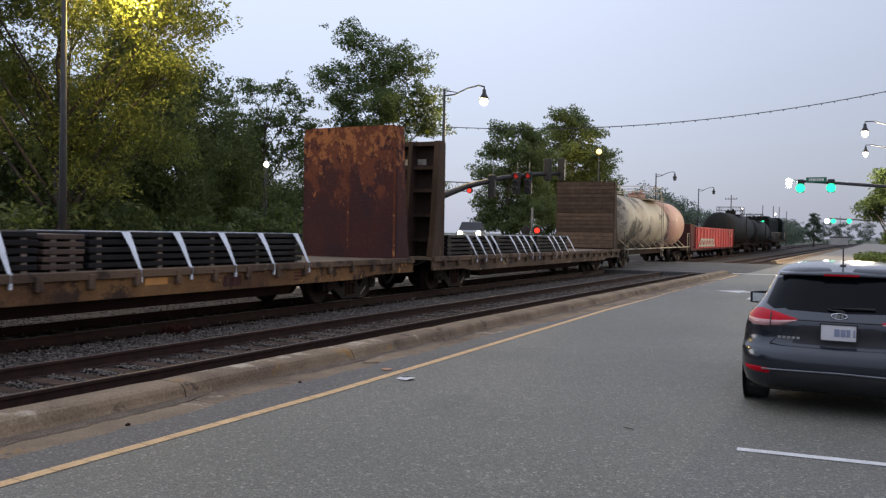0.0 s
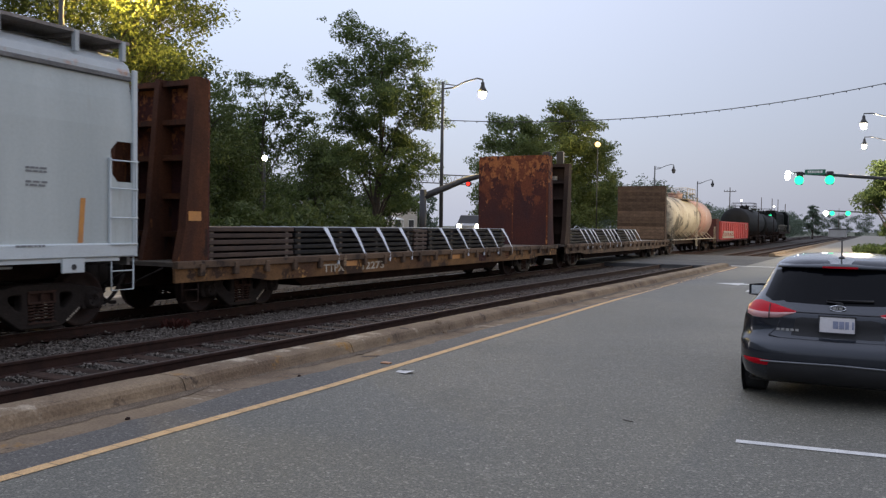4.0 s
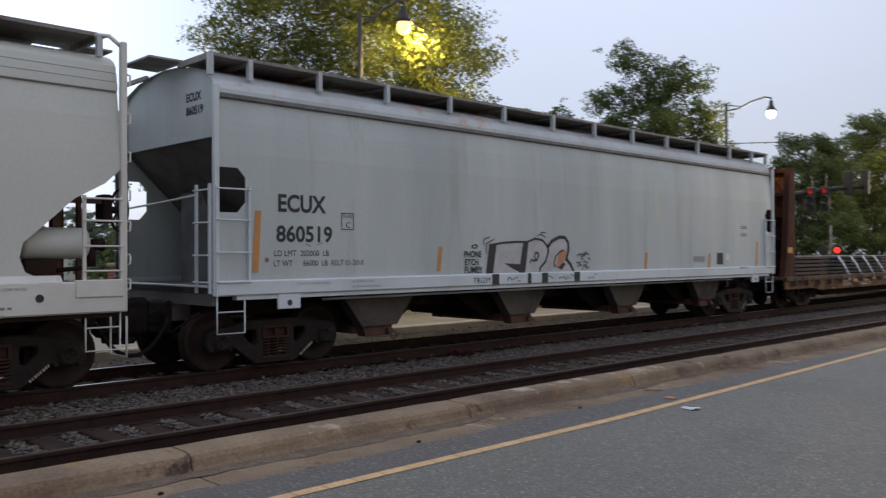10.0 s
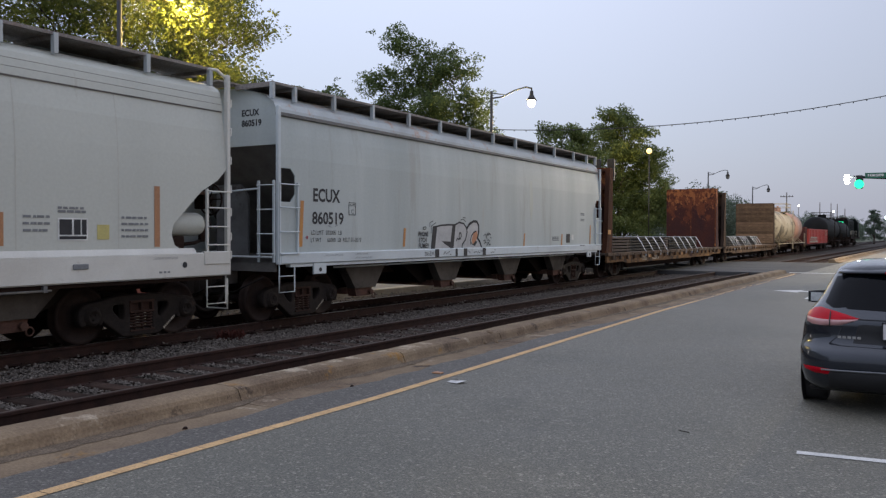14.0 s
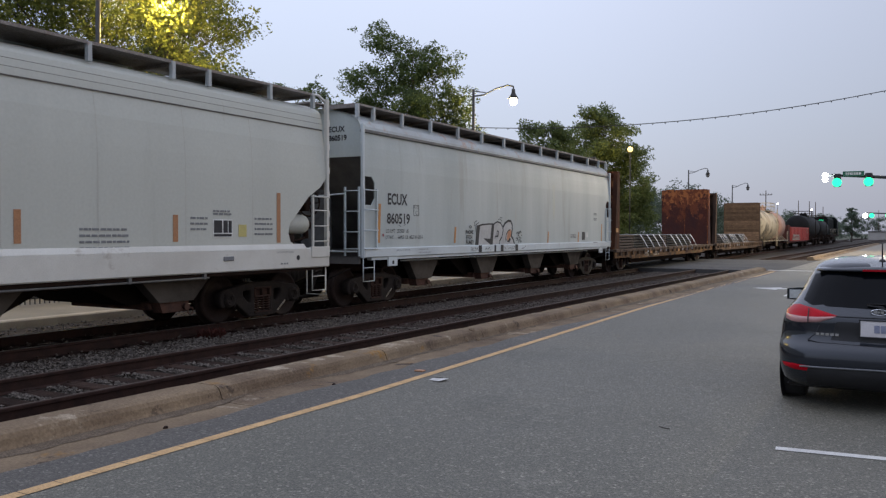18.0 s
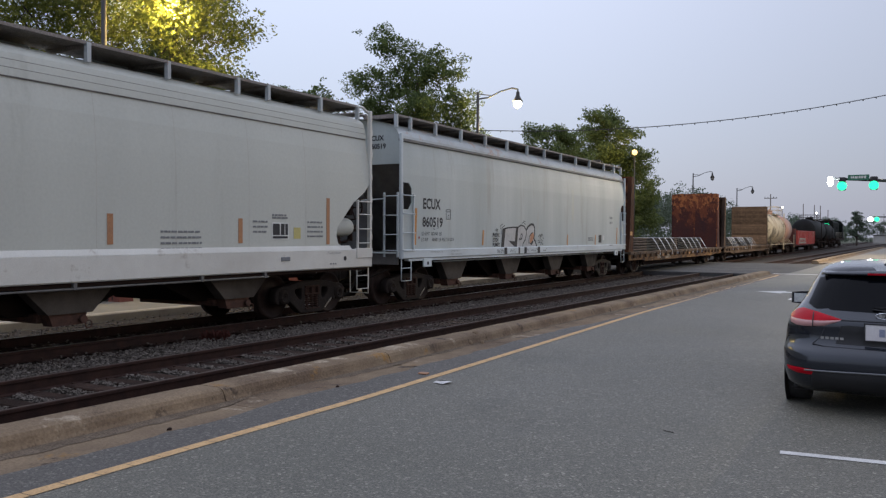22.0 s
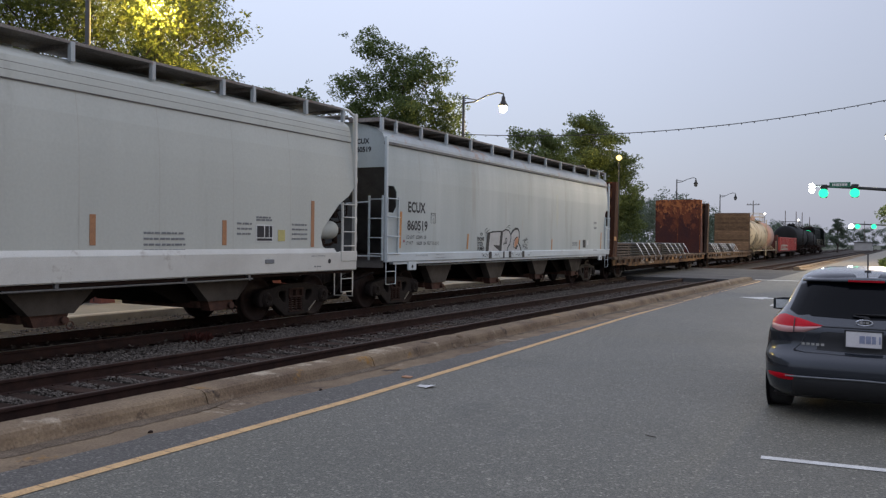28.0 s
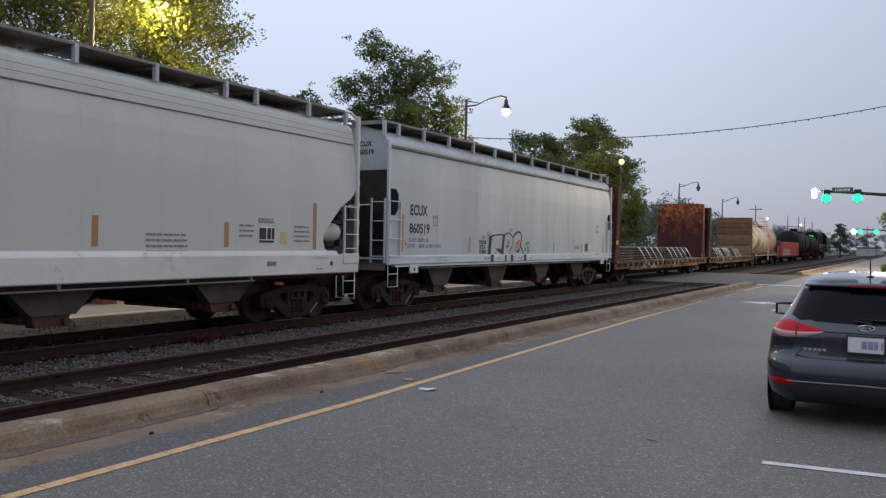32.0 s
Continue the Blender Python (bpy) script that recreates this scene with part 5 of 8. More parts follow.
        m.tube([(0.95, 8.84, 2.36), (0.95 + 0.28 * math.cos(a), 8.86, 2.36 + 0.28 * math.sin(a))], 0.012, 5)
    m.cyl((0.95, 8.66, 2.36), (0.95, 8.88, 2.36), 0.05, 10)
    m.box(0.82, 1.08, 8.58, 8.72, 2.18, 2.56, 0.02)
    part("brake_wheel", m, DARKIRON, car, "dark hand-brake wheel")
    # corner post with grab irons, ladder, steps
    for s in (-1, 1):
        part("corner_post", Mesh().box(s * 1.54, s * 1.63, -8.68, -8.60, 1.02, 4.50, 0.012), CREAMSILL, car)
        post = part("corner_post", Mesh().box(s * 1.54, s * 1.63, 8.60, 8.68, 1.02, 4.50, 0.012), CREAMSILL, car)
        for z in (1.30, 1.62, 2.05, 2.45, 2.95, 3.45, 3.95):
            part("grab_iron", Mesh().tube([(s * 1.58, 8.68, z), (s * 1.58, 8.735, z + 0.01), (s * 1.58, 8.735, z + 0.13), (s * 1.58, 8.68, z + 0.14)], 0.014, 5), CREAMSILL, post)
    ladder(car, "x", 8.13, 8.60, 1.44, 2.5, (1.55, 1.86, 2.18, 2.46), 1.62, CREAMSILL)
    step(car, 8.16, 8.60, 0.54, 1.04, 1.58, CREAMSILL)
    m = Mesh()
    m.tube([(1.5, 8.72, 0.95), (1.5, 8.72, 0.42), (1.0, 8.72, 0.42), (1.0, 8.72, 0.95)], 0.016, 5)
    part("step", m, CREAMSILL, car)
    for s in (-1, 1):
        m = Mesh()
        m.box(s * 1.55, s * 1.68, -8.62, 8.62, 1.02, 1.42, 0.02)
        shelf = [(s * 1.57, 1.41), (s * 1.678, 1.41), (s * 1.604, 1.50), (s * 1.57, 1.50)]
        m.prism(shelf if s > 0 else shelf[::-1], "y", -7.85, 7.85)
        sill = part("side_sill", m, CREAMSILL, car, "deep white side sill")
        m = Mesh()
        m.box(s * 1.50, s * 1.60, -8.5, 8.5, 0.96, 1.02)
        part("sill_lip", m, DARKIRON, sill)
        m = Mesh()
        m.tube([(s * 1.63, -7.0, 0.94), (s * 1.63, -2.0, 0.925), (s * 1.63, 5.2, 0.94)], 0.018, 6)
        for y in (-6.5, -4.0, -1.5, 1.0, 3.5, 5.1):
            m.box(s * 1.60, s * 1.65, y - 0.03, y + 0.03, 0.92, 1.03)
        part("brake_pipe", m, GRATE, sill, "thin pipe hung under the sill")
        # Black discs on the sill paint the shade inside its holes.
        for y in (7.58, -7.58):
            part("hole", Mesh().cyl((s * 1.681, y, 1.23), (s * 1.685, y, 1.23), 0.05, 14), INK, sill)
        m = Mesh()
        m.box(s * 1.68, s * 1.70, 5.50, 5.76, 1.22, 1.30, 0.01)
        part("lifting_bracket", m, INKFADE, sill)
        m = Mesh()
        m.box(s * 1.62, s * 1.70, 8.0, 8.60, 1.22, 1.44, 0.01)
        part("corner_gusset", m, CREAMSILL, sill)
    m = Mesh()
    m.box(-0.34, 0.34, -8.3, 8.3, 0.78, 1.2)
    part("centre_sill", m, DARKIRON, car)
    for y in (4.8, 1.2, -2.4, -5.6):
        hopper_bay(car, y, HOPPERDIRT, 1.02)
    truck(car, 7.21)
    truck(car, -7.21)
    running_board(car, 8.5, [-8.3, -6.7, -5.05, -3.4, -1.8, -0.2, 1.4, 2.95, 4.6, 5.43, 7.06, 8.4], 4.57, 0.45, 1.42, 4.30)
    m = Mesh()
    for s in (-1, 1):
        m.tube([(s * 1.58, 8.64, 4.42), (s * 1.48, 8.5, 4.575), (s * 1.40, 8.35, 4.575)], 0.03, 5)
    part("corner_brace", m, CREAMSILL, car)
    X = 1.604
    for y, z0, z1 in ((0.93, 1.46, 2.42), (-1.68, 1.50, 1.95), (-4.51, 1.50, 1.97), (-9.2, 1.5, 1.96)):
        m = Mesh()
        m.box(X, X + 0.003, y - 0.055 - c0, y + 0.055 - c0, z0 + 0.07, z1 + 0.07)
        part("reflector_stripe", m, ORANGEFADE, car, "faded orange reflector stripe")
    m = Mesh()
    m.box(X, X + 0.003, -0.82 - c0, -0.34 - c0, 1.64, 1.96)
    dc = part("decal", m, SIGNWHITE, car, "white decal with dark panels")
    m = Mesh()
    for a, b, c, d in ((-0.80, -0.60, 1.72, 1.94), (-0.57, -0.46, 1.72, 1.94), (-0.44, -0.36, 1.72, 1.94), (-0.80, -0.36, 1.655, 1.70)):
        m.box(X + 0.003, X + 0.005, a - c0, b - c0, c, d)
    part("decal_panel", m, INK, dc)
    m = Mesh()
    m.box(X, X + 0.003, -0.18 - c0, 0.03 - c0, 1.65, 1.87)
    part("decal", m, DECALYEL, car, "faded yellow decal")
    for y, z, wd, n, sd in ((0.25, 1.93, 0.5, 4, 1), (-1.35, 1.92, 0.4, 3, 2), (-0.82, 2.05, 0.45, 2, 3), (-3.53, 1.72, 0.9, 4, 4), (-7.6, 1.8, 0.8, 4, 9)):
        part("small_stencil", bars(Mesh(), X, y - c0, z + 0.07, wd, n, 0.035, 0.095 if n > 2 else 0.05, sd), INKFADE, car)
    letters("sill_stencil", "2 INCH HF COMP SHOES", 0.05, INKFADE, car, (1.684, 0.78 - c0, 1.33), width=0.5)
    part("small_stencil", bars(Mesh(), 1.682, 0.9 - c0, 1.14, 0.25, 1, 0.03, 0.05, 8), INKFADE, car)
    return car


def bulkhead(car, y, s, material, post_mat, top=4.2, planks=None, label=""):
    """An end wall of a flat wagon: a plate whose inner face is at y, braced by posts outwards (s)."""
    m = Mesh()
    m.prism([(-1.44, 1.02), (1.44, 1.02), (1.44, top - 0.06), (1.38, top), (-1.20, top), (-1.44, top - 0.16)], "y", y, y + s * 0.05)
    bh = part("bulkhead", m, material, car, label)
    for x in (-1.36, -0.5, 0.5, 1.36):
        pm = Mesh()
        w = 0.09 if abs(x) > 1 else 0.06
        pm.prism([(y + s * 0.05, 0.95), (y + s * 0.78, 0.95), (y + s * 0.62, 1.6), (y + s * 0.36, top - 0.02), (y + s * 0.05, top - 0.02)], "x", x - w, x + w)
        part("bulkhead_post", pm, post_mat, bh)
    for z in (1.5, 2.2, 2.9, 3.55, top - 0.1):
        rm = Mesh()
        rm.box(-1.4, 1.4, y + s * 0.05, y + s * 0.30, z - 0.05, z + 0.05)
        part("bulkhead_rib", rm, post_mat, bh)
    if planks:
        n = 17
        h = (top - 1.10) / n
        pm = Mesh()
        pm.box(-1.42, 1.42, -0.025, 0.025, -h / 2 + 0.006, h / 2 - 0.006, 0.006)
        me = pm.data("plank", PLANK)
        for k in range(n):
            ob = new("plank", me)
            ob.parent = bh
            ob.location = (0, y - s * 0.028, 1.08 + h * (k + 0.5))
    return bh


def flat_wagon(y0, y1, label, sill_mat, near, far):
    c, L = (y0 + y1) / 2, (y1 - y0) / 2
    car = thing("bulkhead_flat_wagon", (track_x(c), c, ZR), label, "flat wagon", "bulkhead flat wagons")
    CARS.append((car, c))
    m = Mesh()
    m.box(-1.5, 1.5, -L, L, 0.94, 1.02)
    part("deck", m, BATTEN, car)
    for s in (-1, 1):
        m = Mesh()
        ym = L - 2.6
        m.prism([(-L, 0.66), (-ym - 0.6, 0.66), (-ym, 0.58), (ym, 0.58), (ym + 0.6, 0.66), (L, 0.66), (L, 0.92), (-L, 0.92)], "x", s * 1.48, s * 1.54)
        sill = part("side_sill", m, sill_mat, car, "side sill of flaking rust and old paint")
        part("deck_edge", Mesh().box(s * 1.46, s * 1.60, -L, L, 0.90, 1.035, 0.012), BROWNSILL, car, "dark worn deck edge")
        y = -L + 0.6
        while y < L - 0.3:
            pm = Mesh()
            pm.box(s * 1.54, s * 1.63, y - 0.06, y + 0.06, 0.76, 0.99, 0.01)
            part("stake_pocket", pm, BROWNSILL, sill)
            y += 0.92
    m = Mesh()
    m.box(-0.34, 0.34, -L, L, 0.55, 0.94)
    m.prism([(-L + 3.6, 0.80), (L - 3.6, 0.80), (L - 4.6, 0.32), (-L + 4.6, 0.32)], "x", -0.9, 0.9)
    for k in np.arange(-L + 1, L, 1.5):
        m.box(-1.45, 1.45, k - 0.05, k + 0.05, 0.75, 0.94)
    part("underframe", m, DARKIRON, car)
    truck(car, -L + 2.3)
    truck(car, L - 2.3)
    coupler(car, -L, -1)
    coupler(car, L, 1)
    near(car, L)
    far(car, L)
    step(car, -L + 0.2, -L + 0.6, 0.3, 0.66, 1.5, DARKIRON)
    return car


def bundle(y0, y1, z0, z1, layers, material, label, straps=(), half=1.12, group="strapped loads"):
    """A strapped pile of boards resting on the deck of a wagon."""
    c = (y0 + y1) / 2
    L = (y1 - y0) / 2
    b = thing("board_bundle", (track_x(c), c, ZR + z0), label, "load", group)
    CARS.append((b, c, z0))
    h = (z1 - z0) / layers
    rnd = random.Random(int(y0 * 10))
    bm_ = Mesh()
    bm_.box(-half, half, -L, L, h * 0.30, h, 0.012)
    me = bm_.data("board_layer", material)
    dme = Mesh().box(-half + 0.03, half - 0.02, -0.05, 0.05, 0, h * 0.30).data("batten", BATTEN)
    for k in range(layers):
        ob = new("board_layer", me)
        ob.parent = b
        ob.location = (rnd.uniform(-0.015, 0.015), rnd.uniform(-0.03, 0.03), h * k)
        for y in np.linspace(-L + 0.2, L - 0.2, max(2, int(2 * L / 1.4) + 1)):
            ob = new("batten", dme)
            ob.parent = b
            ob.location = (0, y, h * k)
    for y in straps:
        sm = Mesh()
        yy = y - c
        t = z1 - z0
        w = 0.04
        for s in (-1, 1):
            for a_, b_, wa, wb, off in (((half, t + 0.006), (half + 0.20, t * 0.55), 0.085, 0.055, 0.02), ((half + 0.20, t * 0.55), (1.57, 0.02), 0.055, 0.028, 0.0)):
                sm.loft([[(s * (p[0] + o), yy + off * k - ww, p[1]), (s * (p[0] + o), yy + off * k + ww, p[1])] for p, ww, k, o in ((a_, wa, 1, 0.0), (b_, wb, 0.3, 0.0))], smooth=False, closed=False)
                sm.loft([[(s * (p[0] - 0.006), yy + off * k - ww, p[1] - 0.004), (s * (p[0] - 0.006), yy + off * k + ww, p[1] - 0.004)] for p, ww, k in ((a_, wa, 1), (b_, wb, 0.3))], smooth=False, closed=False)
            sm.box(s * 1.56, s * 1.60, yy - 0.022, yy + 0.022, -0.20, 0.03)
        sm.box(-half, half, yy - w, yy + w, t, t + 0.008)
        part("strap", sm, STRAP, b, "white webbing strap")
    return b


def tank_wagon(y0, y1, r, zc, material, label, bands=(), platform=True, end_mat=None, frame_mat=None, dark=False):
    c, L = (y0 + y1) / 2, (y1 - y0) / 2
    car = thing("tank_wagon", (track_x(c), c, ZR), label, "tank wagon", "tank wagons")
    CARS.append((car, c))
    fm = frame_mat or material
    t = L - 0.9
    prof = [(0.0, -t), (r * 0.45, -t + 0.05), (r * 0.75, -t + 0.18), (r * 0.93, -t + 0.40), (r, -t + 0.72), (r, t - 0.72), (r * 0.93, t - 0.40), (r * 0.75, t - 0.18), (r * 0.45, t - 0.05), (0.0, t)]
    part("tank", Mesh().turn(prof, 40, "y", (0, 0, zc)), material, car)
    for y, w, mt, nm in bands:
        m = Mesh()
        m.turn([(r + 0.001, y - w), (r + 0.012, y - w), (r + 0.012, y + w), (r + 0.001, y + w)], 40, "y", (0, 0, zc))
        part(nm, m, mt, car)
    m = Mesh()
    m.cyl((0, 0, zc + r - 0.05), (0, 0, zc + r + 0.28), 0.5, 20)
    m.cyl((0, 0, zc + r + 0.28), (0, 0, zc + r + 0.34), 0.54, 20)
    m.cyl((0.2, 0.2, zc + r + 0.3), (0.2, 0.2, zc + r + 0.52), 0.09, 10)
    m.cyl((-0.2, -0.15, zc + r + 0.3), (-0.2, -0.15, zc + r + 0.48), 0.07, 10)
    part("manway", m, end_mat or material, car)
    m = Mesh()
    zt = zc + r + 0.05
    for s in (-1, 1):
        m.box(s * 0.55, s * 1.15, -1.5, 1.5, zt - 0.16, zt - 0.12)
        for y in (-1.5, -0.5, 0.5, 1.5):
            m.tube([(s * 1.13, y, zt - 0.15), (s * 1.13, y, zt + 0.62)], 0.022, 5)
        for z in (zt + 0.62, zt + 0.3):
            m.tube([(s * 1.13, -1.5, z), (s * 1.13, 1.5, z)], 0.022, 5)
            m.tube([(-1.13, s * 1.5, z), (1.13, s * 1.5, z)], 0.022, 5)
    part("platform_rail", m, fm, car)
    for s in (-1, 1):
        ladder(car, "x", -0.22, 0.22, 0.5, zt, [0.55 + 0.33 * k for k in range(8)], s * 1.55, fm)
    m = Mesh()
    for s in (-1, 1):
        m.tube([(s * 1.55, -L + 0.2, 1.0), (s * 1.55, L - 0.2, 1.0)], 0.035, 6)
        for y in np.arange(-L + 1.2, L - 1, 1.6):
            m.tube([(s * 1.55, y, 1.0), (s * 1.1, y - 0.5, zc - r * 0.62)], 0.03, 5)
        for e in (-1, 1):
            m.tube([(s * 1.55, e * (L - 0.2), 0.6), (s * 1.55, e * (L - 0.2), 1.9), (s * 1.55, e * (L - 0.9), 1.9), (s * 1.55, e * (L - 0.9), 0.6)], 0.025, 5)
    part("side_rail", m, fm, car)
    m = Mesh()
    for e in (-1, 1):
        m.box(-1.45, 1.45, e * (L - 2.6), e * L, 0.80, 0.98)
        m.box(-0.6, 0.6, e * (L - 3.4), e * (L - 1.0), 0.9, 1.25)
    m.box(-0.3, 0.3, -L, L, 0.62, 0.86)
    part("underframe", m, DARKIRON, car)
    truck(car, -L + 1.8)
    truck(car, L - 1.8)
    coupler(car, -L, -1)
    coupler(car, L, 1)
    return car


def gondola(y0, y1):
    c, L = (y0 + y1) / 2, (y1 - y0) / 2
    car = thing("gondola_wagon", (track_x(c), c, ZR), "red open gondola wagon with white slashes on its side", "gondola wagon")
    CARS.append((car, c))
    m = Mesh()
    for s in (-1, 1):
        m.box(s * 1.50, s * 1.56, -L + 1.6, L, 0.85, 2.35)
        m.box(s * 1.46, s * 1.60, -L + 1.6, L, 2.27, 2.38, 0.01)
    for e in (-1, 1):
        m.box(-1.5, 1.5, e * (L - 0.1) if e > 0 else -L + 1.6, e * L if e > 0 else -L + 1.7, 0.9, 2.38)
    m.box(-1.5, 1.5, -L + 1.6, L, 0.9, 1.0)
    body = part("body", m, CARRED, car)
    for k in np.arange(-L + 1.9, L, 1.35):
        pm = Mesh()
        pm.box(1.56, 1.62, k - 0.05, k + 0.05, 0.9, 2.28)
        part("side_stake", pm, CARRED, body)
    m = Mesh()
    m.box(-1.5, 1.5, -L, L, 0.72, 0.92)
    m.box(-0.3, 0.3, -L, L, 0.5, 0.75)
    part("underframe", m, RUST, car)
    m = Mesh()
    m.box(-1.45, 1.45, -L + 0.1, -L + 1.5, 0.92, 2.55, 0.02)
    part("end_cabinet", m, RUST, car)
    strokes = [[(-L + 2.4 + 1.1 * k, 1.04), (-L + 3.3 + 1.1 * k, 1.48), (-L + 3.5 + 1.1 * k, 1.06)] for k in range(6)] + [[(-L + 2.4, 1.04), (-L + 9.4, 1.03)], [(-L + 3.0, 1.50), (-L + 8.8, 1.46)]]
    spray(car, strokes, 1.625, 0.07, CHALK, "white_slash")
    m = Mesh()
    m.tube([(1.625, L - 1.9 + 0.75 * math.cos(a), 1.98 + 0.26 * math.sin(a)) for a in np.linspace(0, 6.2832, 21)], 0.025, 4)
    part("white_ring", m, CHALK, car)
    truck(car, -L + 1.9)
    truck(car, L - 1.9)
    coupler(car, -L, -1)
    coupler(car, L, 1)
    return car


def locomotive(y0, y1):
    c, L = (y0 + y1) / 2, (y1 - y0) / 2
    car = thing("diesel_locomotive", (track_x(c), c, ZR), "dark green diesel locomotive at the head of the train", "locomotive")
    CARS.append((car, c))
    m = Mesh()
    m.box(-1.5, 1.5, -L, L, 1.15, 1.45)
    m.box(-1.3, 1.3, -2.6, 2.6, 0.5, 1.15, 0.1)
    part("frame", m, DARKIRON, car)
    m = Mesh()
    m.prism([(-1.0, 1.45), (1.0, 1.45), (1.0, 4.0), (0.75, 4.35), (-0.75, 4.35), (-1.0, 4.0)], "y", -L + 0.9, L - 6.0)
    hood = part("hood", m, LOCOGREEN, car)
    for y in (-7, -5.4, -3.8):
        part("fan", Mesh().cyl((0, y, 4.35), (0, y, 4.5), 0.65, 18), DARKIRON, hood)
    for y in np.arange(-L + 1.6, L - 7, 1.1):
        m = Mesh()
        m.box(1.0, 1.03, y - 0.45, y + 0.45, 1.6, 3.4, 0.008)
        part("hood_door", m, LOCOGREEN, hood)
    m = Mesh()
    m.prism([(-1.55, 1.45), (1.55, 1.45), (1.55, 3.9), (1.1, 4.5), (-1.1, 4.5), (-1.55, 3.9)], "y", L - 6.0, L - 3.4)
    m.prism([(-0.9, 1.45), (0.9, 1.45), (0.9, 2.9), (0.6, 3.2), (-0.6, 3.2), (-0.9, 2.9)], "y", L - 3.4, L - 1.2)
    part("cab", m, LOCOGREEN, car)
    m = Mesh()
    for s in (-1, 1):
        m.box(s * 1.55, s * 1.56, L - 5.6, L - 4.8, 2.9, 3.7)
        m.box(s * 1.55, s * 1.56, L - 4.6, L - 3.8, 2.9, 3.7)
    part("cab_window", m, INK, car)
    m = Mesh()
    m.box(-0.35, 0.35, -L + 0.85, -L + 0.9, 3.7, 3.9)
    part("marker_lamp", m, GREENGLOW, car, "green marker lamp")
    m = Mesh()
    m.cyl((0.9, -L - 0.02, 2.6), (0.9, -L + 0.85, 2.6), 0.09, 10)
    part("ditch_lamp", m, LAMPWHITE, car, "lit white lamp")
    m = Mesh()
    for s in (-1, 1):
        m.tube([(s * 1.45, -L, 1.45), (s * 1.45, -L, 2.4), (s * 1.45, L, 2.4), (s * 1.45, L, 1.45)], 0.02, 5)
        for y in np.arange(-L + 1.4, L, 1.9):
            m.tube([(s * 1.45, y, 1.45), (s * 1.45, y, 2.4)], 0.018, 5)
    part("handrail", m, CHALK, car)
    truck(car, -L + 3.2)
    truck(car, L - 3.2)
    coupler(car, -L, -1)
    return car


grey = grey_hopper()
graffiti(grey)
cream_hopper()


def near_a(car, L):
    bulkhead(car, -L + 0.95, -1, RUST, RUSTORANGE, 4.36, label="tall rusty bulkhead braced on its outer side")
    m = Mesh()
    m.box(1.451, 1.458, -L + 0.40, -L + 0.72, 1.75, 1.92)
    part("yellow_plate", m, ORANGE, car, "orange-yellow plate")


def far_a(car, L):
    bh = bulkhead(car, L - 0.80, 1, RUST, RUST, 4.45, label="wide bulkhead plate of dark rust with orange flakes")
    flake = surface("orange_edge_rust", (0.16, 0.050, 0.022), (0.075, 0.028, 0.02), 3, 0.85, grain=0.2, spots=[((0.40, 0.17, 0.065), 6, 0.56)], soft=0.05, spec=0.15)
    part("edge_flange", Mesh().box(1.375, 1.438, L - 0.806, L - 0.802, 1.05, 4.30), flake, bh, "plate edge flaking orange")
    part("rust_streak", Mesh().prism([(-0.03, 3.4), (0.03, 3.3), (0.018, 1.2), (-0.012, 1.3)], "y", L - 0.806, L - 0.802), flake, bh, "thin orange rust streak")
    m = Mesh()
    m.box(1.542, 1.548, 0.85, 1.35, 0.76, 0.88)
    m.box(1.542, 1.548, -4.75, -4.25, 0.76, 0.88)
    part("yellow_plate", m, ORANGE, car, "orange-yellow plate")
    part("faded_mark", bars(Mesh(), 1.541, 2.75, 0.84, 0.5, 1, 0.20, 0.2, 2), RUST, car, "faded dark red lettering")
    letters("reporting_mark", "TTPX", 0.24, CHALK, car, (1.543, -5.60, 0.66), width=0.82, bold=0.006)
    letters("wagon_number", "12273", 0.24, CHALK, car, (1.543, -4.08, 0.66), width=1.0, bold=0.006)
    part("faded_mark", bars(Mesh(), 1.541, 4.9, 0.84, 0.3, 3, 0.03, 0.07, 5), RUST, car, "faded dark red lettering")


def near_b(car, L):
    bulkhead(car, -L + 0.85, -1, DARKBROWN, DARKBROWN, 4.32, label="brown-black ribbed bulkhead")
    m = Mesh()
    for x in (-0.95, 0.1):
        m.box(x, x + 0.75, -L + 0.795, -L + 0.8, 3.65, 3.82)
    part("pale_patch", m, CHALK, car, "worn pale lettering patch")


def far_b(car, L):
    bulkhead(car, L - 0.75, 1, DARKBROWN, DARKBROWN, 4.28, planks=True, label="bulkhead faced with weathered horizontal planks")


flat_wagon(22.55, 42.7, "ochre and rust bulkhead flat wagon carrying strapped boards", RUSTSILL, near_a, far_a)
flat_wagon(43.85, 63.45, "brown rusty flat wagon with a plank-faced bulkhead", BROWNSILL, near_b, far_b)

bundle(23.6, 26.3, 1.02, 1.64, 5, BROWNBOARD, "pile of brown boards on battens on the wagon deck", half=1.25)
bundle(26.4, 31.7, 1.02, 1.64, 5, BLACKBOARD, "pile of black boards under white straps", [27.54, 28.69, 29.84, 30.99], half=1.2)
bundle(31.8, 32.55, 1.02, 1.60, 5, BROWNBOARD, "short pile of brown boards", half=1.2)
bundle(32.65, 38.3, 1.02, 1.64, 5, BLACKBOARD, "pile of black boards under white straps", [33.35, 34.5, 35.67, 36.82, 38.0], half=1.2)
bundle(45.4, 48.8, 1.02, 1.64, 5, BLACKBOARD, "pile of black boards under white straps", [46.7, 47.4, 48.1, 48.6], half=1.2)
bundle(49.0, 52.6, 1.02, 1.64, 5, BLACKBOARD, "pile of black boards under white straps", [50.2, 50.9, 51.5, 52.2], half=1.2)
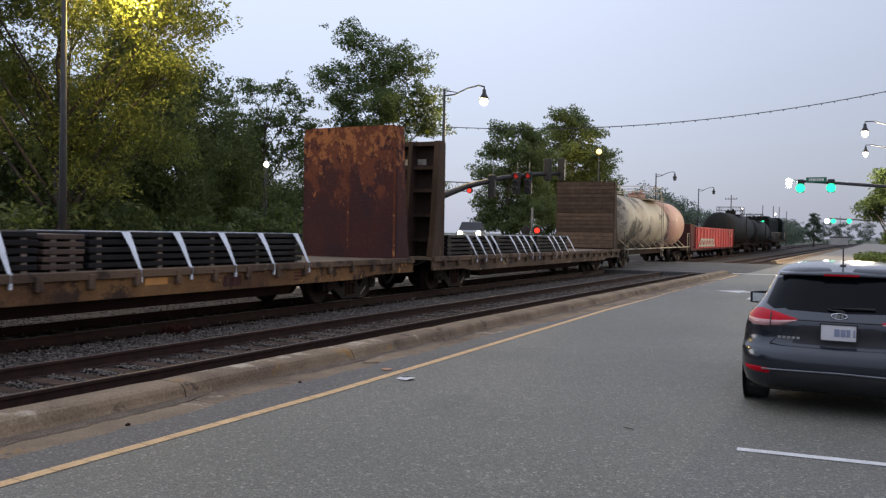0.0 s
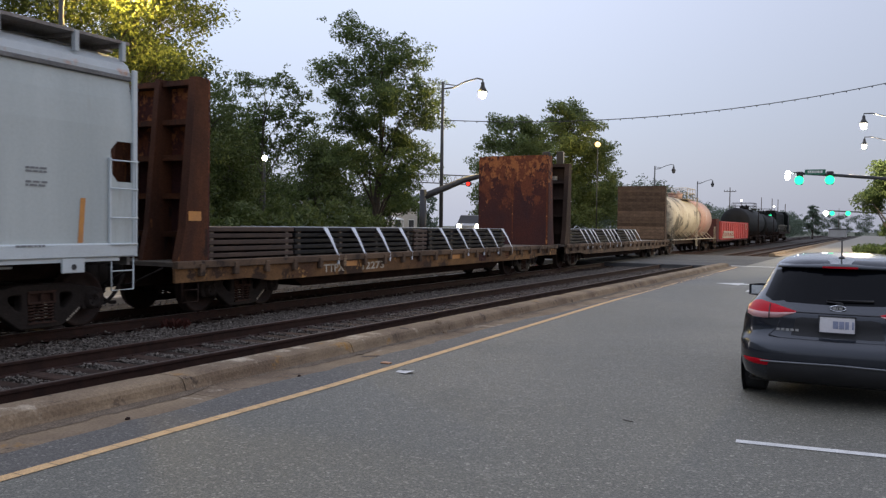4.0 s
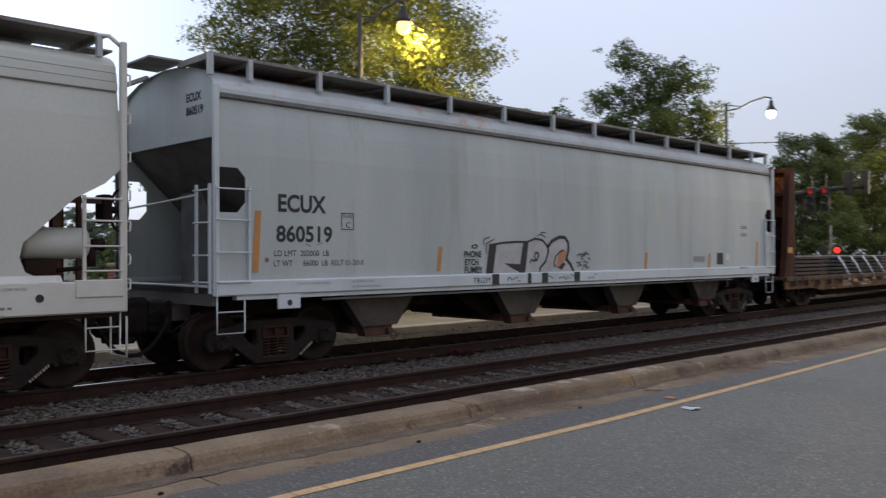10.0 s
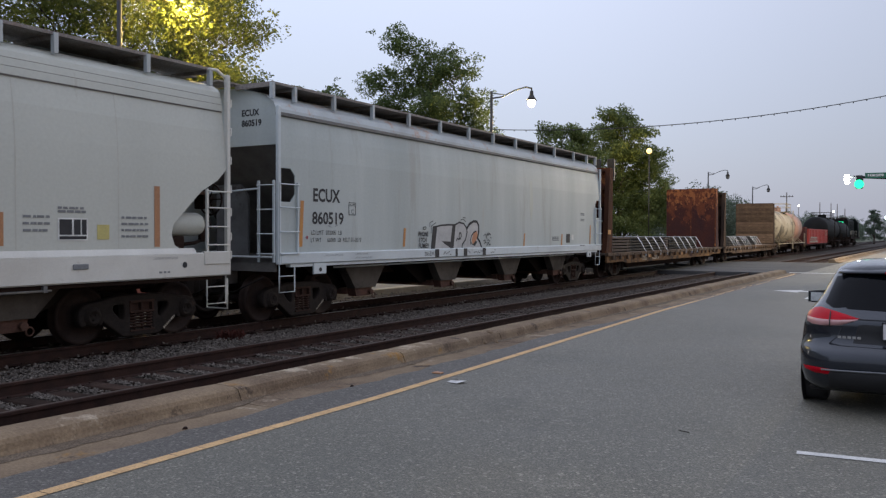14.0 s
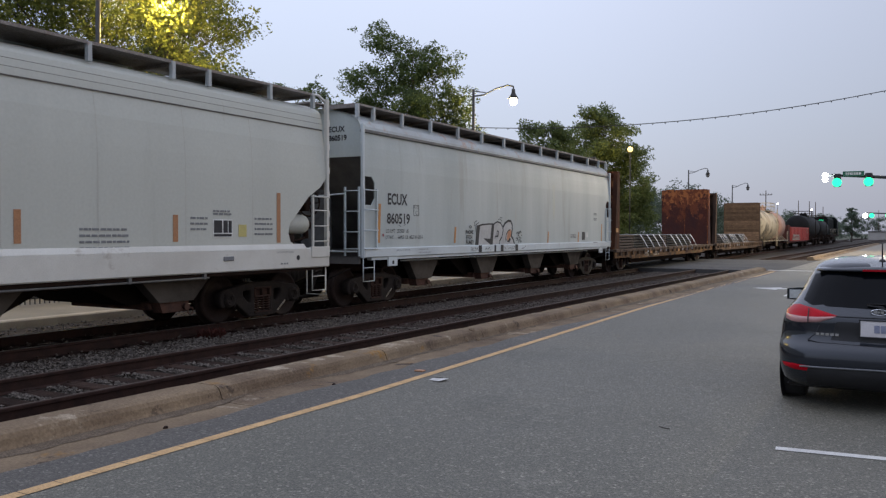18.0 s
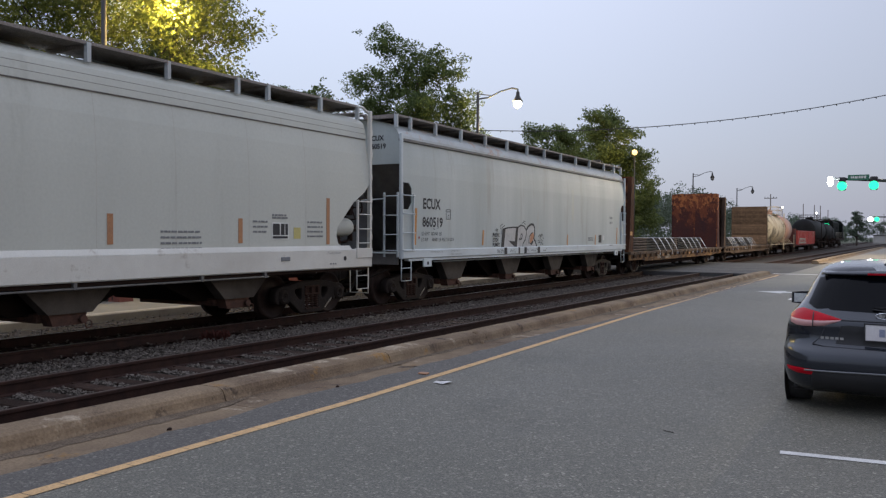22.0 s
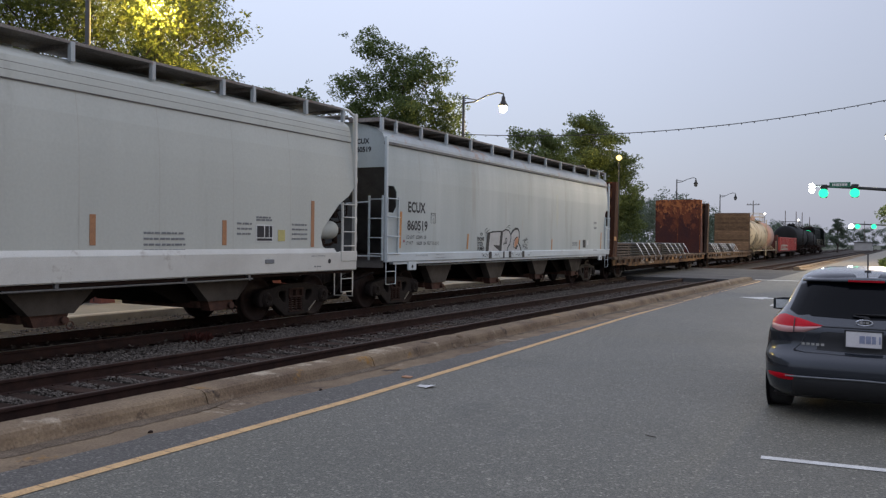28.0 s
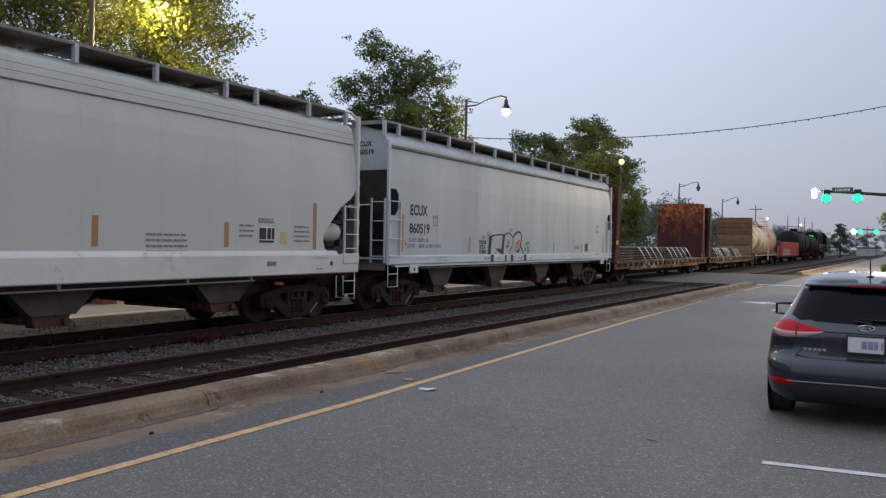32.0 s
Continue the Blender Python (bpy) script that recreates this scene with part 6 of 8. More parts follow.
bundle(52.9, 56.7, 1.02, 1.64, 5, BLACKBOARD, "pile of black boards under white straps", [54.1, 54.7, 55.5, 56.4], half=1.2)

tank_wagon(64.2, 81.6, 1.46, 2.42, TANKCREAM, "peeling cream and pink tank wagon with a railed top platform",
           bands=((4.4, 2.6, TANKPINK, "painted_band"), (1.6, 0.05, TANKCREAM, "strap_band")), end_mat=TANKPINK)
gondola(82.3, 102.0)
tank_wagon(102.8, 120.2, 1.5, 2.5, BLACKTANK, "black tank wagon ahead of the red gondola", frame_mat=DARKIRON)
tank_wagon(121.0, 137.2, 1.42, 2.35, BLACKTANK, "black tank wagon behind the locomotive", frame_mat=DARKIRON)
locomotive(138.0, 157.5)

# ---- trees ----
def leaf_mesh(name, centres, radii, count, size, seed, material, flat=0.8):
    """Small bent leaves strewn round clump centres."""
    r = np.random.RandomState(seed)
    centres, radii = np.array(centres), np.array(radii)
    w = radii ** 2
    k = r.choice(len(centres), count, p=w / w.sum())
    d = r.normal(0, 1, (count, 3))
    d /= np.linalg.norm(d, axis=1)[:, None]
    rad = r.uniform(0, 1, count) ** 0.45
    c = centres[k] + d * (radii[k] * rad)[:, None] * np.array([1, 1, flat])
    n = r.normal(0, 1, (count, 3)) + np.array([0, 0, 0.7])
    n /= np.linalg.norm(n, axis=1)[:, None]
    u = np.cross(n, r.normal(0, 1, (count, 3)))
    u /= np.linalg.norm(u, axis=1)[:, None]
    v = np.cross(n, u)
    s = size * r.uniform(0.6, 1.4, count)[:, None]
    q = np.stack([c - u * s, c - v * s * 0.45 + n * s * 0.12, c + u * s, c + v * s * 0.45 + n * s * 0.12], 1).reshape(-1, 3)
    f = np.arange(count * 4).reshape(-1, 4)
    me = bpy.data.meshes.new(name)
    me.from_pydata(q.tolist(), [], f.tolist())
    me.materials.append(material)
    return me


def crown_lobes(height, base, spread, n, seed):
    """Foliage masses (across, height, radius) that fill an egg-shaped crown."""
    rnd = random.Random(seed)
    out = []
    for k in range(n):
        u = (k + rnd.uniform(0, 1)) / n
        reach = spread * (0.35 + 0.65 * math.sin(math.pi * min(1, 0.22 + 0.78 * u)) ** 0.8)
        r = spread * rnd.uniform(0.26, 0.40)
        out.append((rnd.uniform(-1, 1) * max(0.1, reach - r), base + (height - base - r * 0.5) * u, r))
    return out


def tree(x, y, label, material, leaves, size, lobes, seed, trunk=0.24, depth=1.0, clump=0.44, density=20):
    """A tapered trunk with a limb to each foliage mass, branches in the mass and a spray of leaves on each twig. The
    crown's broad side is turned to the camera at the origin.
    """
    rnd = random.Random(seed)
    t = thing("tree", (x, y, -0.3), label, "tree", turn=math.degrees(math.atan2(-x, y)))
    lobes = [(a, z + 0.3, r * 1.15) for a, z, r in lobes]
    top = max(z for a, z, r in lobes)
    lean = sum(a * r for a, z, r in lobes) / sum(r for a, z, r in lobes)
    base = max(1.2, min(z - r for a, z, r in lobes) * 0.8)
    m = Mesh()
    spine = [Vector((lean * 0.3, 0, 0))]
    for k in range(1, 11):
        spine.append(Vector((lean * (0.3 + 0.07 * k) + rnd.uniform(-0.12, 0.12), rnd.uniform(-0.12, 0.12), top * 0.095 * k)))
    m.tube(spine, [trunk * (1.3 if k == 0 else max(0.10, 1 - 0.095 * k)) for k in range(11)], 9)

    def on_spine(z):
        k = max(0.0, min(9.999, z / (top * 0.095)))
        i = int(k)
        return spine[min(i, 9)].lerp(spine[min(i + 1, 10)], k - i)

    centres, radii = [], []
    for a, z, r in lobes:
        c = Vector((a, rnd.uniform(-1, 1) * depth * 1.6, z))
        side = math.hypot(c.x - on_spine(z).x, c.y)
        root = on_spine(max(base, z - 0.9 * side - r))
        r0 = trunk * max(0.14, 0.42 - 0.025 * z)
        mid = root.lerp(c, 0.55) + Vector((rnd.uniform(-0.2, 0.2), rnd.uniform(-0.2, 0.2), 0.12 * side))
        m.tube([root, mid, c], [r0, r0 * 0.6, r0 * 0.28], 6)
        for j in range(max(6, int(density * r * r * 0.36) + 4)):
            d = Vector((rnd.gauss(0, 1), rnd.gauss(0, 1) * 1.15, rnd.gauss(0.1, 0.8))).normalized()
            b0 = mid.lerp(c, rnd.uniform(0.4, 1.0))
            tip = c + Vector((d.x, d.y, d.z * 0.85)) * r * rnd.uniform(0.3, 1.12) ** 0.8
            bend = b0.lerp(tip, 0.55) + Vector((0, 0, 0.10 * r))
            m.tube([b0, bend, tip], [r0 * 0.20, r0 * 0.12, r0 * 0.04], 4)
            for q in range(3):
                p = bend.lerp(tip, rnd.uniform(0.1, 1.05)) + Vector((rnd.gauss(0, 0.2), rnd.gauss(0, 0.2), rnd.gauss(-0.02, 0.16))) * r
                centres.append(p)
                radii.append(clump * rnd.uniform(0.45, 1.45) * (0.6 + 0.4 * r))
    part("trunk", m, BARK, t)
    part("crown", leaf_mesh("crown", centres, radii, int(leaves * 0.62), size * 1.08, seed, material, 0.62), material, t, "crown of small green leaves")
    return t


# Listed foliage masses are placed to fit crown outlines in the camera's view.
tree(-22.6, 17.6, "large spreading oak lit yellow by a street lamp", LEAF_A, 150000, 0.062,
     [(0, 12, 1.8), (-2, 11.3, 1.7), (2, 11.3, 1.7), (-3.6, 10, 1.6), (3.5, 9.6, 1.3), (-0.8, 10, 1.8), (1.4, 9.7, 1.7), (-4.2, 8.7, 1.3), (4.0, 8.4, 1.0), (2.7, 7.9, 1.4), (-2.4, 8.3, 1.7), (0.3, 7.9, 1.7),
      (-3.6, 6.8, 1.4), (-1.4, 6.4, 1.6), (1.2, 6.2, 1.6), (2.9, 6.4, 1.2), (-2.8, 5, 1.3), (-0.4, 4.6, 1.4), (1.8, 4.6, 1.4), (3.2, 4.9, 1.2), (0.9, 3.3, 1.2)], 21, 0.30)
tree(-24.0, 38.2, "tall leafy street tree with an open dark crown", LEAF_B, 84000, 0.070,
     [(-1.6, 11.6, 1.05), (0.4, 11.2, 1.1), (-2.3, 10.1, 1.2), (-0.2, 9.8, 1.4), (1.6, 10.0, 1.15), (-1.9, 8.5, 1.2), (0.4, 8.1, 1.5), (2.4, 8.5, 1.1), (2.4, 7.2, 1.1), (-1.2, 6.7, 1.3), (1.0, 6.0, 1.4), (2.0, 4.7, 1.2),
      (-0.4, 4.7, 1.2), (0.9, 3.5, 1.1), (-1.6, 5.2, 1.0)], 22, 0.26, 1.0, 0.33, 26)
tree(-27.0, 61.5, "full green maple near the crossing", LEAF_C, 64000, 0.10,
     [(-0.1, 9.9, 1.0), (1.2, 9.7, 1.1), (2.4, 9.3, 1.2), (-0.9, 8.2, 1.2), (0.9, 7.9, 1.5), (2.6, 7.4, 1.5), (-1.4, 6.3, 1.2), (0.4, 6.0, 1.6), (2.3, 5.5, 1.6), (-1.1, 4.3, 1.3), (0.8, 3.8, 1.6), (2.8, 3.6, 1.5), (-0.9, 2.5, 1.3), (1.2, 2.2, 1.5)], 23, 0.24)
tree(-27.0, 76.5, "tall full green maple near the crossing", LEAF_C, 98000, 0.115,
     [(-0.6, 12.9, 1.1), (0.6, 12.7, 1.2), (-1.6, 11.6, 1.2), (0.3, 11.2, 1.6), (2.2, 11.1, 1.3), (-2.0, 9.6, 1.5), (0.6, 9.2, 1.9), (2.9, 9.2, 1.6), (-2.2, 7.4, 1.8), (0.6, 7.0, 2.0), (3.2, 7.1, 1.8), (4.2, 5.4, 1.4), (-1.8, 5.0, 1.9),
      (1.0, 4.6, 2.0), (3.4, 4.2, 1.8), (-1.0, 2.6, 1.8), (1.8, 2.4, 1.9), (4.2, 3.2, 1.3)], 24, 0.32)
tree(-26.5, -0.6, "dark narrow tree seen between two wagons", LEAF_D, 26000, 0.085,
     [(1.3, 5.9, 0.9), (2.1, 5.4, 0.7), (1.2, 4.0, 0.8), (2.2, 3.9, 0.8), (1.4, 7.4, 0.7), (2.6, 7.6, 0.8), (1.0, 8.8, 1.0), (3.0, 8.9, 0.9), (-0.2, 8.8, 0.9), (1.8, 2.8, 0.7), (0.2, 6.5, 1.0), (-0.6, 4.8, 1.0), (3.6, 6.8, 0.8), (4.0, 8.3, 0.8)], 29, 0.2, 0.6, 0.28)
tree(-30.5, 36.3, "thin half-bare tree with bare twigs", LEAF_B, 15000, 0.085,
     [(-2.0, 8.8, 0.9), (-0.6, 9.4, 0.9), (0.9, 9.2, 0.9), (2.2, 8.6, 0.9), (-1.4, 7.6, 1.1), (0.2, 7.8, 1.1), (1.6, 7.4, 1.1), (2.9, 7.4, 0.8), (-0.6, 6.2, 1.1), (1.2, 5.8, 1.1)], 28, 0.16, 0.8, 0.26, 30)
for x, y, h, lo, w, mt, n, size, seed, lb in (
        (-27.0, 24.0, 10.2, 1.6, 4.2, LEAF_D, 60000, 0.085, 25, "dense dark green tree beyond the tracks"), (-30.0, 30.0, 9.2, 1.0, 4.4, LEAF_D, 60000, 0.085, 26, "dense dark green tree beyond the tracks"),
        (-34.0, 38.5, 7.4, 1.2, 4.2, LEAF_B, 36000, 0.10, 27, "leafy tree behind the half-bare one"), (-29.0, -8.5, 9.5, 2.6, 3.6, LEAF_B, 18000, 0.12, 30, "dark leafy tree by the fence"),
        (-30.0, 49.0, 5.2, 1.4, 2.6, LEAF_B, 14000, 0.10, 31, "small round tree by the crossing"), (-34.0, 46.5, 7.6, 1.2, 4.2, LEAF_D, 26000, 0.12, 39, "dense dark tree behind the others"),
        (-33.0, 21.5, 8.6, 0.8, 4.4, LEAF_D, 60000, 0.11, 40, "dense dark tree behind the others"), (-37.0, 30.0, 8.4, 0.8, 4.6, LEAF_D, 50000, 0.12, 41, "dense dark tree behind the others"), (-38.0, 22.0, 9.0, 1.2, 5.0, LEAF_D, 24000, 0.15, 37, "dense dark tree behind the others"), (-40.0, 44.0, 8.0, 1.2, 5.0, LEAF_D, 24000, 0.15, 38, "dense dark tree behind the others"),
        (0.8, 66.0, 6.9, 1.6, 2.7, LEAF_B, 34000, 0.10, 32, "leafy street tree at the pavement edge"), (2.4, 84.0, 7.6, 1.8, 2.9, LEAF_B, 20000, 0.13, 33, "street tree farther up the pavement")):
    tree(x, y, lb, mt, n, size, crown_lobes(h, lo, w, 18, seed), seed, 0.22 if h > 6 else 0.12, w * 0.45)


def hedge(name, x0, x1, y0, y1, z1, n, seed, material, label, size=0.10):
    r = np.random.RandomState(seed)
    k = int(40 + 2.2 * (x1 - x0) * (y1 - y0))
    c = np.stack([r.uniform(x0, x1, k), r.uniform(y0, y1, k), r.uniform(0.0, 1.0, k) * (z1 - 0.15) * r.uniform(0.55, 1.0, k)], 1)
    me = leaf_mesh(name, c, np.full(k, 0.3 + 0.1 * z1), n, size, seed, material)
    return solid(name, me, material, label, "hedge", kind="stuff")


hedge("hedge", -1.7, 1.2, 66, 74, 0.75, 6000, 41, LEAF_B, "low clipped dark hedge at the pavement edge")
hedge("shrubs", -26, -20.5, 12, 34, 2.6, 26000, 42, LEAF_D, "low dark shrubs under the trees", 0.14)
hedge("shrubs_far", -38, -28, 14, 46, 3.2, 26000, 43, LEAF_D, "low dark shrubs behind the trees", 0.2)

# distant wooded skyline
def far_woods(name, runs, n, seed, size, label):
    """A continuous mass of foliage along runs (x0, y0, x1, y1, height), its top rising and falling from tree to tree."""
    r = np.random.RandomState(seed)
    total = sum(math.hypot(x1 - x0, y1 - y0) * h for x0, y0, x1, y1, h in runs)
    c, rad = [], []
    for x0, y0, x1, y1, h in runs:
        d = math.hypot(x1 - x0, y1 - y0)
        k = max(4, int(d / 3.5))
        hs = h * r.uniform(0.55, 1.05, k + 1)
        for i in range(int(1700 * d * h / total) + 30):
            u = r.uniform(0, 1)
            top = float(np.interp(u * k, range(k + 1), hs)) * (0.85 + 0.3 * abs(math.sin(u * k * 3.1)))
            c.append((x0 + (x1 - x0) * u + r.normal(0, 1.3), y0 + (y1 - y0) * u + r.normal(0, 1.3), top * r.uniform(0, 1) ** 0.75))
            rad.append(0.10 * h * r.uniform(0.6, 1.3) + 0.3)
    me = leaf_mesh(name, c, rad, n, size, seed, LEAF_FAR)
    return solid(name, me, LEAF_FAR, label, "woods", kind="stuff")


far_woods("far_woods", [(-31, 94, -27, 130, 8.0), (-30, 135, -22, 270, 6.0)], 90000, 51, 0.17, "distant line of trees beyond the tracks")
far_woods("far_woods_ahead", [(-60, 330, 60, 340, 7.5), (7, 150, 11, 300, 6.5)], 90000, 52, 0.22, "distant trees at the end of the street, haze in their colour")
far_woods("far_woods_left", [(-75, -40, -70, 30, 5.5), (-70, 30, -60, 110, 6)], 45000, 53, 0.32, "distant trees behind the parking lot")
tree(-13.4, 199.5, "lone tree near the end of the street, haze in its colour", LEAF_FAR, 12000, 0.12, crown_lobes(7.4, 1.2, 2.0, 12, 34), 34, 0.2)


# ---- street lamps, poles, signals, wires ----
def street_lamp(x, y, h, arm, lit, label, group="street lamps", way=1, aim=0.0, bulb=None):
    """A thin pole with a curved arm and a hanging bell lamp; the arm points along aim degrees from +x."""
    t = thing("street_lamp", (x, y, -0.3), label, "street lamp", group, turn=aim)
    m = Mesh()
    m.tube([(0, 0, 0), (0, 0, h * 0.5), (0, 0, h)], [0.11, 0.09, 0.06], 9)
    m.cyl((0, 0, 0), (0, 0, 0.5), 0.18, 10, 0.13)
    part("pole", m, POLE, t)
    m = Mesh()
    m.tube([(0, 0, h - 0.35), (arm * 0.25, 0, h - 0.18), (arm * 0.55, 0, h + 0.25), (arm * 0.85, 0, h + 0.55), (arm, 0, h + 0.55), (arm, 0, h + 0.40)], 0.04, 6)
    m.tube([(0, 0, h - 0.1), (arm * 0.3, 0, h - 0.05)], 0.025, 5)
    part("arm", m, POLE, t)
    m = Mesh()
    m.turn([(0.02, h + 0.45), (0.09, h + 0.40), (0.10, h + 0.22), (0.16, h + 0.10), (0.27, h - 0.08), (0.25, h - 0.08), (0.14, h + 0.06)], 16, "z", (arm, 0, 0))
    part("shade", m, POLE, t, "dark bell shade")
    m = Mesh()
    m.turn([(0.0, h - 0.44), (0.13, h - 0.38), (0.20, h - 0.25), (0.20, h - 0.12), (0.13, h + 0.03), (0.0, h + 0.05)], 16, "z", (arm, 0, 0))
    part("globe", m, bulb or (LAMPWHITE if lit else GRATE), t, "glowing globe" if lit else "unlit globe")
    return t


street_lamp(-19.0, 36.1, 8.9, 3.2, True, "tall dark street lamp with curved arm, lit white", aim=78)
street_lamp(-19.0, 14.8, 8.9, 1.45, True, "dark street lamp with curved arm, lit yellow among the leaves", aim=80, bulb=LAMPGLOW)
street_lamp(-22.0, 91.5, 8.7, 6.6, False, "dark unlit street lamp with curved arm", aim=85)
street_lamp(-22.0, 115.3, 8.3, 7.5, False, "dark unlit street lamp with curved arm", aim=85)
street_lamp(2.0, 60.0, 8.9, 3.2, True, "dark street lamp reaching over the road, lit", aim=180)
street_lamp(2.0, 80.0, 9.4, 3.5, True, "dark street lamp reaching over the road, lit", aim=180)
for x, y, h in ((-22.5, 72.4, 9.3),):
    t = thing("lamp_post", (x, y, -0.3), "slim post with a round warm lamp by the maples", "street lamp")
    part("pole", Mesh().tube([(0, 0, 0), (0, 0, h - 0.3)], 0.05, 8), BLACKIRON, t)
    part("globe", Mesh().turn([(0, h - 0.25), (0.17, h - 0.17), (0.25, h), (0.17, h + 0.18), (0, h + 0.25)], 14), LAMPGLOW, t, "glowing warm globe")
t = thing("lamp_post", (-29.0, 35.0, -0.3), "distant post with a small white lamp behind the trees", "street lamp")
part("pole", Mesh().tube([(0, 0, 0), (0, 0, 5.2)], 0.06, 8), POLE, t)
part("globe", Mesh().turn([(0, 5.2), (0.1, 5.25), (0.15, 5.36), (0.1, 5.48), (0, 5.52)], 12), LAMPWHITE, t, "glowing white globe")
for nm, x, y, z, e in (("lamp_light", -18.7, 16.9, 8.15, 1450), ("lamp_light", -18.6, 38.9, 8.0, 1000), ("lamp_light", -25.3, 69.6, 8.6, 700), ("lamp_light", -23.8, 73.6, 9.3, 250), ("road_lamp_light", -1.2, 60.0, 7.95, 5600), ("road_lamp_light", -1.5, 80.0, 8.45, 3600)):
    li = new(nm, bpy.data.lights.new(nm, "POINT"))
    li.data.energy, li.data.color, li.data.shadow_soft_size = e, (1.0, 0.84, 0.58) if x > -5 else (1.0, 0.72, 0.25), 0.15
    li.location = (x, y, z)


def utility_pole(x, y, h, label, cross=True):
    t = thing("utility_pole", (x, y, -0.3), label, "utility pole", "utility poles")
    part("pole", Mesh().tube([(0, 0, 0), (0, 0, h)], [0.12, 0.075], 9), TIMBERPOLE, t)
    if cross:
        m = Mesh()
        m.box(-1.0, 1.0, -0.05, 0.05, h - 0.75, h - 0.64)
        part("crossarm", m, TIMBERPOLE, t)
        for x in (-0.9, -0.45, 0.45, 0.9):
            part("insulator", Mesh().cyl((x, 0, h - 0.62), (x, 0, h - 0.45), 0.05, 8), GRATE, t)
    return t


for x, y, h, c in ((-22.9, 148.3, 9.0, True), (-23.9, 198.6, 9.1, False), (-21.7, 198.8, 8.9, False), (-20.5, 199.0, 8.7, False), (-19.0, 199.1, 7.7, False), (-12.0, 290.0, 9.0, False)):
    utility_pole(x, y, h, "distant timber utility pole", c)
for x, y, h in ((-28.1, 198.0, 8.2), (-21.9, 205.0, 7.0)):
    t = thing("lamp_post", (x, y, -0.3), "far slim post with a small white lamp beyond the tracks", "street lamp")
    part("pole", Mesh().tube([(0, 0, 0), (0, 0, h)], 0.06, 6), TIMBERPOLE, t)
    part("globe", Mesh().turn([(0, h), (0.16, h + 0.08), (0.2, h + 0.2), (0.13, h + 0.36), (0, h + 0.4)], 10), LAMPWHITE, t, "glowing white globe")


m = Mesh()
a, b = Vector((-19.0, 36.1, 6.75)), Vector((6.0, 46.0, 10.1))
m.tube([a.lerp(b, u) - Vector((0, 0, 1.15 * 4 * u * (1 - u))) for u in np.linspace(0, 1, 40)], 0.02, 5)
wire = solid("overhead_cable", m, POLE, "sagging overhead cable strung with small beads", "cable")
bead = Mesh().cyl((0, 0, -0.04), (0, 0, 0.04), 0.026, 6).data("cable_bead", GRATE)
for u in np.linspace(0.02, 0.97, 46):
    ob = new("cable_bead", bead)
    ob.parent = wire
    ob.location = a.lerp(b, u) - Vector((0, 0, 1.15 * 4 * u * (1 - u) + 0.03))


def signal_head(mast, x, y, z, lit, face, name="signal_head"):
    """Three lamps in a box; face: -1 looks towards -y."""
    m = Mesh()
    m.box(x - 0.18, x + 0.18, y - 0.1, y + 0.1, z - 0.55, z + 0.55, 0.03)
    h = part(name, m, BLACKIRON, mast)
    for k, (nm, mt) in enumerate((("red_lens", REDDIM if lit == "red" else INK), ("amber_lens", INK), ("green_lens", GREENGLOW if lit == "green" else INK))):
        zz = z + 0.35 - 0.35 * k
        yy = y + face * 0.105
        part(nm, Mesh().cyl((x, yy, zz), (x, yy + face * 0.03, zz), 0.11, 14), mt, h)
        m = Mesh()
        m.tube([(x + 0.15 * math.cos(q), yy + face * 0.09, zz + 0.15 * math.sin(q)) for q in np.linspace(0.2, 2.94, 9)], 0.05, 4)
        part("visor", m, POLE, h)
    return h


mast = thing("traffic_signal_mast", (4.5, 46.0, -0.05), "dark mast arm with two green signals and a sign", "traffic signal")
part("pole", Mesh().tube([(0, 0, 0), (0, 0, 6.2)], [0.16, 0.12], 12), POLE, mast)
part("arm", Mesh().tube([(0, 0, 3.6), (-2.0, 0, 4.0), (-4.5, 0, 4.28), (-7.0, 0, 4.50), (-8.9, 0, 4.62)], [0.12, 0.11, 0.09, 0.075, 0.06], 10), POLE, mast)
for x in (-8.25, -6.85):
    m = Mesh()
    m.box(x - 0.17, x + 0.17, -0.22, -0.02, 4.0, 4.66, 0.04)
    h = part("signal_head", m, POLE, mast)
    part("green_lens", Mesh().cyl((x, -0.22, 4.22), (x, -0.26, 4.22), 0.22, 16), GREENGLOW, h, "lit green lens")
    part("red_lens", Mesh().cyl((x, -0.22, 4.54), (x, -0.24, 4.54), 0.09, 16), INK, h)
# Glowing box added for the glare of the arrow signal.
m = Mesh()
m.box(-8.92, -8.68, -0.2, 0.0, 4.25, 4.72, 0.06)
part("lit_beacon", m, WHITEGLOW, mast, "glowing white box in place of the arrow signal glare")
m = Mesh()
m.box(-8.0, -7.05, -0.16, -0.12, 4.50, 4.76)
s = part("street_sign", m, SIGNGREEN, mast, "green street name sign")
part("sign_bar", bars(Mesh(), 0, 0, 0, 0.7, 1, 0.12, 0.05, 3), SIGNWHITE, s).matrix_basis = Matrix.Translation((-7.87, -0.168, 4.70)) @ Matrix(((0, 1, 0, 0), (-1, 0, 0, 0), (0, 0, 1, 0), (0, 0, 0, 1)))

mast = thing("traffic_signal_mast", (2.5, 120.0, -0.05), "distant mast arm with green signals", "traffic signal")
part("pole", Mesh().tube([(0, 0, 0), (0, 0, 6.2)], 0.14, 10), POLE, mast)
part("arm", Mesh().tube([(0, 0, 3.9), (-9.0, 0, 4.3)], 0.08, 8), POLE, mast)
for x, mt in ((-8.25, GREENGLOW), (-6.4, GREENGLOW), (-9.0, WHITEGLOW)):
    part("signal_lens", Mesh().cyl((x, -0.2, 3.95), (x, -0.26, 3.95), 0.30, 14), mt, mast, "lit lens")

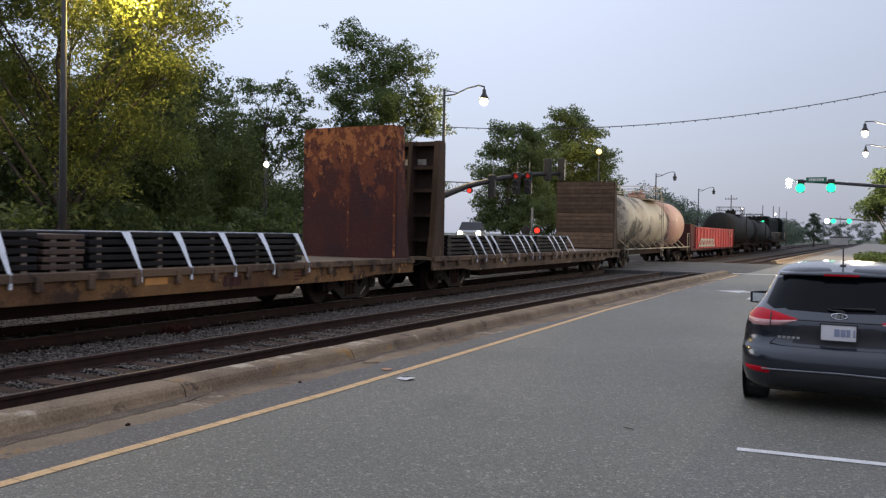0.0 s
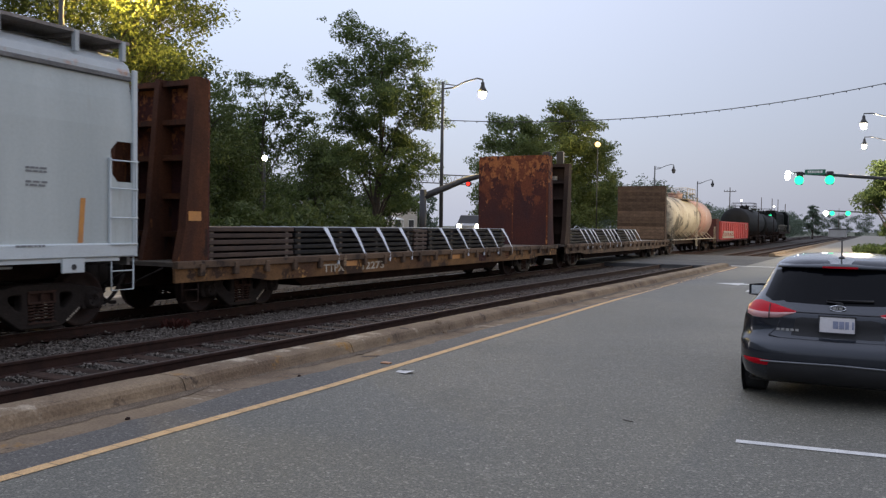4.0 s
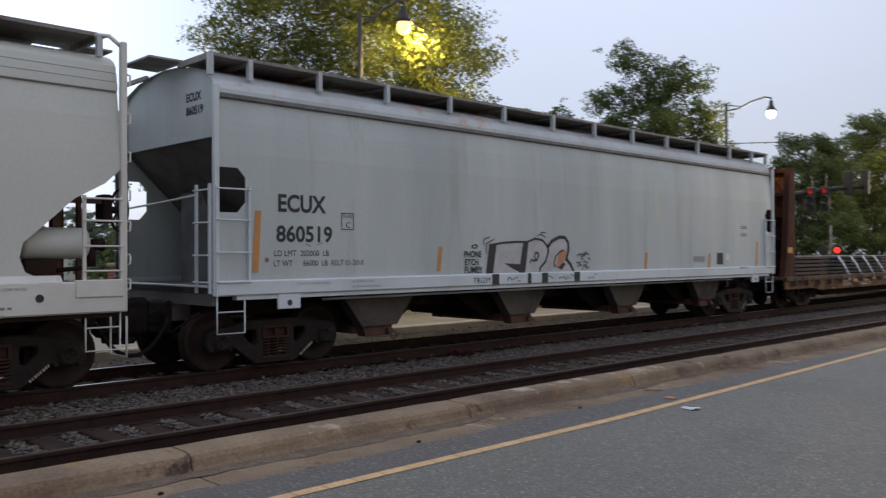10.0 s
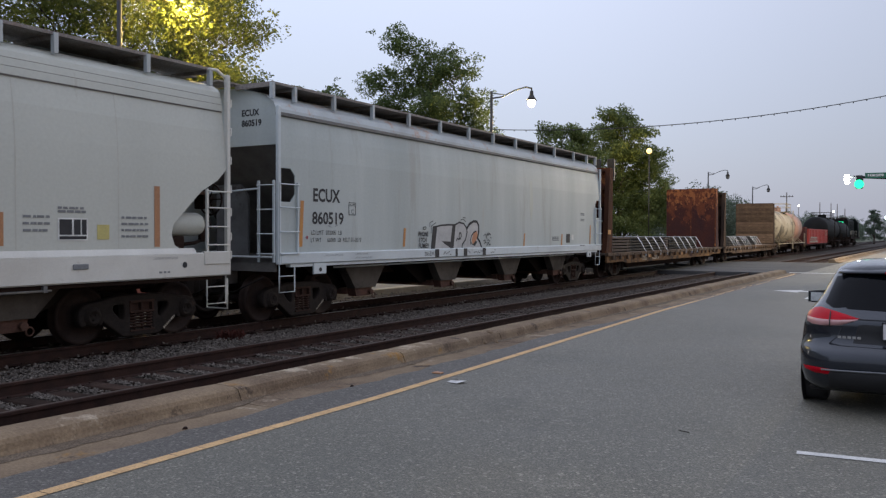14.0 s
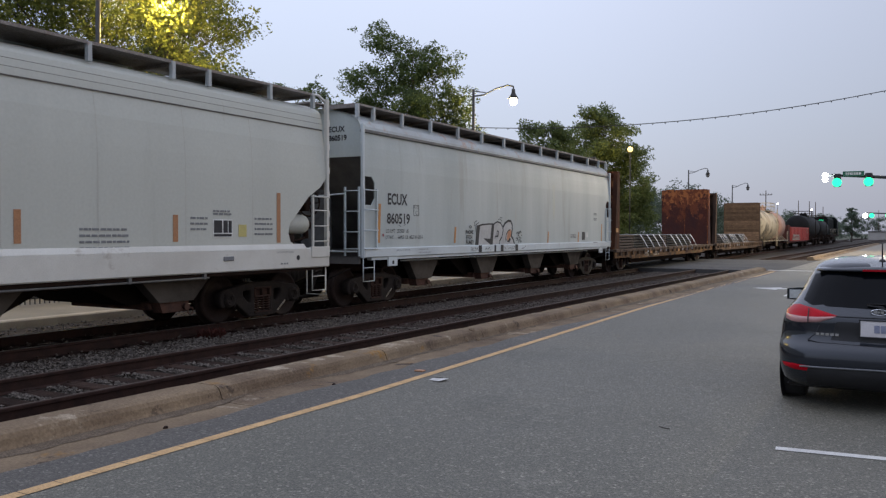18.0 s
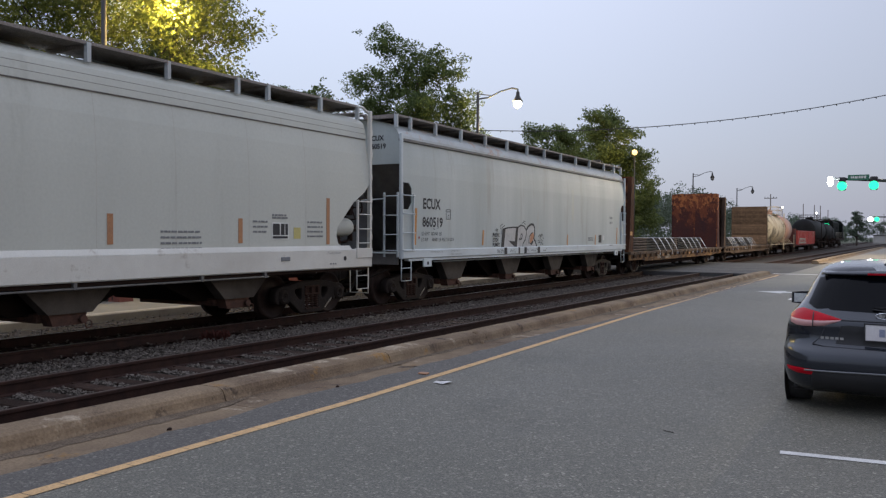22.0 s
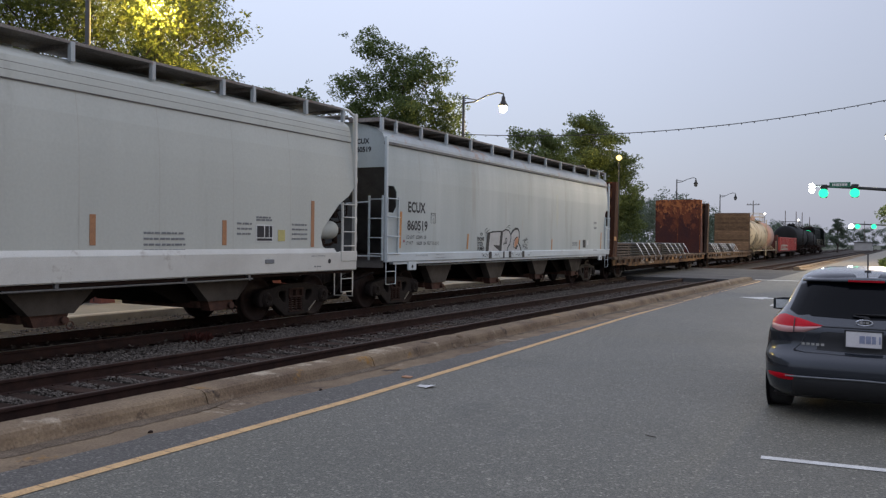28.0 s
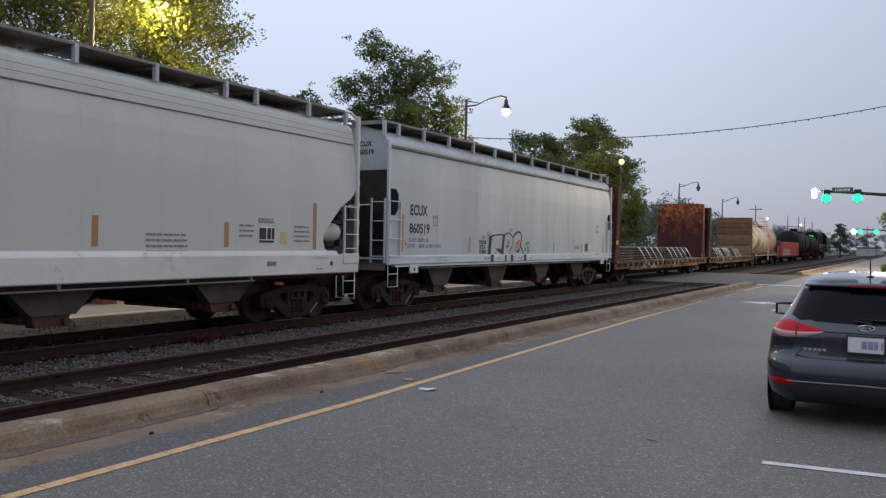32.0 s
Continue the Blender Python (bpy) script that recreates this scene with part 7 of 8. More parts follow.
mast = thing("traffic_signal_mast", (-18.9, 34.1, -0.2), "black curved mast arm with signals beyond the tracks", "traffic signal")
part("pole", Mesh().tube([(0, 0, 0), (0, 0, 3.5)], [0.19, 0.16], 12), BLACKIRON, mast)
part("arm", Mesh().tube([(0, 0, 3.15), (0.45, 0.75, 3.5), (1.2, 1.94, 4.05), (2.4, 3.53, 4.55), (3.6, 5.1, 4.82), (4.6, 6.43, 4.90)], [0.17, 0.16, 0.14, 0.12, 0.10, 0.09], 10), BLACKIRON, mast)
for u, zz, lit in ((2.6, 4.55, "none"), (3.41, 4.75, "red"), (3.81, 4.8, "red"), (4.46, 4.95, "dark"), (4.95, 5.0, "dark")):
    u = u - 0.5
    signal_head(mast, u, u * 1.39, zz - 0.45 if lit != "dark" else zz + 0.1, lit, -1 if lit == "red" else 1)
    part("bracket", Mesh().tube([(u, u * 1.39 + 0.12, zz - 0.9), (u, u * 1.39 + 0.12, zz + 0.6)], 0.02, 5), GRATE, mast)

gate = thing("crossing_signal", (-17.3, 43.6, -0.1), "railway crossing signal with a lit red flasher", "crossing signal")
part("pole", Mesh().tube([(0, 0, 0), (0, 0, 3.2)], 0.06, 9), GRATE, gate)
for s in (-1, 1):
    part("flasher_hood", Mesh().cyl((s * 0.35, 0.02, 1.92), (s * 0.35, -0.12, 1.92), 0.26, 16), INK, gate)
    part("flasher_lens", Mesh().cyl((s * 0.35, -0.12, 1.92), (s * 0.35, -0.14, 1.92), 0.15, 14), REDGLOW if s > 0 else INK, gate, "lit red lens" if s > 0 else "")
part("base_box", Mesh().box(-0.2, 0.2, -0.2, 0.2, 0, 0.5, 0.03), GRATE, gate)
# gantry of the crossing signals, seen past the maples
gan = thing("signal_gantry", (-31.5, 52.0, -0.1), "pale lattice gantry arm with red crossing lamps", "crossing signal")
m = Mesh()
m.tube([(0, 0, 0), (0, 0, 5.6)], 0.1, 8)
for z in (4.9, 5.5):
    m.tube([(0, 0, z), (6.5, 0, z - 0.35)], 0.04, 5)
for k in range(13):
    m.tube([(k * 0.5, 0, 4.9 - 0.027 * k), (k * 0.5 + 0.25, 0, 5.48 - 0.027 * k), (k * 0.5 + 0.5, 0, 4.9 - 0.027 * k)], 0.02, 4)
part("lattice", m, GRATE, gan)
for x in (6.26,):
    part("flasher_lens", Mesh().cyl((x, -0.1, 4.62), (x, -0.14, 4.62), 0.13, 12), REDGLOW, gan, "lit red lens")
    part("flasher_hood", Mesh().cyl((x, 0.02, 4.62), (x, -0.1, 4.62), 0.2, 12), INK, gan)


# ---- beyond the tracks: fence, brick pillars, parked cars, buildings ----
fence = thing("iron_fence", (-18.6, 0, -0.14), "black iron picket fence between brick pillars", "fence")
PIL = [-14, -10.2, -6.4, -2.6, 1.25, 5.4, 7.75, 11.4, 15.0, 18.6, 22.2]
picket = Mesh().box(-0.01, 0.01, -0.01, 0.01, 0.05, 1.62).data("picket", BLACKIRON)
for a, b in zip(PIL, PIL[1:]):
    if abs(a - 5.4) < 0.1:
        continue
    m = Mesh()
    for z in (0.18, 1.35):
        m.box(-0.015, 0.015, a + 0.22, b - 0.22, z, z + 0.04)
    part("fence_rail", m, BLACKIRON, fence)
    y = a + 0.34
    while y < b - 0.25 and y < 21:
        ob = new("picket", picket)
        ob.parent = fence
        ob.location = (0, y, 0)
        y += 0.13
brick_me = Mesh().box(-0.105, 0.105, -0.05, 0.05, -0.032, 0.032, 0.006).data("brick", BRICK)
for p in PIL:
    pl = thing("brick_pillar", (-18.6, p, -0.14), "square red brick pillar with a pale cap", "pillar", "brick pillars")
    part("core", Mesh().box(-0.2, 0.2, -0.2, 0.2, 0, 1.55), CONCRETE, pl)
    part("cap", Mesh().box(-0.27, 0.27, -0.27, 0.27, 1.55, 1.65, 0.03), CONCRETE, pl, "pale concrete cap")
    if 1 < p < 12:
        for k in range(20):
            for j in range(2):
                o = 0.105 if k % 2 else 0
                for q, (dx, dy, rz) in enumerate(((0.2, -0.105 + 0.21 * j, 90), (-0.105 + 0.21 * j, -0.2, 0))):
                    ob = new("brick", brick_me)
                    ob.parent = pl
                    ob.matrix_basis = pose(dx, dy, 0.04 + 0.076 * k, 0, 0, rz)
    else:
        part("face", Mesh().box(-0.22, 0.22, -0.22, 0.22, 0.0, 1.545), BRICK, pl)


pot = thing("planter_bowl", (-18.6, 1.25, 1.508), "dark round planter bowl with a clipped plant on a brick pillar", "planter")
part("bowl", Mesh().turn([(0.0, 0.0), (0.16, 0.0), (0.17, 0.04), (0.10, 0.07), (0.24, 0.16), (0.31, 0.28), (0.33, 0.30), (0.30, 0.31), (0.0, 0.27)], 18), DARKIRON, pot)
rnd = random.Random(61)
part("plant", leaf_mesh("plant", [(rnd.uniform(-0.2, 0.2), rnd.uniform(-0.2, 0.2), rnd.uniform(0.28, 0.42)) for k in range(24)], [0.10] * 24, 700, 0.035, 61, LEAF_D), LEAF_D, pot, "small dark leaves")


def parked_car(x, y, turn, paint, label):
    t = thing("parked_car", (x, y, -0.14), label, "car", "parked cars", turn=turn)
    m = Mesh()
    rings = []
    for yy, w, zb, zt in ((-2.15, 0.70, 0.35, 0.72), (-2.0, 0.82, 0.25, 0.86), (-1.0, 0.88, 0.22, 0.95), (1.0, 0.88, 0.22, 0.98), (1.9, 0.82, 0.25, 0.95), (2.15, 0.72, 0.35, 0.8)):
        rings.append([(-w, yy, zb), (w, yy, zb), (w, yy, zt - 0.15), (w * 0.9, yy, zt), (-w * 0.9, yy, zt), (-w, yy, zt - 0.15)])
    m.loft(rings, smooth=False)
    part("body", m, paint, t)
    m = Mesh()
    m.loft([[(-0.78, -1.1, 0.94), (0.78, -1.1, 0.94), (0.78, 1.75, 0.96), (-0.78, 1.75, 0.96)], [(-0.60, -0.4, 1.40), (0.60, -0.4, 1.40), (0.60, 1.1, 1.42), (-0.60, 1.1, 1.42)]], smooth=False)
    part("cabin", m, INK, t)
    m = Mesh()
    m.box(-0.58, 0.58, -0.35, 1.05, 1.40, 1.45, 0.02)
    part("roof", m, paint, t)
    for sx in (-1, 1):
        for sy in (-1.35, 1.35):
            w = part("tyre", Mesh().turn([(0.0, 0.70), (0.30, 0.70), (0.33, 0.73), (0.33, 0.87), (0.30, 0.90), (0.0, 0.90)], 18, "x"), INK, t)
            w.matrix_basis = pose(0 if sx > 0 else 0, sy, 0.33, 0, 0, 0 if sx > 0 else 180)
            part("rim", Mesh().cyl((0.895, 0, 0), (0.91, 0, 0), 0.2, 12), GRATE, w)
    return t


WHITECAR = surface("white_car_paint", (0.62, 0.63, 0.65), None, 1, 0.3, grain=0.02)
BLUECAR = surface("dark_blue_car_paint", (0.05, 0.07, 0.12), None, 1, 0.3, grain=0.02)
SILVERCAR = surface("silver_car_paint", (0.35, 0.36, 0.38), None, 1, 0.3, metal=0.4, grain=0.02)
for x, y, r, p, lb in ((-22.3, 22.8, 3, BLUECAR, "dark saloon parked beyond the paving"), (-22.5, 10.5, 88, SILVERCAR, "silver saloon parked behind the fence"), (-22.6, 14.2, 92, WHITECAR, "white saloon parked behind the fence"), (-23.0, 3.0, 90, BLUECAR, "dark blue saloon parked behind the fence"),
                       (-27.0, 22.0, 90, WHITECAR, "white saloon parked under the trees"), (-23.5, -1.4, 90, WHITECAR, "white saloon parked behind the fence")):
    parked_car(x, y, r, p, lb)
van = thing("oncoming_car", (-25.1, 52.0, 0.74), "silver car on the cross street with its headlamps on", "car", turn=22)
m = Mesh()
m.box(-0.88, 0.88, -2.0, 2.0, 0.3, 1.05, 0.14)
part("body", m, SILVERCAR, van)
m = Mesh()
m.loft([[(-0.80, -1.1, 1.03), (0.80, -1.1, 1.03), (0.80, 1.85, 1.03), (-0.80, 1.85, 1.03)], [(-0.64, -0.35, 1.58), (0.64, -0.35, 1.58), (0.64, 1.5, 1.58), (-0.64, 1.5, 1.58)]], smooth=False)
part("cabin", m, INK, van)
part("roof", Mesh().box(-0.63, 0.63, -0.32, 1.46, 1.58, 1.63, 0.02), SILVERCAR, van)
for s in (-0.62, 0.62):
    part("headlamp", Mesh().cyl((s, -1.99, 0.86), (s, -2.05, 0.86), 0.15, 14), HEADGLOW, van, "lit headlamp")
    for y in (-1.2, 1.2):
        part("tyre", Mesh().cyl((s * 1.3, y, 0.3), (s * 1.45, y, 0.3), 0.3, 14), INK, van)


def building(x0, x1, y0, y1, h, wall, label, rows, cols, face="x"):
    t = thing("building", ((x0 + x1) / 2, (y0 + y1) / 2, -0.2), label, "building")
    a, b = (x1 - x0) / 2, (y1 - y0) / 2
    part("wall", Mesh().box(-a, a, -b, b, 0, h), wall, t)
    part("roof", Mesh().box(-a - 0.15, a + 0.15, -b - 0.15, b + 0.15, h, h + 0.3, 0.05), ROOFGREY, t)
    for r in range(rows):
        for c in range(cols):
            y = -b + (c + 0.5) * 2 * b / cols
            z = 0.9 + r * (h - 0.6) / rows
            w = part("window", Mesh().box(a - 0.02, a + 0.06, y - 0.6, y + 0.6, z, z + 1.5), SIGNWHITE, t)
            part("pane", Mesh().box(a + 0.06, a + 0.068, y - 0.52, y + 0.52, z + 0.08, z + 1.42), INK, w)
    return t


building(-52, -42.5, 67.5, 75.5, 4.2, STUCCO, "low pale building beyond the trees", 1, 3)
building(-52, -42, -12, -2.5, 5.0, REDWALL, "dark red low building beyond the parking lot", 0, 0)
building(-13.4, -8.9, 262, 268, 2.1, STUCCO, "low white building at the end of the tracks", 1, 4)
tent = thing("canopy_tent", (-40.0, 60.5, -0.1), "white canopy tent beside the trees", "tent")
m = Mesh()
m.add([(-3, -3, 2.2), (3, -3, 2.2), (3, 3, 2.2), (-3, 3, 2.2), (0, 0, 3.2)], [(0, 1, 4), (1, 2, 4), (2, 3, 4), (3, 0, 4), (3, 2, 1, 0)])
part("canopy", m, SIGNWHITE, tent)
for x in (-2.9, 2.9):
    for y in (-2.9, 2.9):
        part("leg", Mesh().tube([(x, y, 0), (x, y, 2.2)], 0.04, 6), SIGNWHITE, tent)

# ---- the parked hatchback ----
CARPAINT = surface("dark_slate_car_paint", (0.017, 0.021, 0.029), (0.020, 0.024, 0.033), 1.0, 0.24, metal=0.35, grain=0.02, rough_var=0.04, spec=0.35)
CARPAINT.node_tree.nodes["Principled BSDF"].inputs["Coat Weight"].default_value = 0.7
CARPAINT.node_tree.nodes["Principled BSDF"].inputs["Coat Roughness"].default_value = 0.06
GLASSDARK = surface("tinted_glass", (0.003, 0.0035, 0.005), None, 2, 0.06, grain=0.0, rough_var=0.02, spec=0.09)
PLASTIC = surface("black_trim_plastic", (0.014, 0.014, 0.016), (0.02, 0.02, 0.022), 4, 0.6, grain=0.08)
TAILRED = surface("red_tail_lens", (0.42, 0.004, 0.014), (0.34, 0.003, 0.010), 4, 0.3, grain=0.02, rough_var=0.03, spec=0.12)
TAILCLEAR = surface("clear_tail_lens", (0.50, 0.27, 0.26), (0.42, 0.22, 0.21), 6, 0.15, grain=0.03, rough_var=0.03)
CHROME = surface("chrome_trim", (0.75, 0.76, 0.78), None, 4, 0.12, metal=1.0, grain=0.0, rough_var=0.03)
STRIP = surface("grey_bumper_trim", (0.16, 0.165, 0.175), None, 4, 0.4, grain=0.02)
RUBBER = surface("tyre_rubber", (0.018, 0.018, 0.019), (0.03, 0.029, 0.028), 6, 0.9, grain=0.1)
PLATEWHITE = surface("number_plate_white", (0.60, 0.58, 0.58), (0.55, 0.52, 0.53), 5, 0.5, grain=0.04)
PLATEBLUE = surface("number_plate_ink", (0.24, 0.26, 0.36), None, 5, 0.5)


def round_rect(w, y0, y1, z, r, n=5, bow=0.0):
    """A ring in plan with rounded corners; bow pushes the rear middle out."""
    r = min(r, w * 0.9, (y1 - y0) * 0.45)
    pts = []
    for cx, cy, a0 in ((w - r, y0 + r, -90), (w - r, y1 - r, 0), (-w + r, y1 - r, 90), (-w + r, y0 + r, 180)):
        for k in range(n + 1):
            a = radians(a0 + 90 * k / n)
            pts.append((cx + r * math.cos(a), cy + r * math.sin(a), z))
    mid = []
    for x in np.linspace(-w + r, w - r, 7)[1:-1]:
        mid.append((float(x), y0, z))
    pts += mid
    return [(x, y - bow * max(0.0, 1 - (x / w) ** 2) * (y < (y0 + y1) / 2) * (y < y0 + r), z) for x, y, z in pts]


def hatchback(x, y):
    t = thing("hatchback_car", (x, y, 0), "dark slate-grey hatchback parked in the kerbside bay", "car")
    levels = [  # height, rear y, front y, half width, corner radius, bow
        (0.20, 0.16, 4.15, 0.78, 0.22, 0.02), (0.27, 0.07, 4.25, 0.84, 0.26, 0.03), (0.36, 0.03, 4.30, 0.87, 0.30, 0.05), (0.46, 0.01, 4.33, 0.885, 0.32, 0.06),
        (0.56, 0.02, 4.33, 0.89, 0.33, 0.06), (0.61, 0.05, 4.32, 0.888, 0.33, 0.06), (0.635, 0.10, 4.30, 0.885, 0.33, 0.05), (0.72, 0.125, 4.22, 0.88, 0.32, 0.05),
        (0.80, 0.12, 4.1, 0.868, 0.31, 0.06), (0.875, 0.12, 3.9, 0.845, 0.30, 0.07), (0.905, 0.15, 3.7, 0.832, 0.30, 0.06), (0.95, 0.18, 3.3, 0.805, 0.30, 0.05), (1.00, 0.23, 3.0, 0.765, 0.30, 0.04),
        (1.10, 0.31, 2.75, 0.705, 0.28, 0.04), (1.22, 0.41, 2.5, 0.655, 0.26, 0.04), (1.29, 0.47, 2.3, 0.62, 0.25, 0.04), (1.345, 0.50, 2.2, 0.585, 0.25, 0.06),
        (1.385, 0.62, 2.1, 0.535, 0.28, 0.04), (1.412, 0.85, 1.95, 0.44, 0.25, 0.0), (1.425, 1.15, 1.8, 0.25, 0.2, 0.0)]
    part("body", Mesh().loft([round_rect(w, a, b, z, r, bow=bo) for z, a, b, w, r, bo in levels]), CARPAINT, t, "glossy dark slate bodywork")

    def rear(z):
        """Rear surface at the centre line and half width, at a height."""
        zs = [l[0] for l in levels]
        return float(np.interp(z, zs, [l[1] - l[5] for l in levels])), float(np.interp(z, zs, [l[3] for l in levels])), float(np.interp(z, zs, [l[1] for l in levels])), float(np.interp(z, zs, [l[4] for l in levels])), float(np.interp(z, zs, [l[5] for l in levels]))

    def on(x_, z, off=0.006):
        """A point on the rear surface, following its rounded corner."""
        yc, w, y0, r, bo = rear(z)
        ax = abs(x_)
        if ax < w - r:
            yy = y0 - bo * (1 - (ax / w) ** 2)
        else:
            d = min(ax - (w - r), r * 0.995)
            yy = y0 + r - math.sqrt(r * r - d * d) - bo * (1 - (ax / w) ** 2)
        return (x_, yy - off, z)

    def skin(poly_top, poly_bot, n, off, thick=0.012):
        """A patch between two curves on the rear surface (x, z pairs), following it."""
        m = Mesh()
        def curve(c, u):
            k = u * (len(c) - 1)
            i = min(int(k), len(c) - 2)
            f = k - i
            return c[i][0] + (c[i + 1][0] - c[i][0]) * f, c[i][1] + (c[i + 1][1] - c[i][1]) * f
        rows = 5
        ring = []
        for q in range(rows):
            v = q / (rows - 1)
            line = []
            for k in range(n + 1):
                a, b = curve(poly_top, k / n), curve(poly_bot, k / n)
                edge = 0.6 if (q in (0, rows - 1) or k in (0, n)) else 1.0
                line.append(on(a[0] + (b[0] - a[0]) * v, a[1] + (b[1] - a[1]) * v, off * edge + (thick if edge == 1.0 else 0)))
            ring.append(line)
        m.loft(ring, smooth=True, closed=False)
        return m

    # rear window
    part("rear_window", skin([(-0.585, 1.265), (-0.45, 1.292), (0, 1.298), (0.45, 1.292), (0.585, 1.265)], [(-0.665, 1.02), (-0.58, 0.978), (0, 0.962), (0.58, 0.978), (0.665, 1.02)], 16, 0.004, 0.004), GLASSDARK, t, "tinted rear window")
    m = Mesh()
    m.loft([[(x_, 0.44 + 0.10 * (x_ / 0.57) ** 2, 1.315 - 0.01 * abs(x_)), (x_, 0.365 + 0.10 * (x_ / 0.57) ** 2, 1.303 - 0.012 * abs(x_)), (x_ * 0.985, 0.38 + 0.10 * (x_ / 0.57) ** 2, 1.330 - 0.02 * abs(x_)), (x_ * 0.97, 0.58 + 0.06 * (x_ / 0.57) ** 2, 1.388 - 0.05 * (x_ / 0.57) ** 2)] for x_ in np.linspace(-0.57, 0.57, 9)], smooth=True)
    sp = part("spoiler", m, CARPAINT, t)
    m = Mesh()
    m.box(-0.155, 0.155, 0.358, 0.372, 1.304, 1.322)
    part("high_brake_lamp", m, TAILRED, sp, "dull red high brake lamp")
    # wiper
    m = Mesh()
    m.tube([on(0.02, 0.985, 0.03), on(-0.10, 1.0, 0.035), on(0.30, 1.012, 0.03)], 0.012, 5)
    m.cyl(on(0.02, 0.965, 0.0), on(0.02, 0.965, 0.05), 0.03, 10)
    part("rear_wiper", m, PLASTIC, t)
    # tail lamps
    for s in (-1, 1):
        top = [(s * 0.825, 0.915), (s * 0.76, 0.965), (s * 0.70, 0.978), (s * 0.56, 0.952), (s * 0.345, 0.893)]
        mid = [(s * 0.83, 0.885), (s * 0.76, 0.878), (s * 0.66, 0.874), (s * 0.52, 0.876), (s * 0.345, 0.890)]
        bot = [(s * 0.82, 0.838), (s * 0.76, 0.818), (s * 0.66, 0.814), (s * 0.50, 0.828), (s * 0.36, 0.882)]
        la = part("tail_lamp", skin(top, mid, 12, 0.004, 0.010), TAILRED, t, "red tail lamp lens")
        part("clear_lens", skin(mid, bot, 12, 0.004, 0.010), TAILCLEAR, la, "pale lower lens")
        m = Mesh()
        for z0, z1 in ((0.80, 0.955),):
            m.tube([on(s * 0.60, z, 0.018) for z in np.linspace(z0 + 0.01, z1 - 0.005, 6)], 0.006, 4)
        part("lens_joint", m, PLASTIC, la)
        part("bumper_reflector", skin([(s * 0.835, 0.425), (s * 0.72, 0.428), (s * 0.56, 0.420)], [(s * 0.82, 0.392), (s * 0.72, 0.372), (s * 0.59, 0.370)], 8, 0.004, 0.006), TAILRED, t, "red bumper reflector")
    # tailgate hollow, number plate, badges
    part("plate_recess", skin([(-0.345, 0.882), (0, 0.886), (0.345, 0.882)], [(-0.40, 0.665), (0, 0.66), (0.40, 0.665)], 10, 0.001, 0.002), PLASTIC, t, "dark number plate recess")
    m = Mesh()
    px0 = rear(0.79)[0] - 0.02
    m.box(-0.152, 0.152, px0 - 0.012, px0, 0.714, 0.866, 0.006)
    pl = part("number_plate", m, PLATEWHITE, t, "white number plate with blue characters")
    m = Mesh()
    for x0, x1 in ((-0.035, 0.01), (0.018, 0.06), (0.068, 0.10), (0.125, 0.14)):
        m.box(x0, x1, px0 - 0.016, px0 - 0.012, 0.755, 0.825)
    part("plate_bar", m, PLATEBLUE, pl)
    m = Mesh()
    for z0, z1 in ((0.708, 0.718), (0.862, 0.872)):
        m.box(-0.158, 0.158, px0 - 0.016, px0 + 0.01, z0, z1)
    for x0, x1 in ((-0.160, -0.15), (0.15, 0.160)):
        m.box(x0, x1, px0 - 0.016, px0 + 0.01, 0.708, 0.872)
    part("plate_frame", m, PLASTIC, pl)
    m = Mesh()
    yb = rear(0.94)[0] - 0.02
    m.tube([(0.068 * math.cos(a), yb, 0.94 + 0.026 * math.sin(a)) for a in np.linspace(0, 6.2832, 21)], 0.005, 5)
    for x0, x1 in ((-0.04, -0.015), (-0.006, 0.004), (0.012, 0.04)):
        m.box(x0, x1, yb - 0.004, yb + 0.004, 0.928, 0.952)
    part("badge", m, CHROME, t, "small chrome oval badge")
    m = Mesh()
    for k in range(5):
        p = on(-0.53 + 0.042 * k, 0.715, 0.012)
        m.box(p[0], p[0] + 0.03, p[1] - 0.004, p[1] + 0.01, 0.704, 0.728)
    part("badge", m, CHROME, t, "small chrome lettering bars")
    m = Mesh()
    m.tube([on(x_, 0.888, 0.006) for x_ in np.linspace(-0.36, 0.36, 9)], 0.007, 5)
    part("tailgate_lip", m, PLASTIC, t)
    for s in (-1, 1):
        m = Mesh()
        m.tube([on(s * 0.50, 0.80, 0.001), on(s * 0.53, 0.72, 0.001), on(s * 0.60, 0.655, 0.001), on(s * 0.50, 0.635, 0.001), on(0, 0.628, 0.001)], 0.005, 4)
        part("tailgate_seam", m, INK, t)
    # bumper: lower dark skirt, chrome strip
    part("bumper_skirt", skin([(-0.60, 0.408), (0, 0.418), (0.60, 0.408)], [(-0.60, 0.225), (0, 0.215), (0.60, 0.225)], 12, 0.006, 0.012), PLASTIC, t, "black lower bumper skirt")
    m = Mesh()
    m.tube([on(x_, 0.412 + 0.014 * (1 - abs(x_) / 0.66), 0.016) for x_ in np.linspace(-0.66, 0.66, 13)], 0.009, 5)
    part("bumper_strip", m, STRIP, t, "dull grey bumper strip")
    m = Mesh()
    m.loft([[(-0.80, 0.25, 0.20), (0.80, 0.25, 0.20), (0.80, 4.0, 0.22), (-0.80, 4.0, 0.22)], [(-0.78, 0.3, 0.17), (0.78, 0.3, 0.17), (0.78, 3.9, 0.18), (-0.78, 3.9, 0.18)]], smooth=False)
    part("underbody", m, PLASTIC, t)
    m = Mesh()
    m.tube([(0.45, 0.06, 0.20), (0.45, 0.5, 0.21)], 0.03, 8)
    part("exhaust_tip", m, CHROME, t)
    # roof aerial, mirrors, side windows, wheels
    m = Mesh()
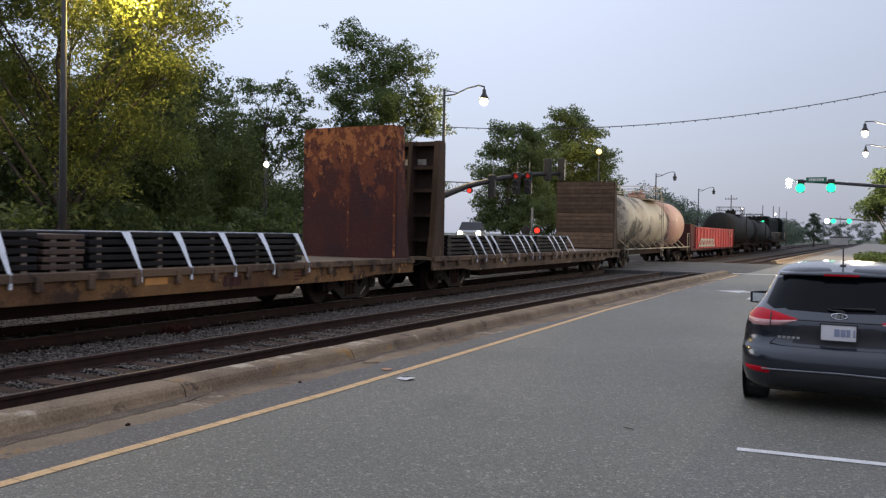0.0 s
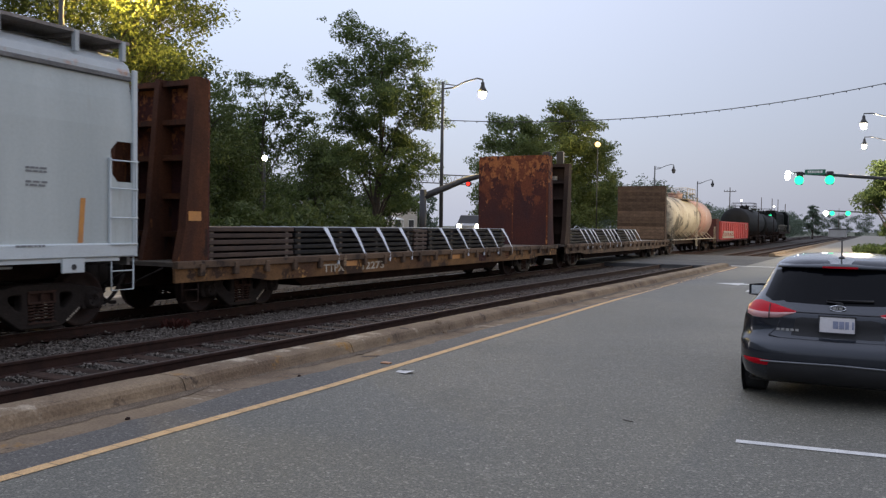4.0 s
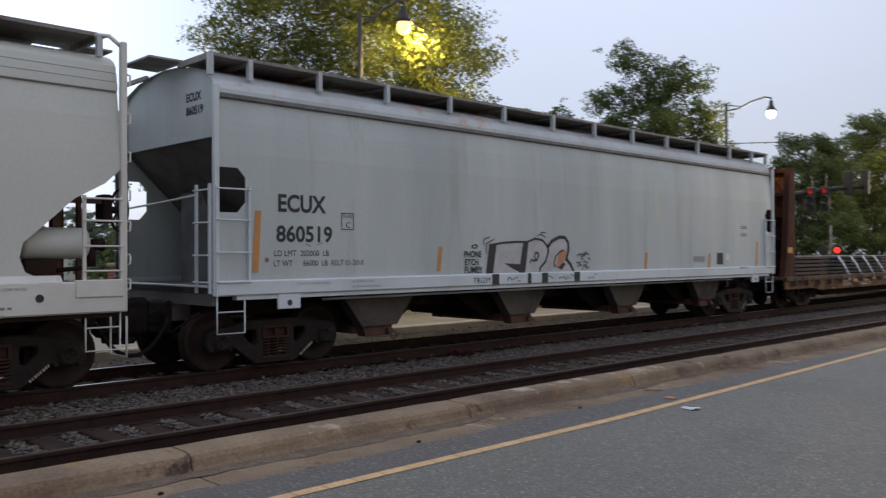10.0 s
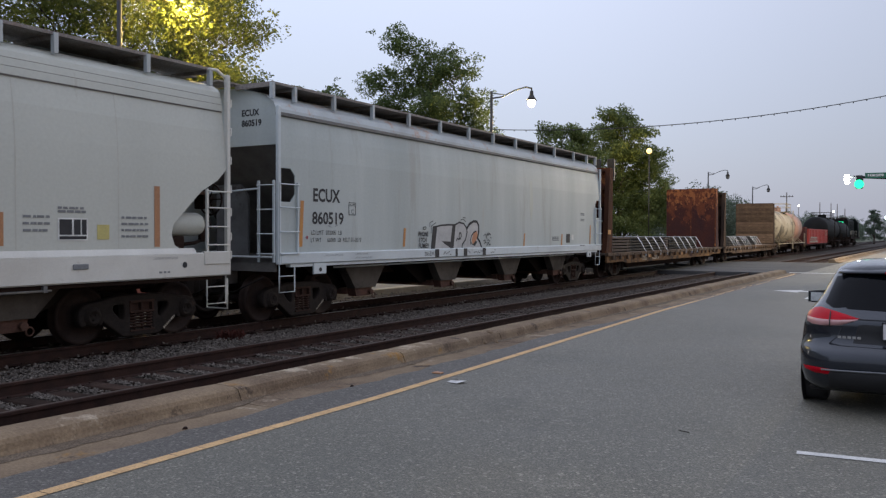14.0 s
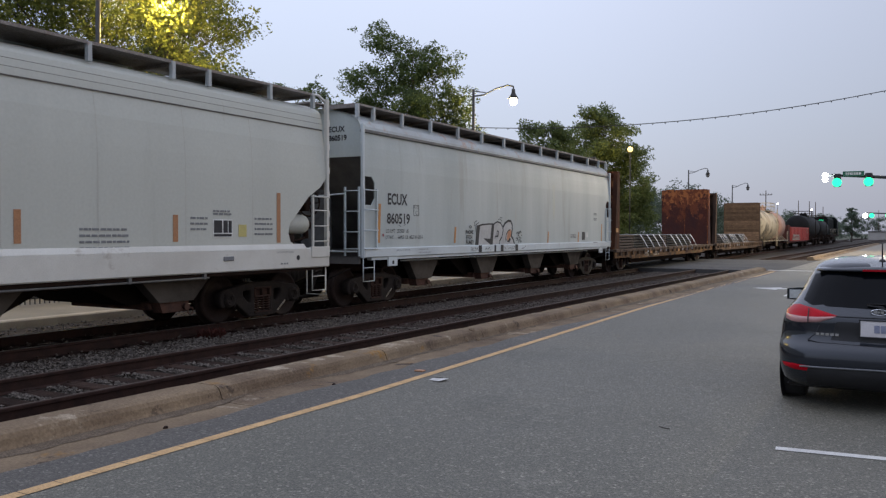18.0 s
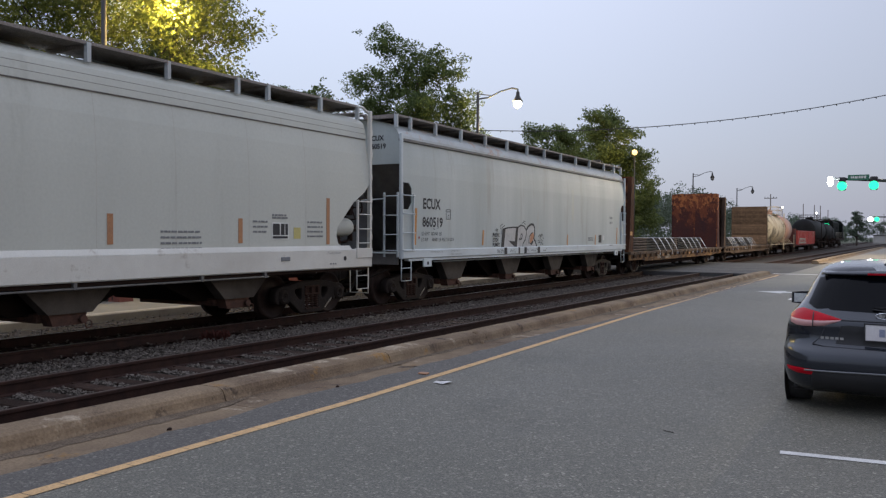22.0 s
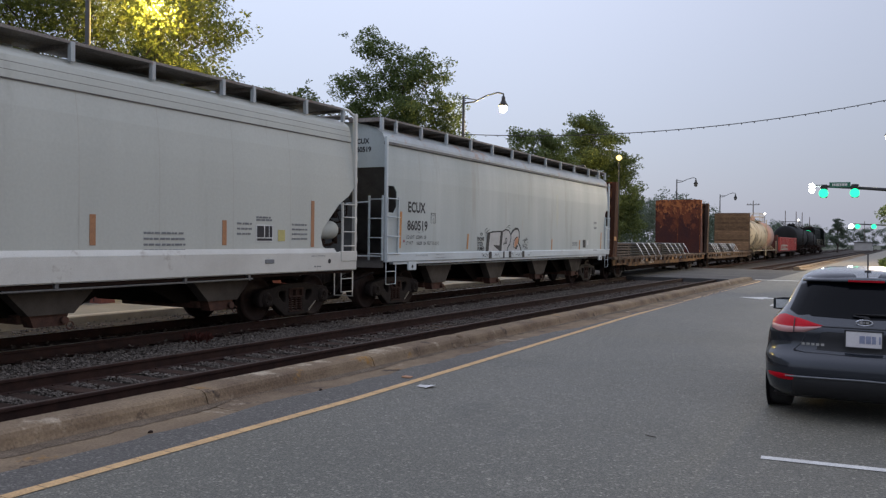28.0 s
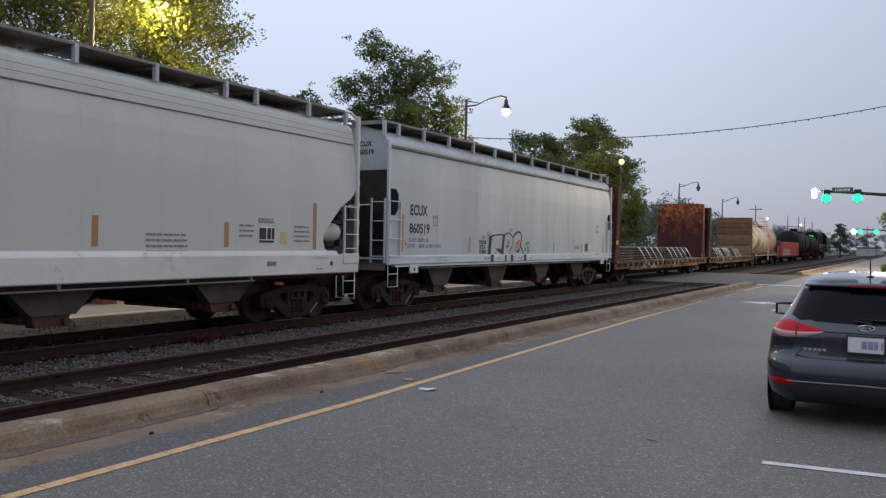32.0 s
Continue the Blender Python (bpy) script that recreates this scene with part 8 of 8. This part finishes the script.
    m.box(-0.03, 0.03, 0.66, 0.78, 1.385, 1.41, 0.01)
    m.tube([(0, 0.70, 1.40), (0, 0.63, 1.57)], 0.007, 5)
    part("aerial", m, PLASTIC, t, "short black roof aerial")
    for s in (-1, 1):
        m = Mesh()
        m.loft([[(s * (0.87 + 0.235 * u), 2.55 + b, 0.92 + c * (1.1 - 0.25 * u * u)) for b, c in ((-0.05, -0.07), (0.07, -0.06), (0.08, 0.05), (-0.05, 0.08))] for u in (0, 0.5, 1.0)], smooth=False)
        mi = part("door_mirror", m, CARPAINT, t)
        # Matt white stands in for the bright reflection in the mirror.
        m = Mesh()
        m.box(s * 0.92, s * 1.075, 2.492, 2.497, 0.872, 0.975, 0.0)
        part("mirror_glass", m, SIGNWHITE, mi)
        m = Mesh()
        m.add([(s * 0.775, 0.75, 1.0), (s * 0.77, 2.75, 1.0), (s * 0.612, 2.2, 1.315), (s * 0.612, 0.85, 1.315)], [(0, 1, 2, 3)])
        part("side_window", m, GLASSDARK, t)
        for yy in (0.78, 3.42):
            w = part("tyre", Mesh().turn([(0.20, -0.08), (0.29, -0.10), (0.315, -0.085), (0.315, 0.085), (0.29, 0.10), (0.20, 0.08)], 28, "x"), RUBBER, t)
            w.location = (s * 0.775, yy, 0.315)
            part("rim", Mesh().cyl((-0.07, 0, 0), (0.07, 0, 0), 0.2, 20), CHROME, w)
            m = Mesh()
            m.turn([(0.315, s * 0.86), (0.36, s * 0.895), (0.375, s * 0.89)], 28, "x", (0, yy, 0.33))
            part("arch_trim", m, PLASTIC, t)
    return t


hatchback(-0.345, 8.56)


def motions():
    """The train rolls away and comes to a stand; its wheels turn with it."""
    roll = [(0.0, -23.48), (0.5, -21.88), (1.0, -20.35), (1.5, -18.84), (2.0, -17.38), (2.5, -15.96), (3.5, -13.20), (4.5, -10.53), (5.0, -9.25), (5.5, -7.98),
            (6.0, -6.76), (6.5, -5.61), (7.0, -4.46), (7.5, -3.34), (8.0, -2.21), (8.5, -1.06), (9.0, 0.0), (9.5, 1.0), (10.0, 1.95), (10.5, 2.89), (11.0, 3.78), (11.5, 4.60), (12.0, 5.39), (12.5, 6.13),
            (13.0, 6.84), (13.5, 7.50), (14.0, 8.11), (15.0, 9.16), (16.5, 10.40), (17.5, 11.14), (18.5, 11.87), (19.5, 12.41), (20.5, 12.78), (21.5, 12.93), (22.5, 12.96), (32.0, 12.96)]
    for item in CARS:
        ob, y = item[0], item[1]
        z = ob.location.z
        walk(ob, [(t, pose(track_x(y + s), y + s, z, 0, 0, VEER_DEG)) for t, s in roll])
    ts, ss = [t for t, s in roll], [s for t, s in roll]
    times = [0.2 * k for k in range(120)] + [24.0, 32.0]
    for w, y in SPIN:
        z = w.location.z
        walk(w, [(t, pose(0, y, z, -math.degrees((float(np.interp(t, ts, ss)) + 23.48) / 0.457), 0, 0)) for t in times])


motions()
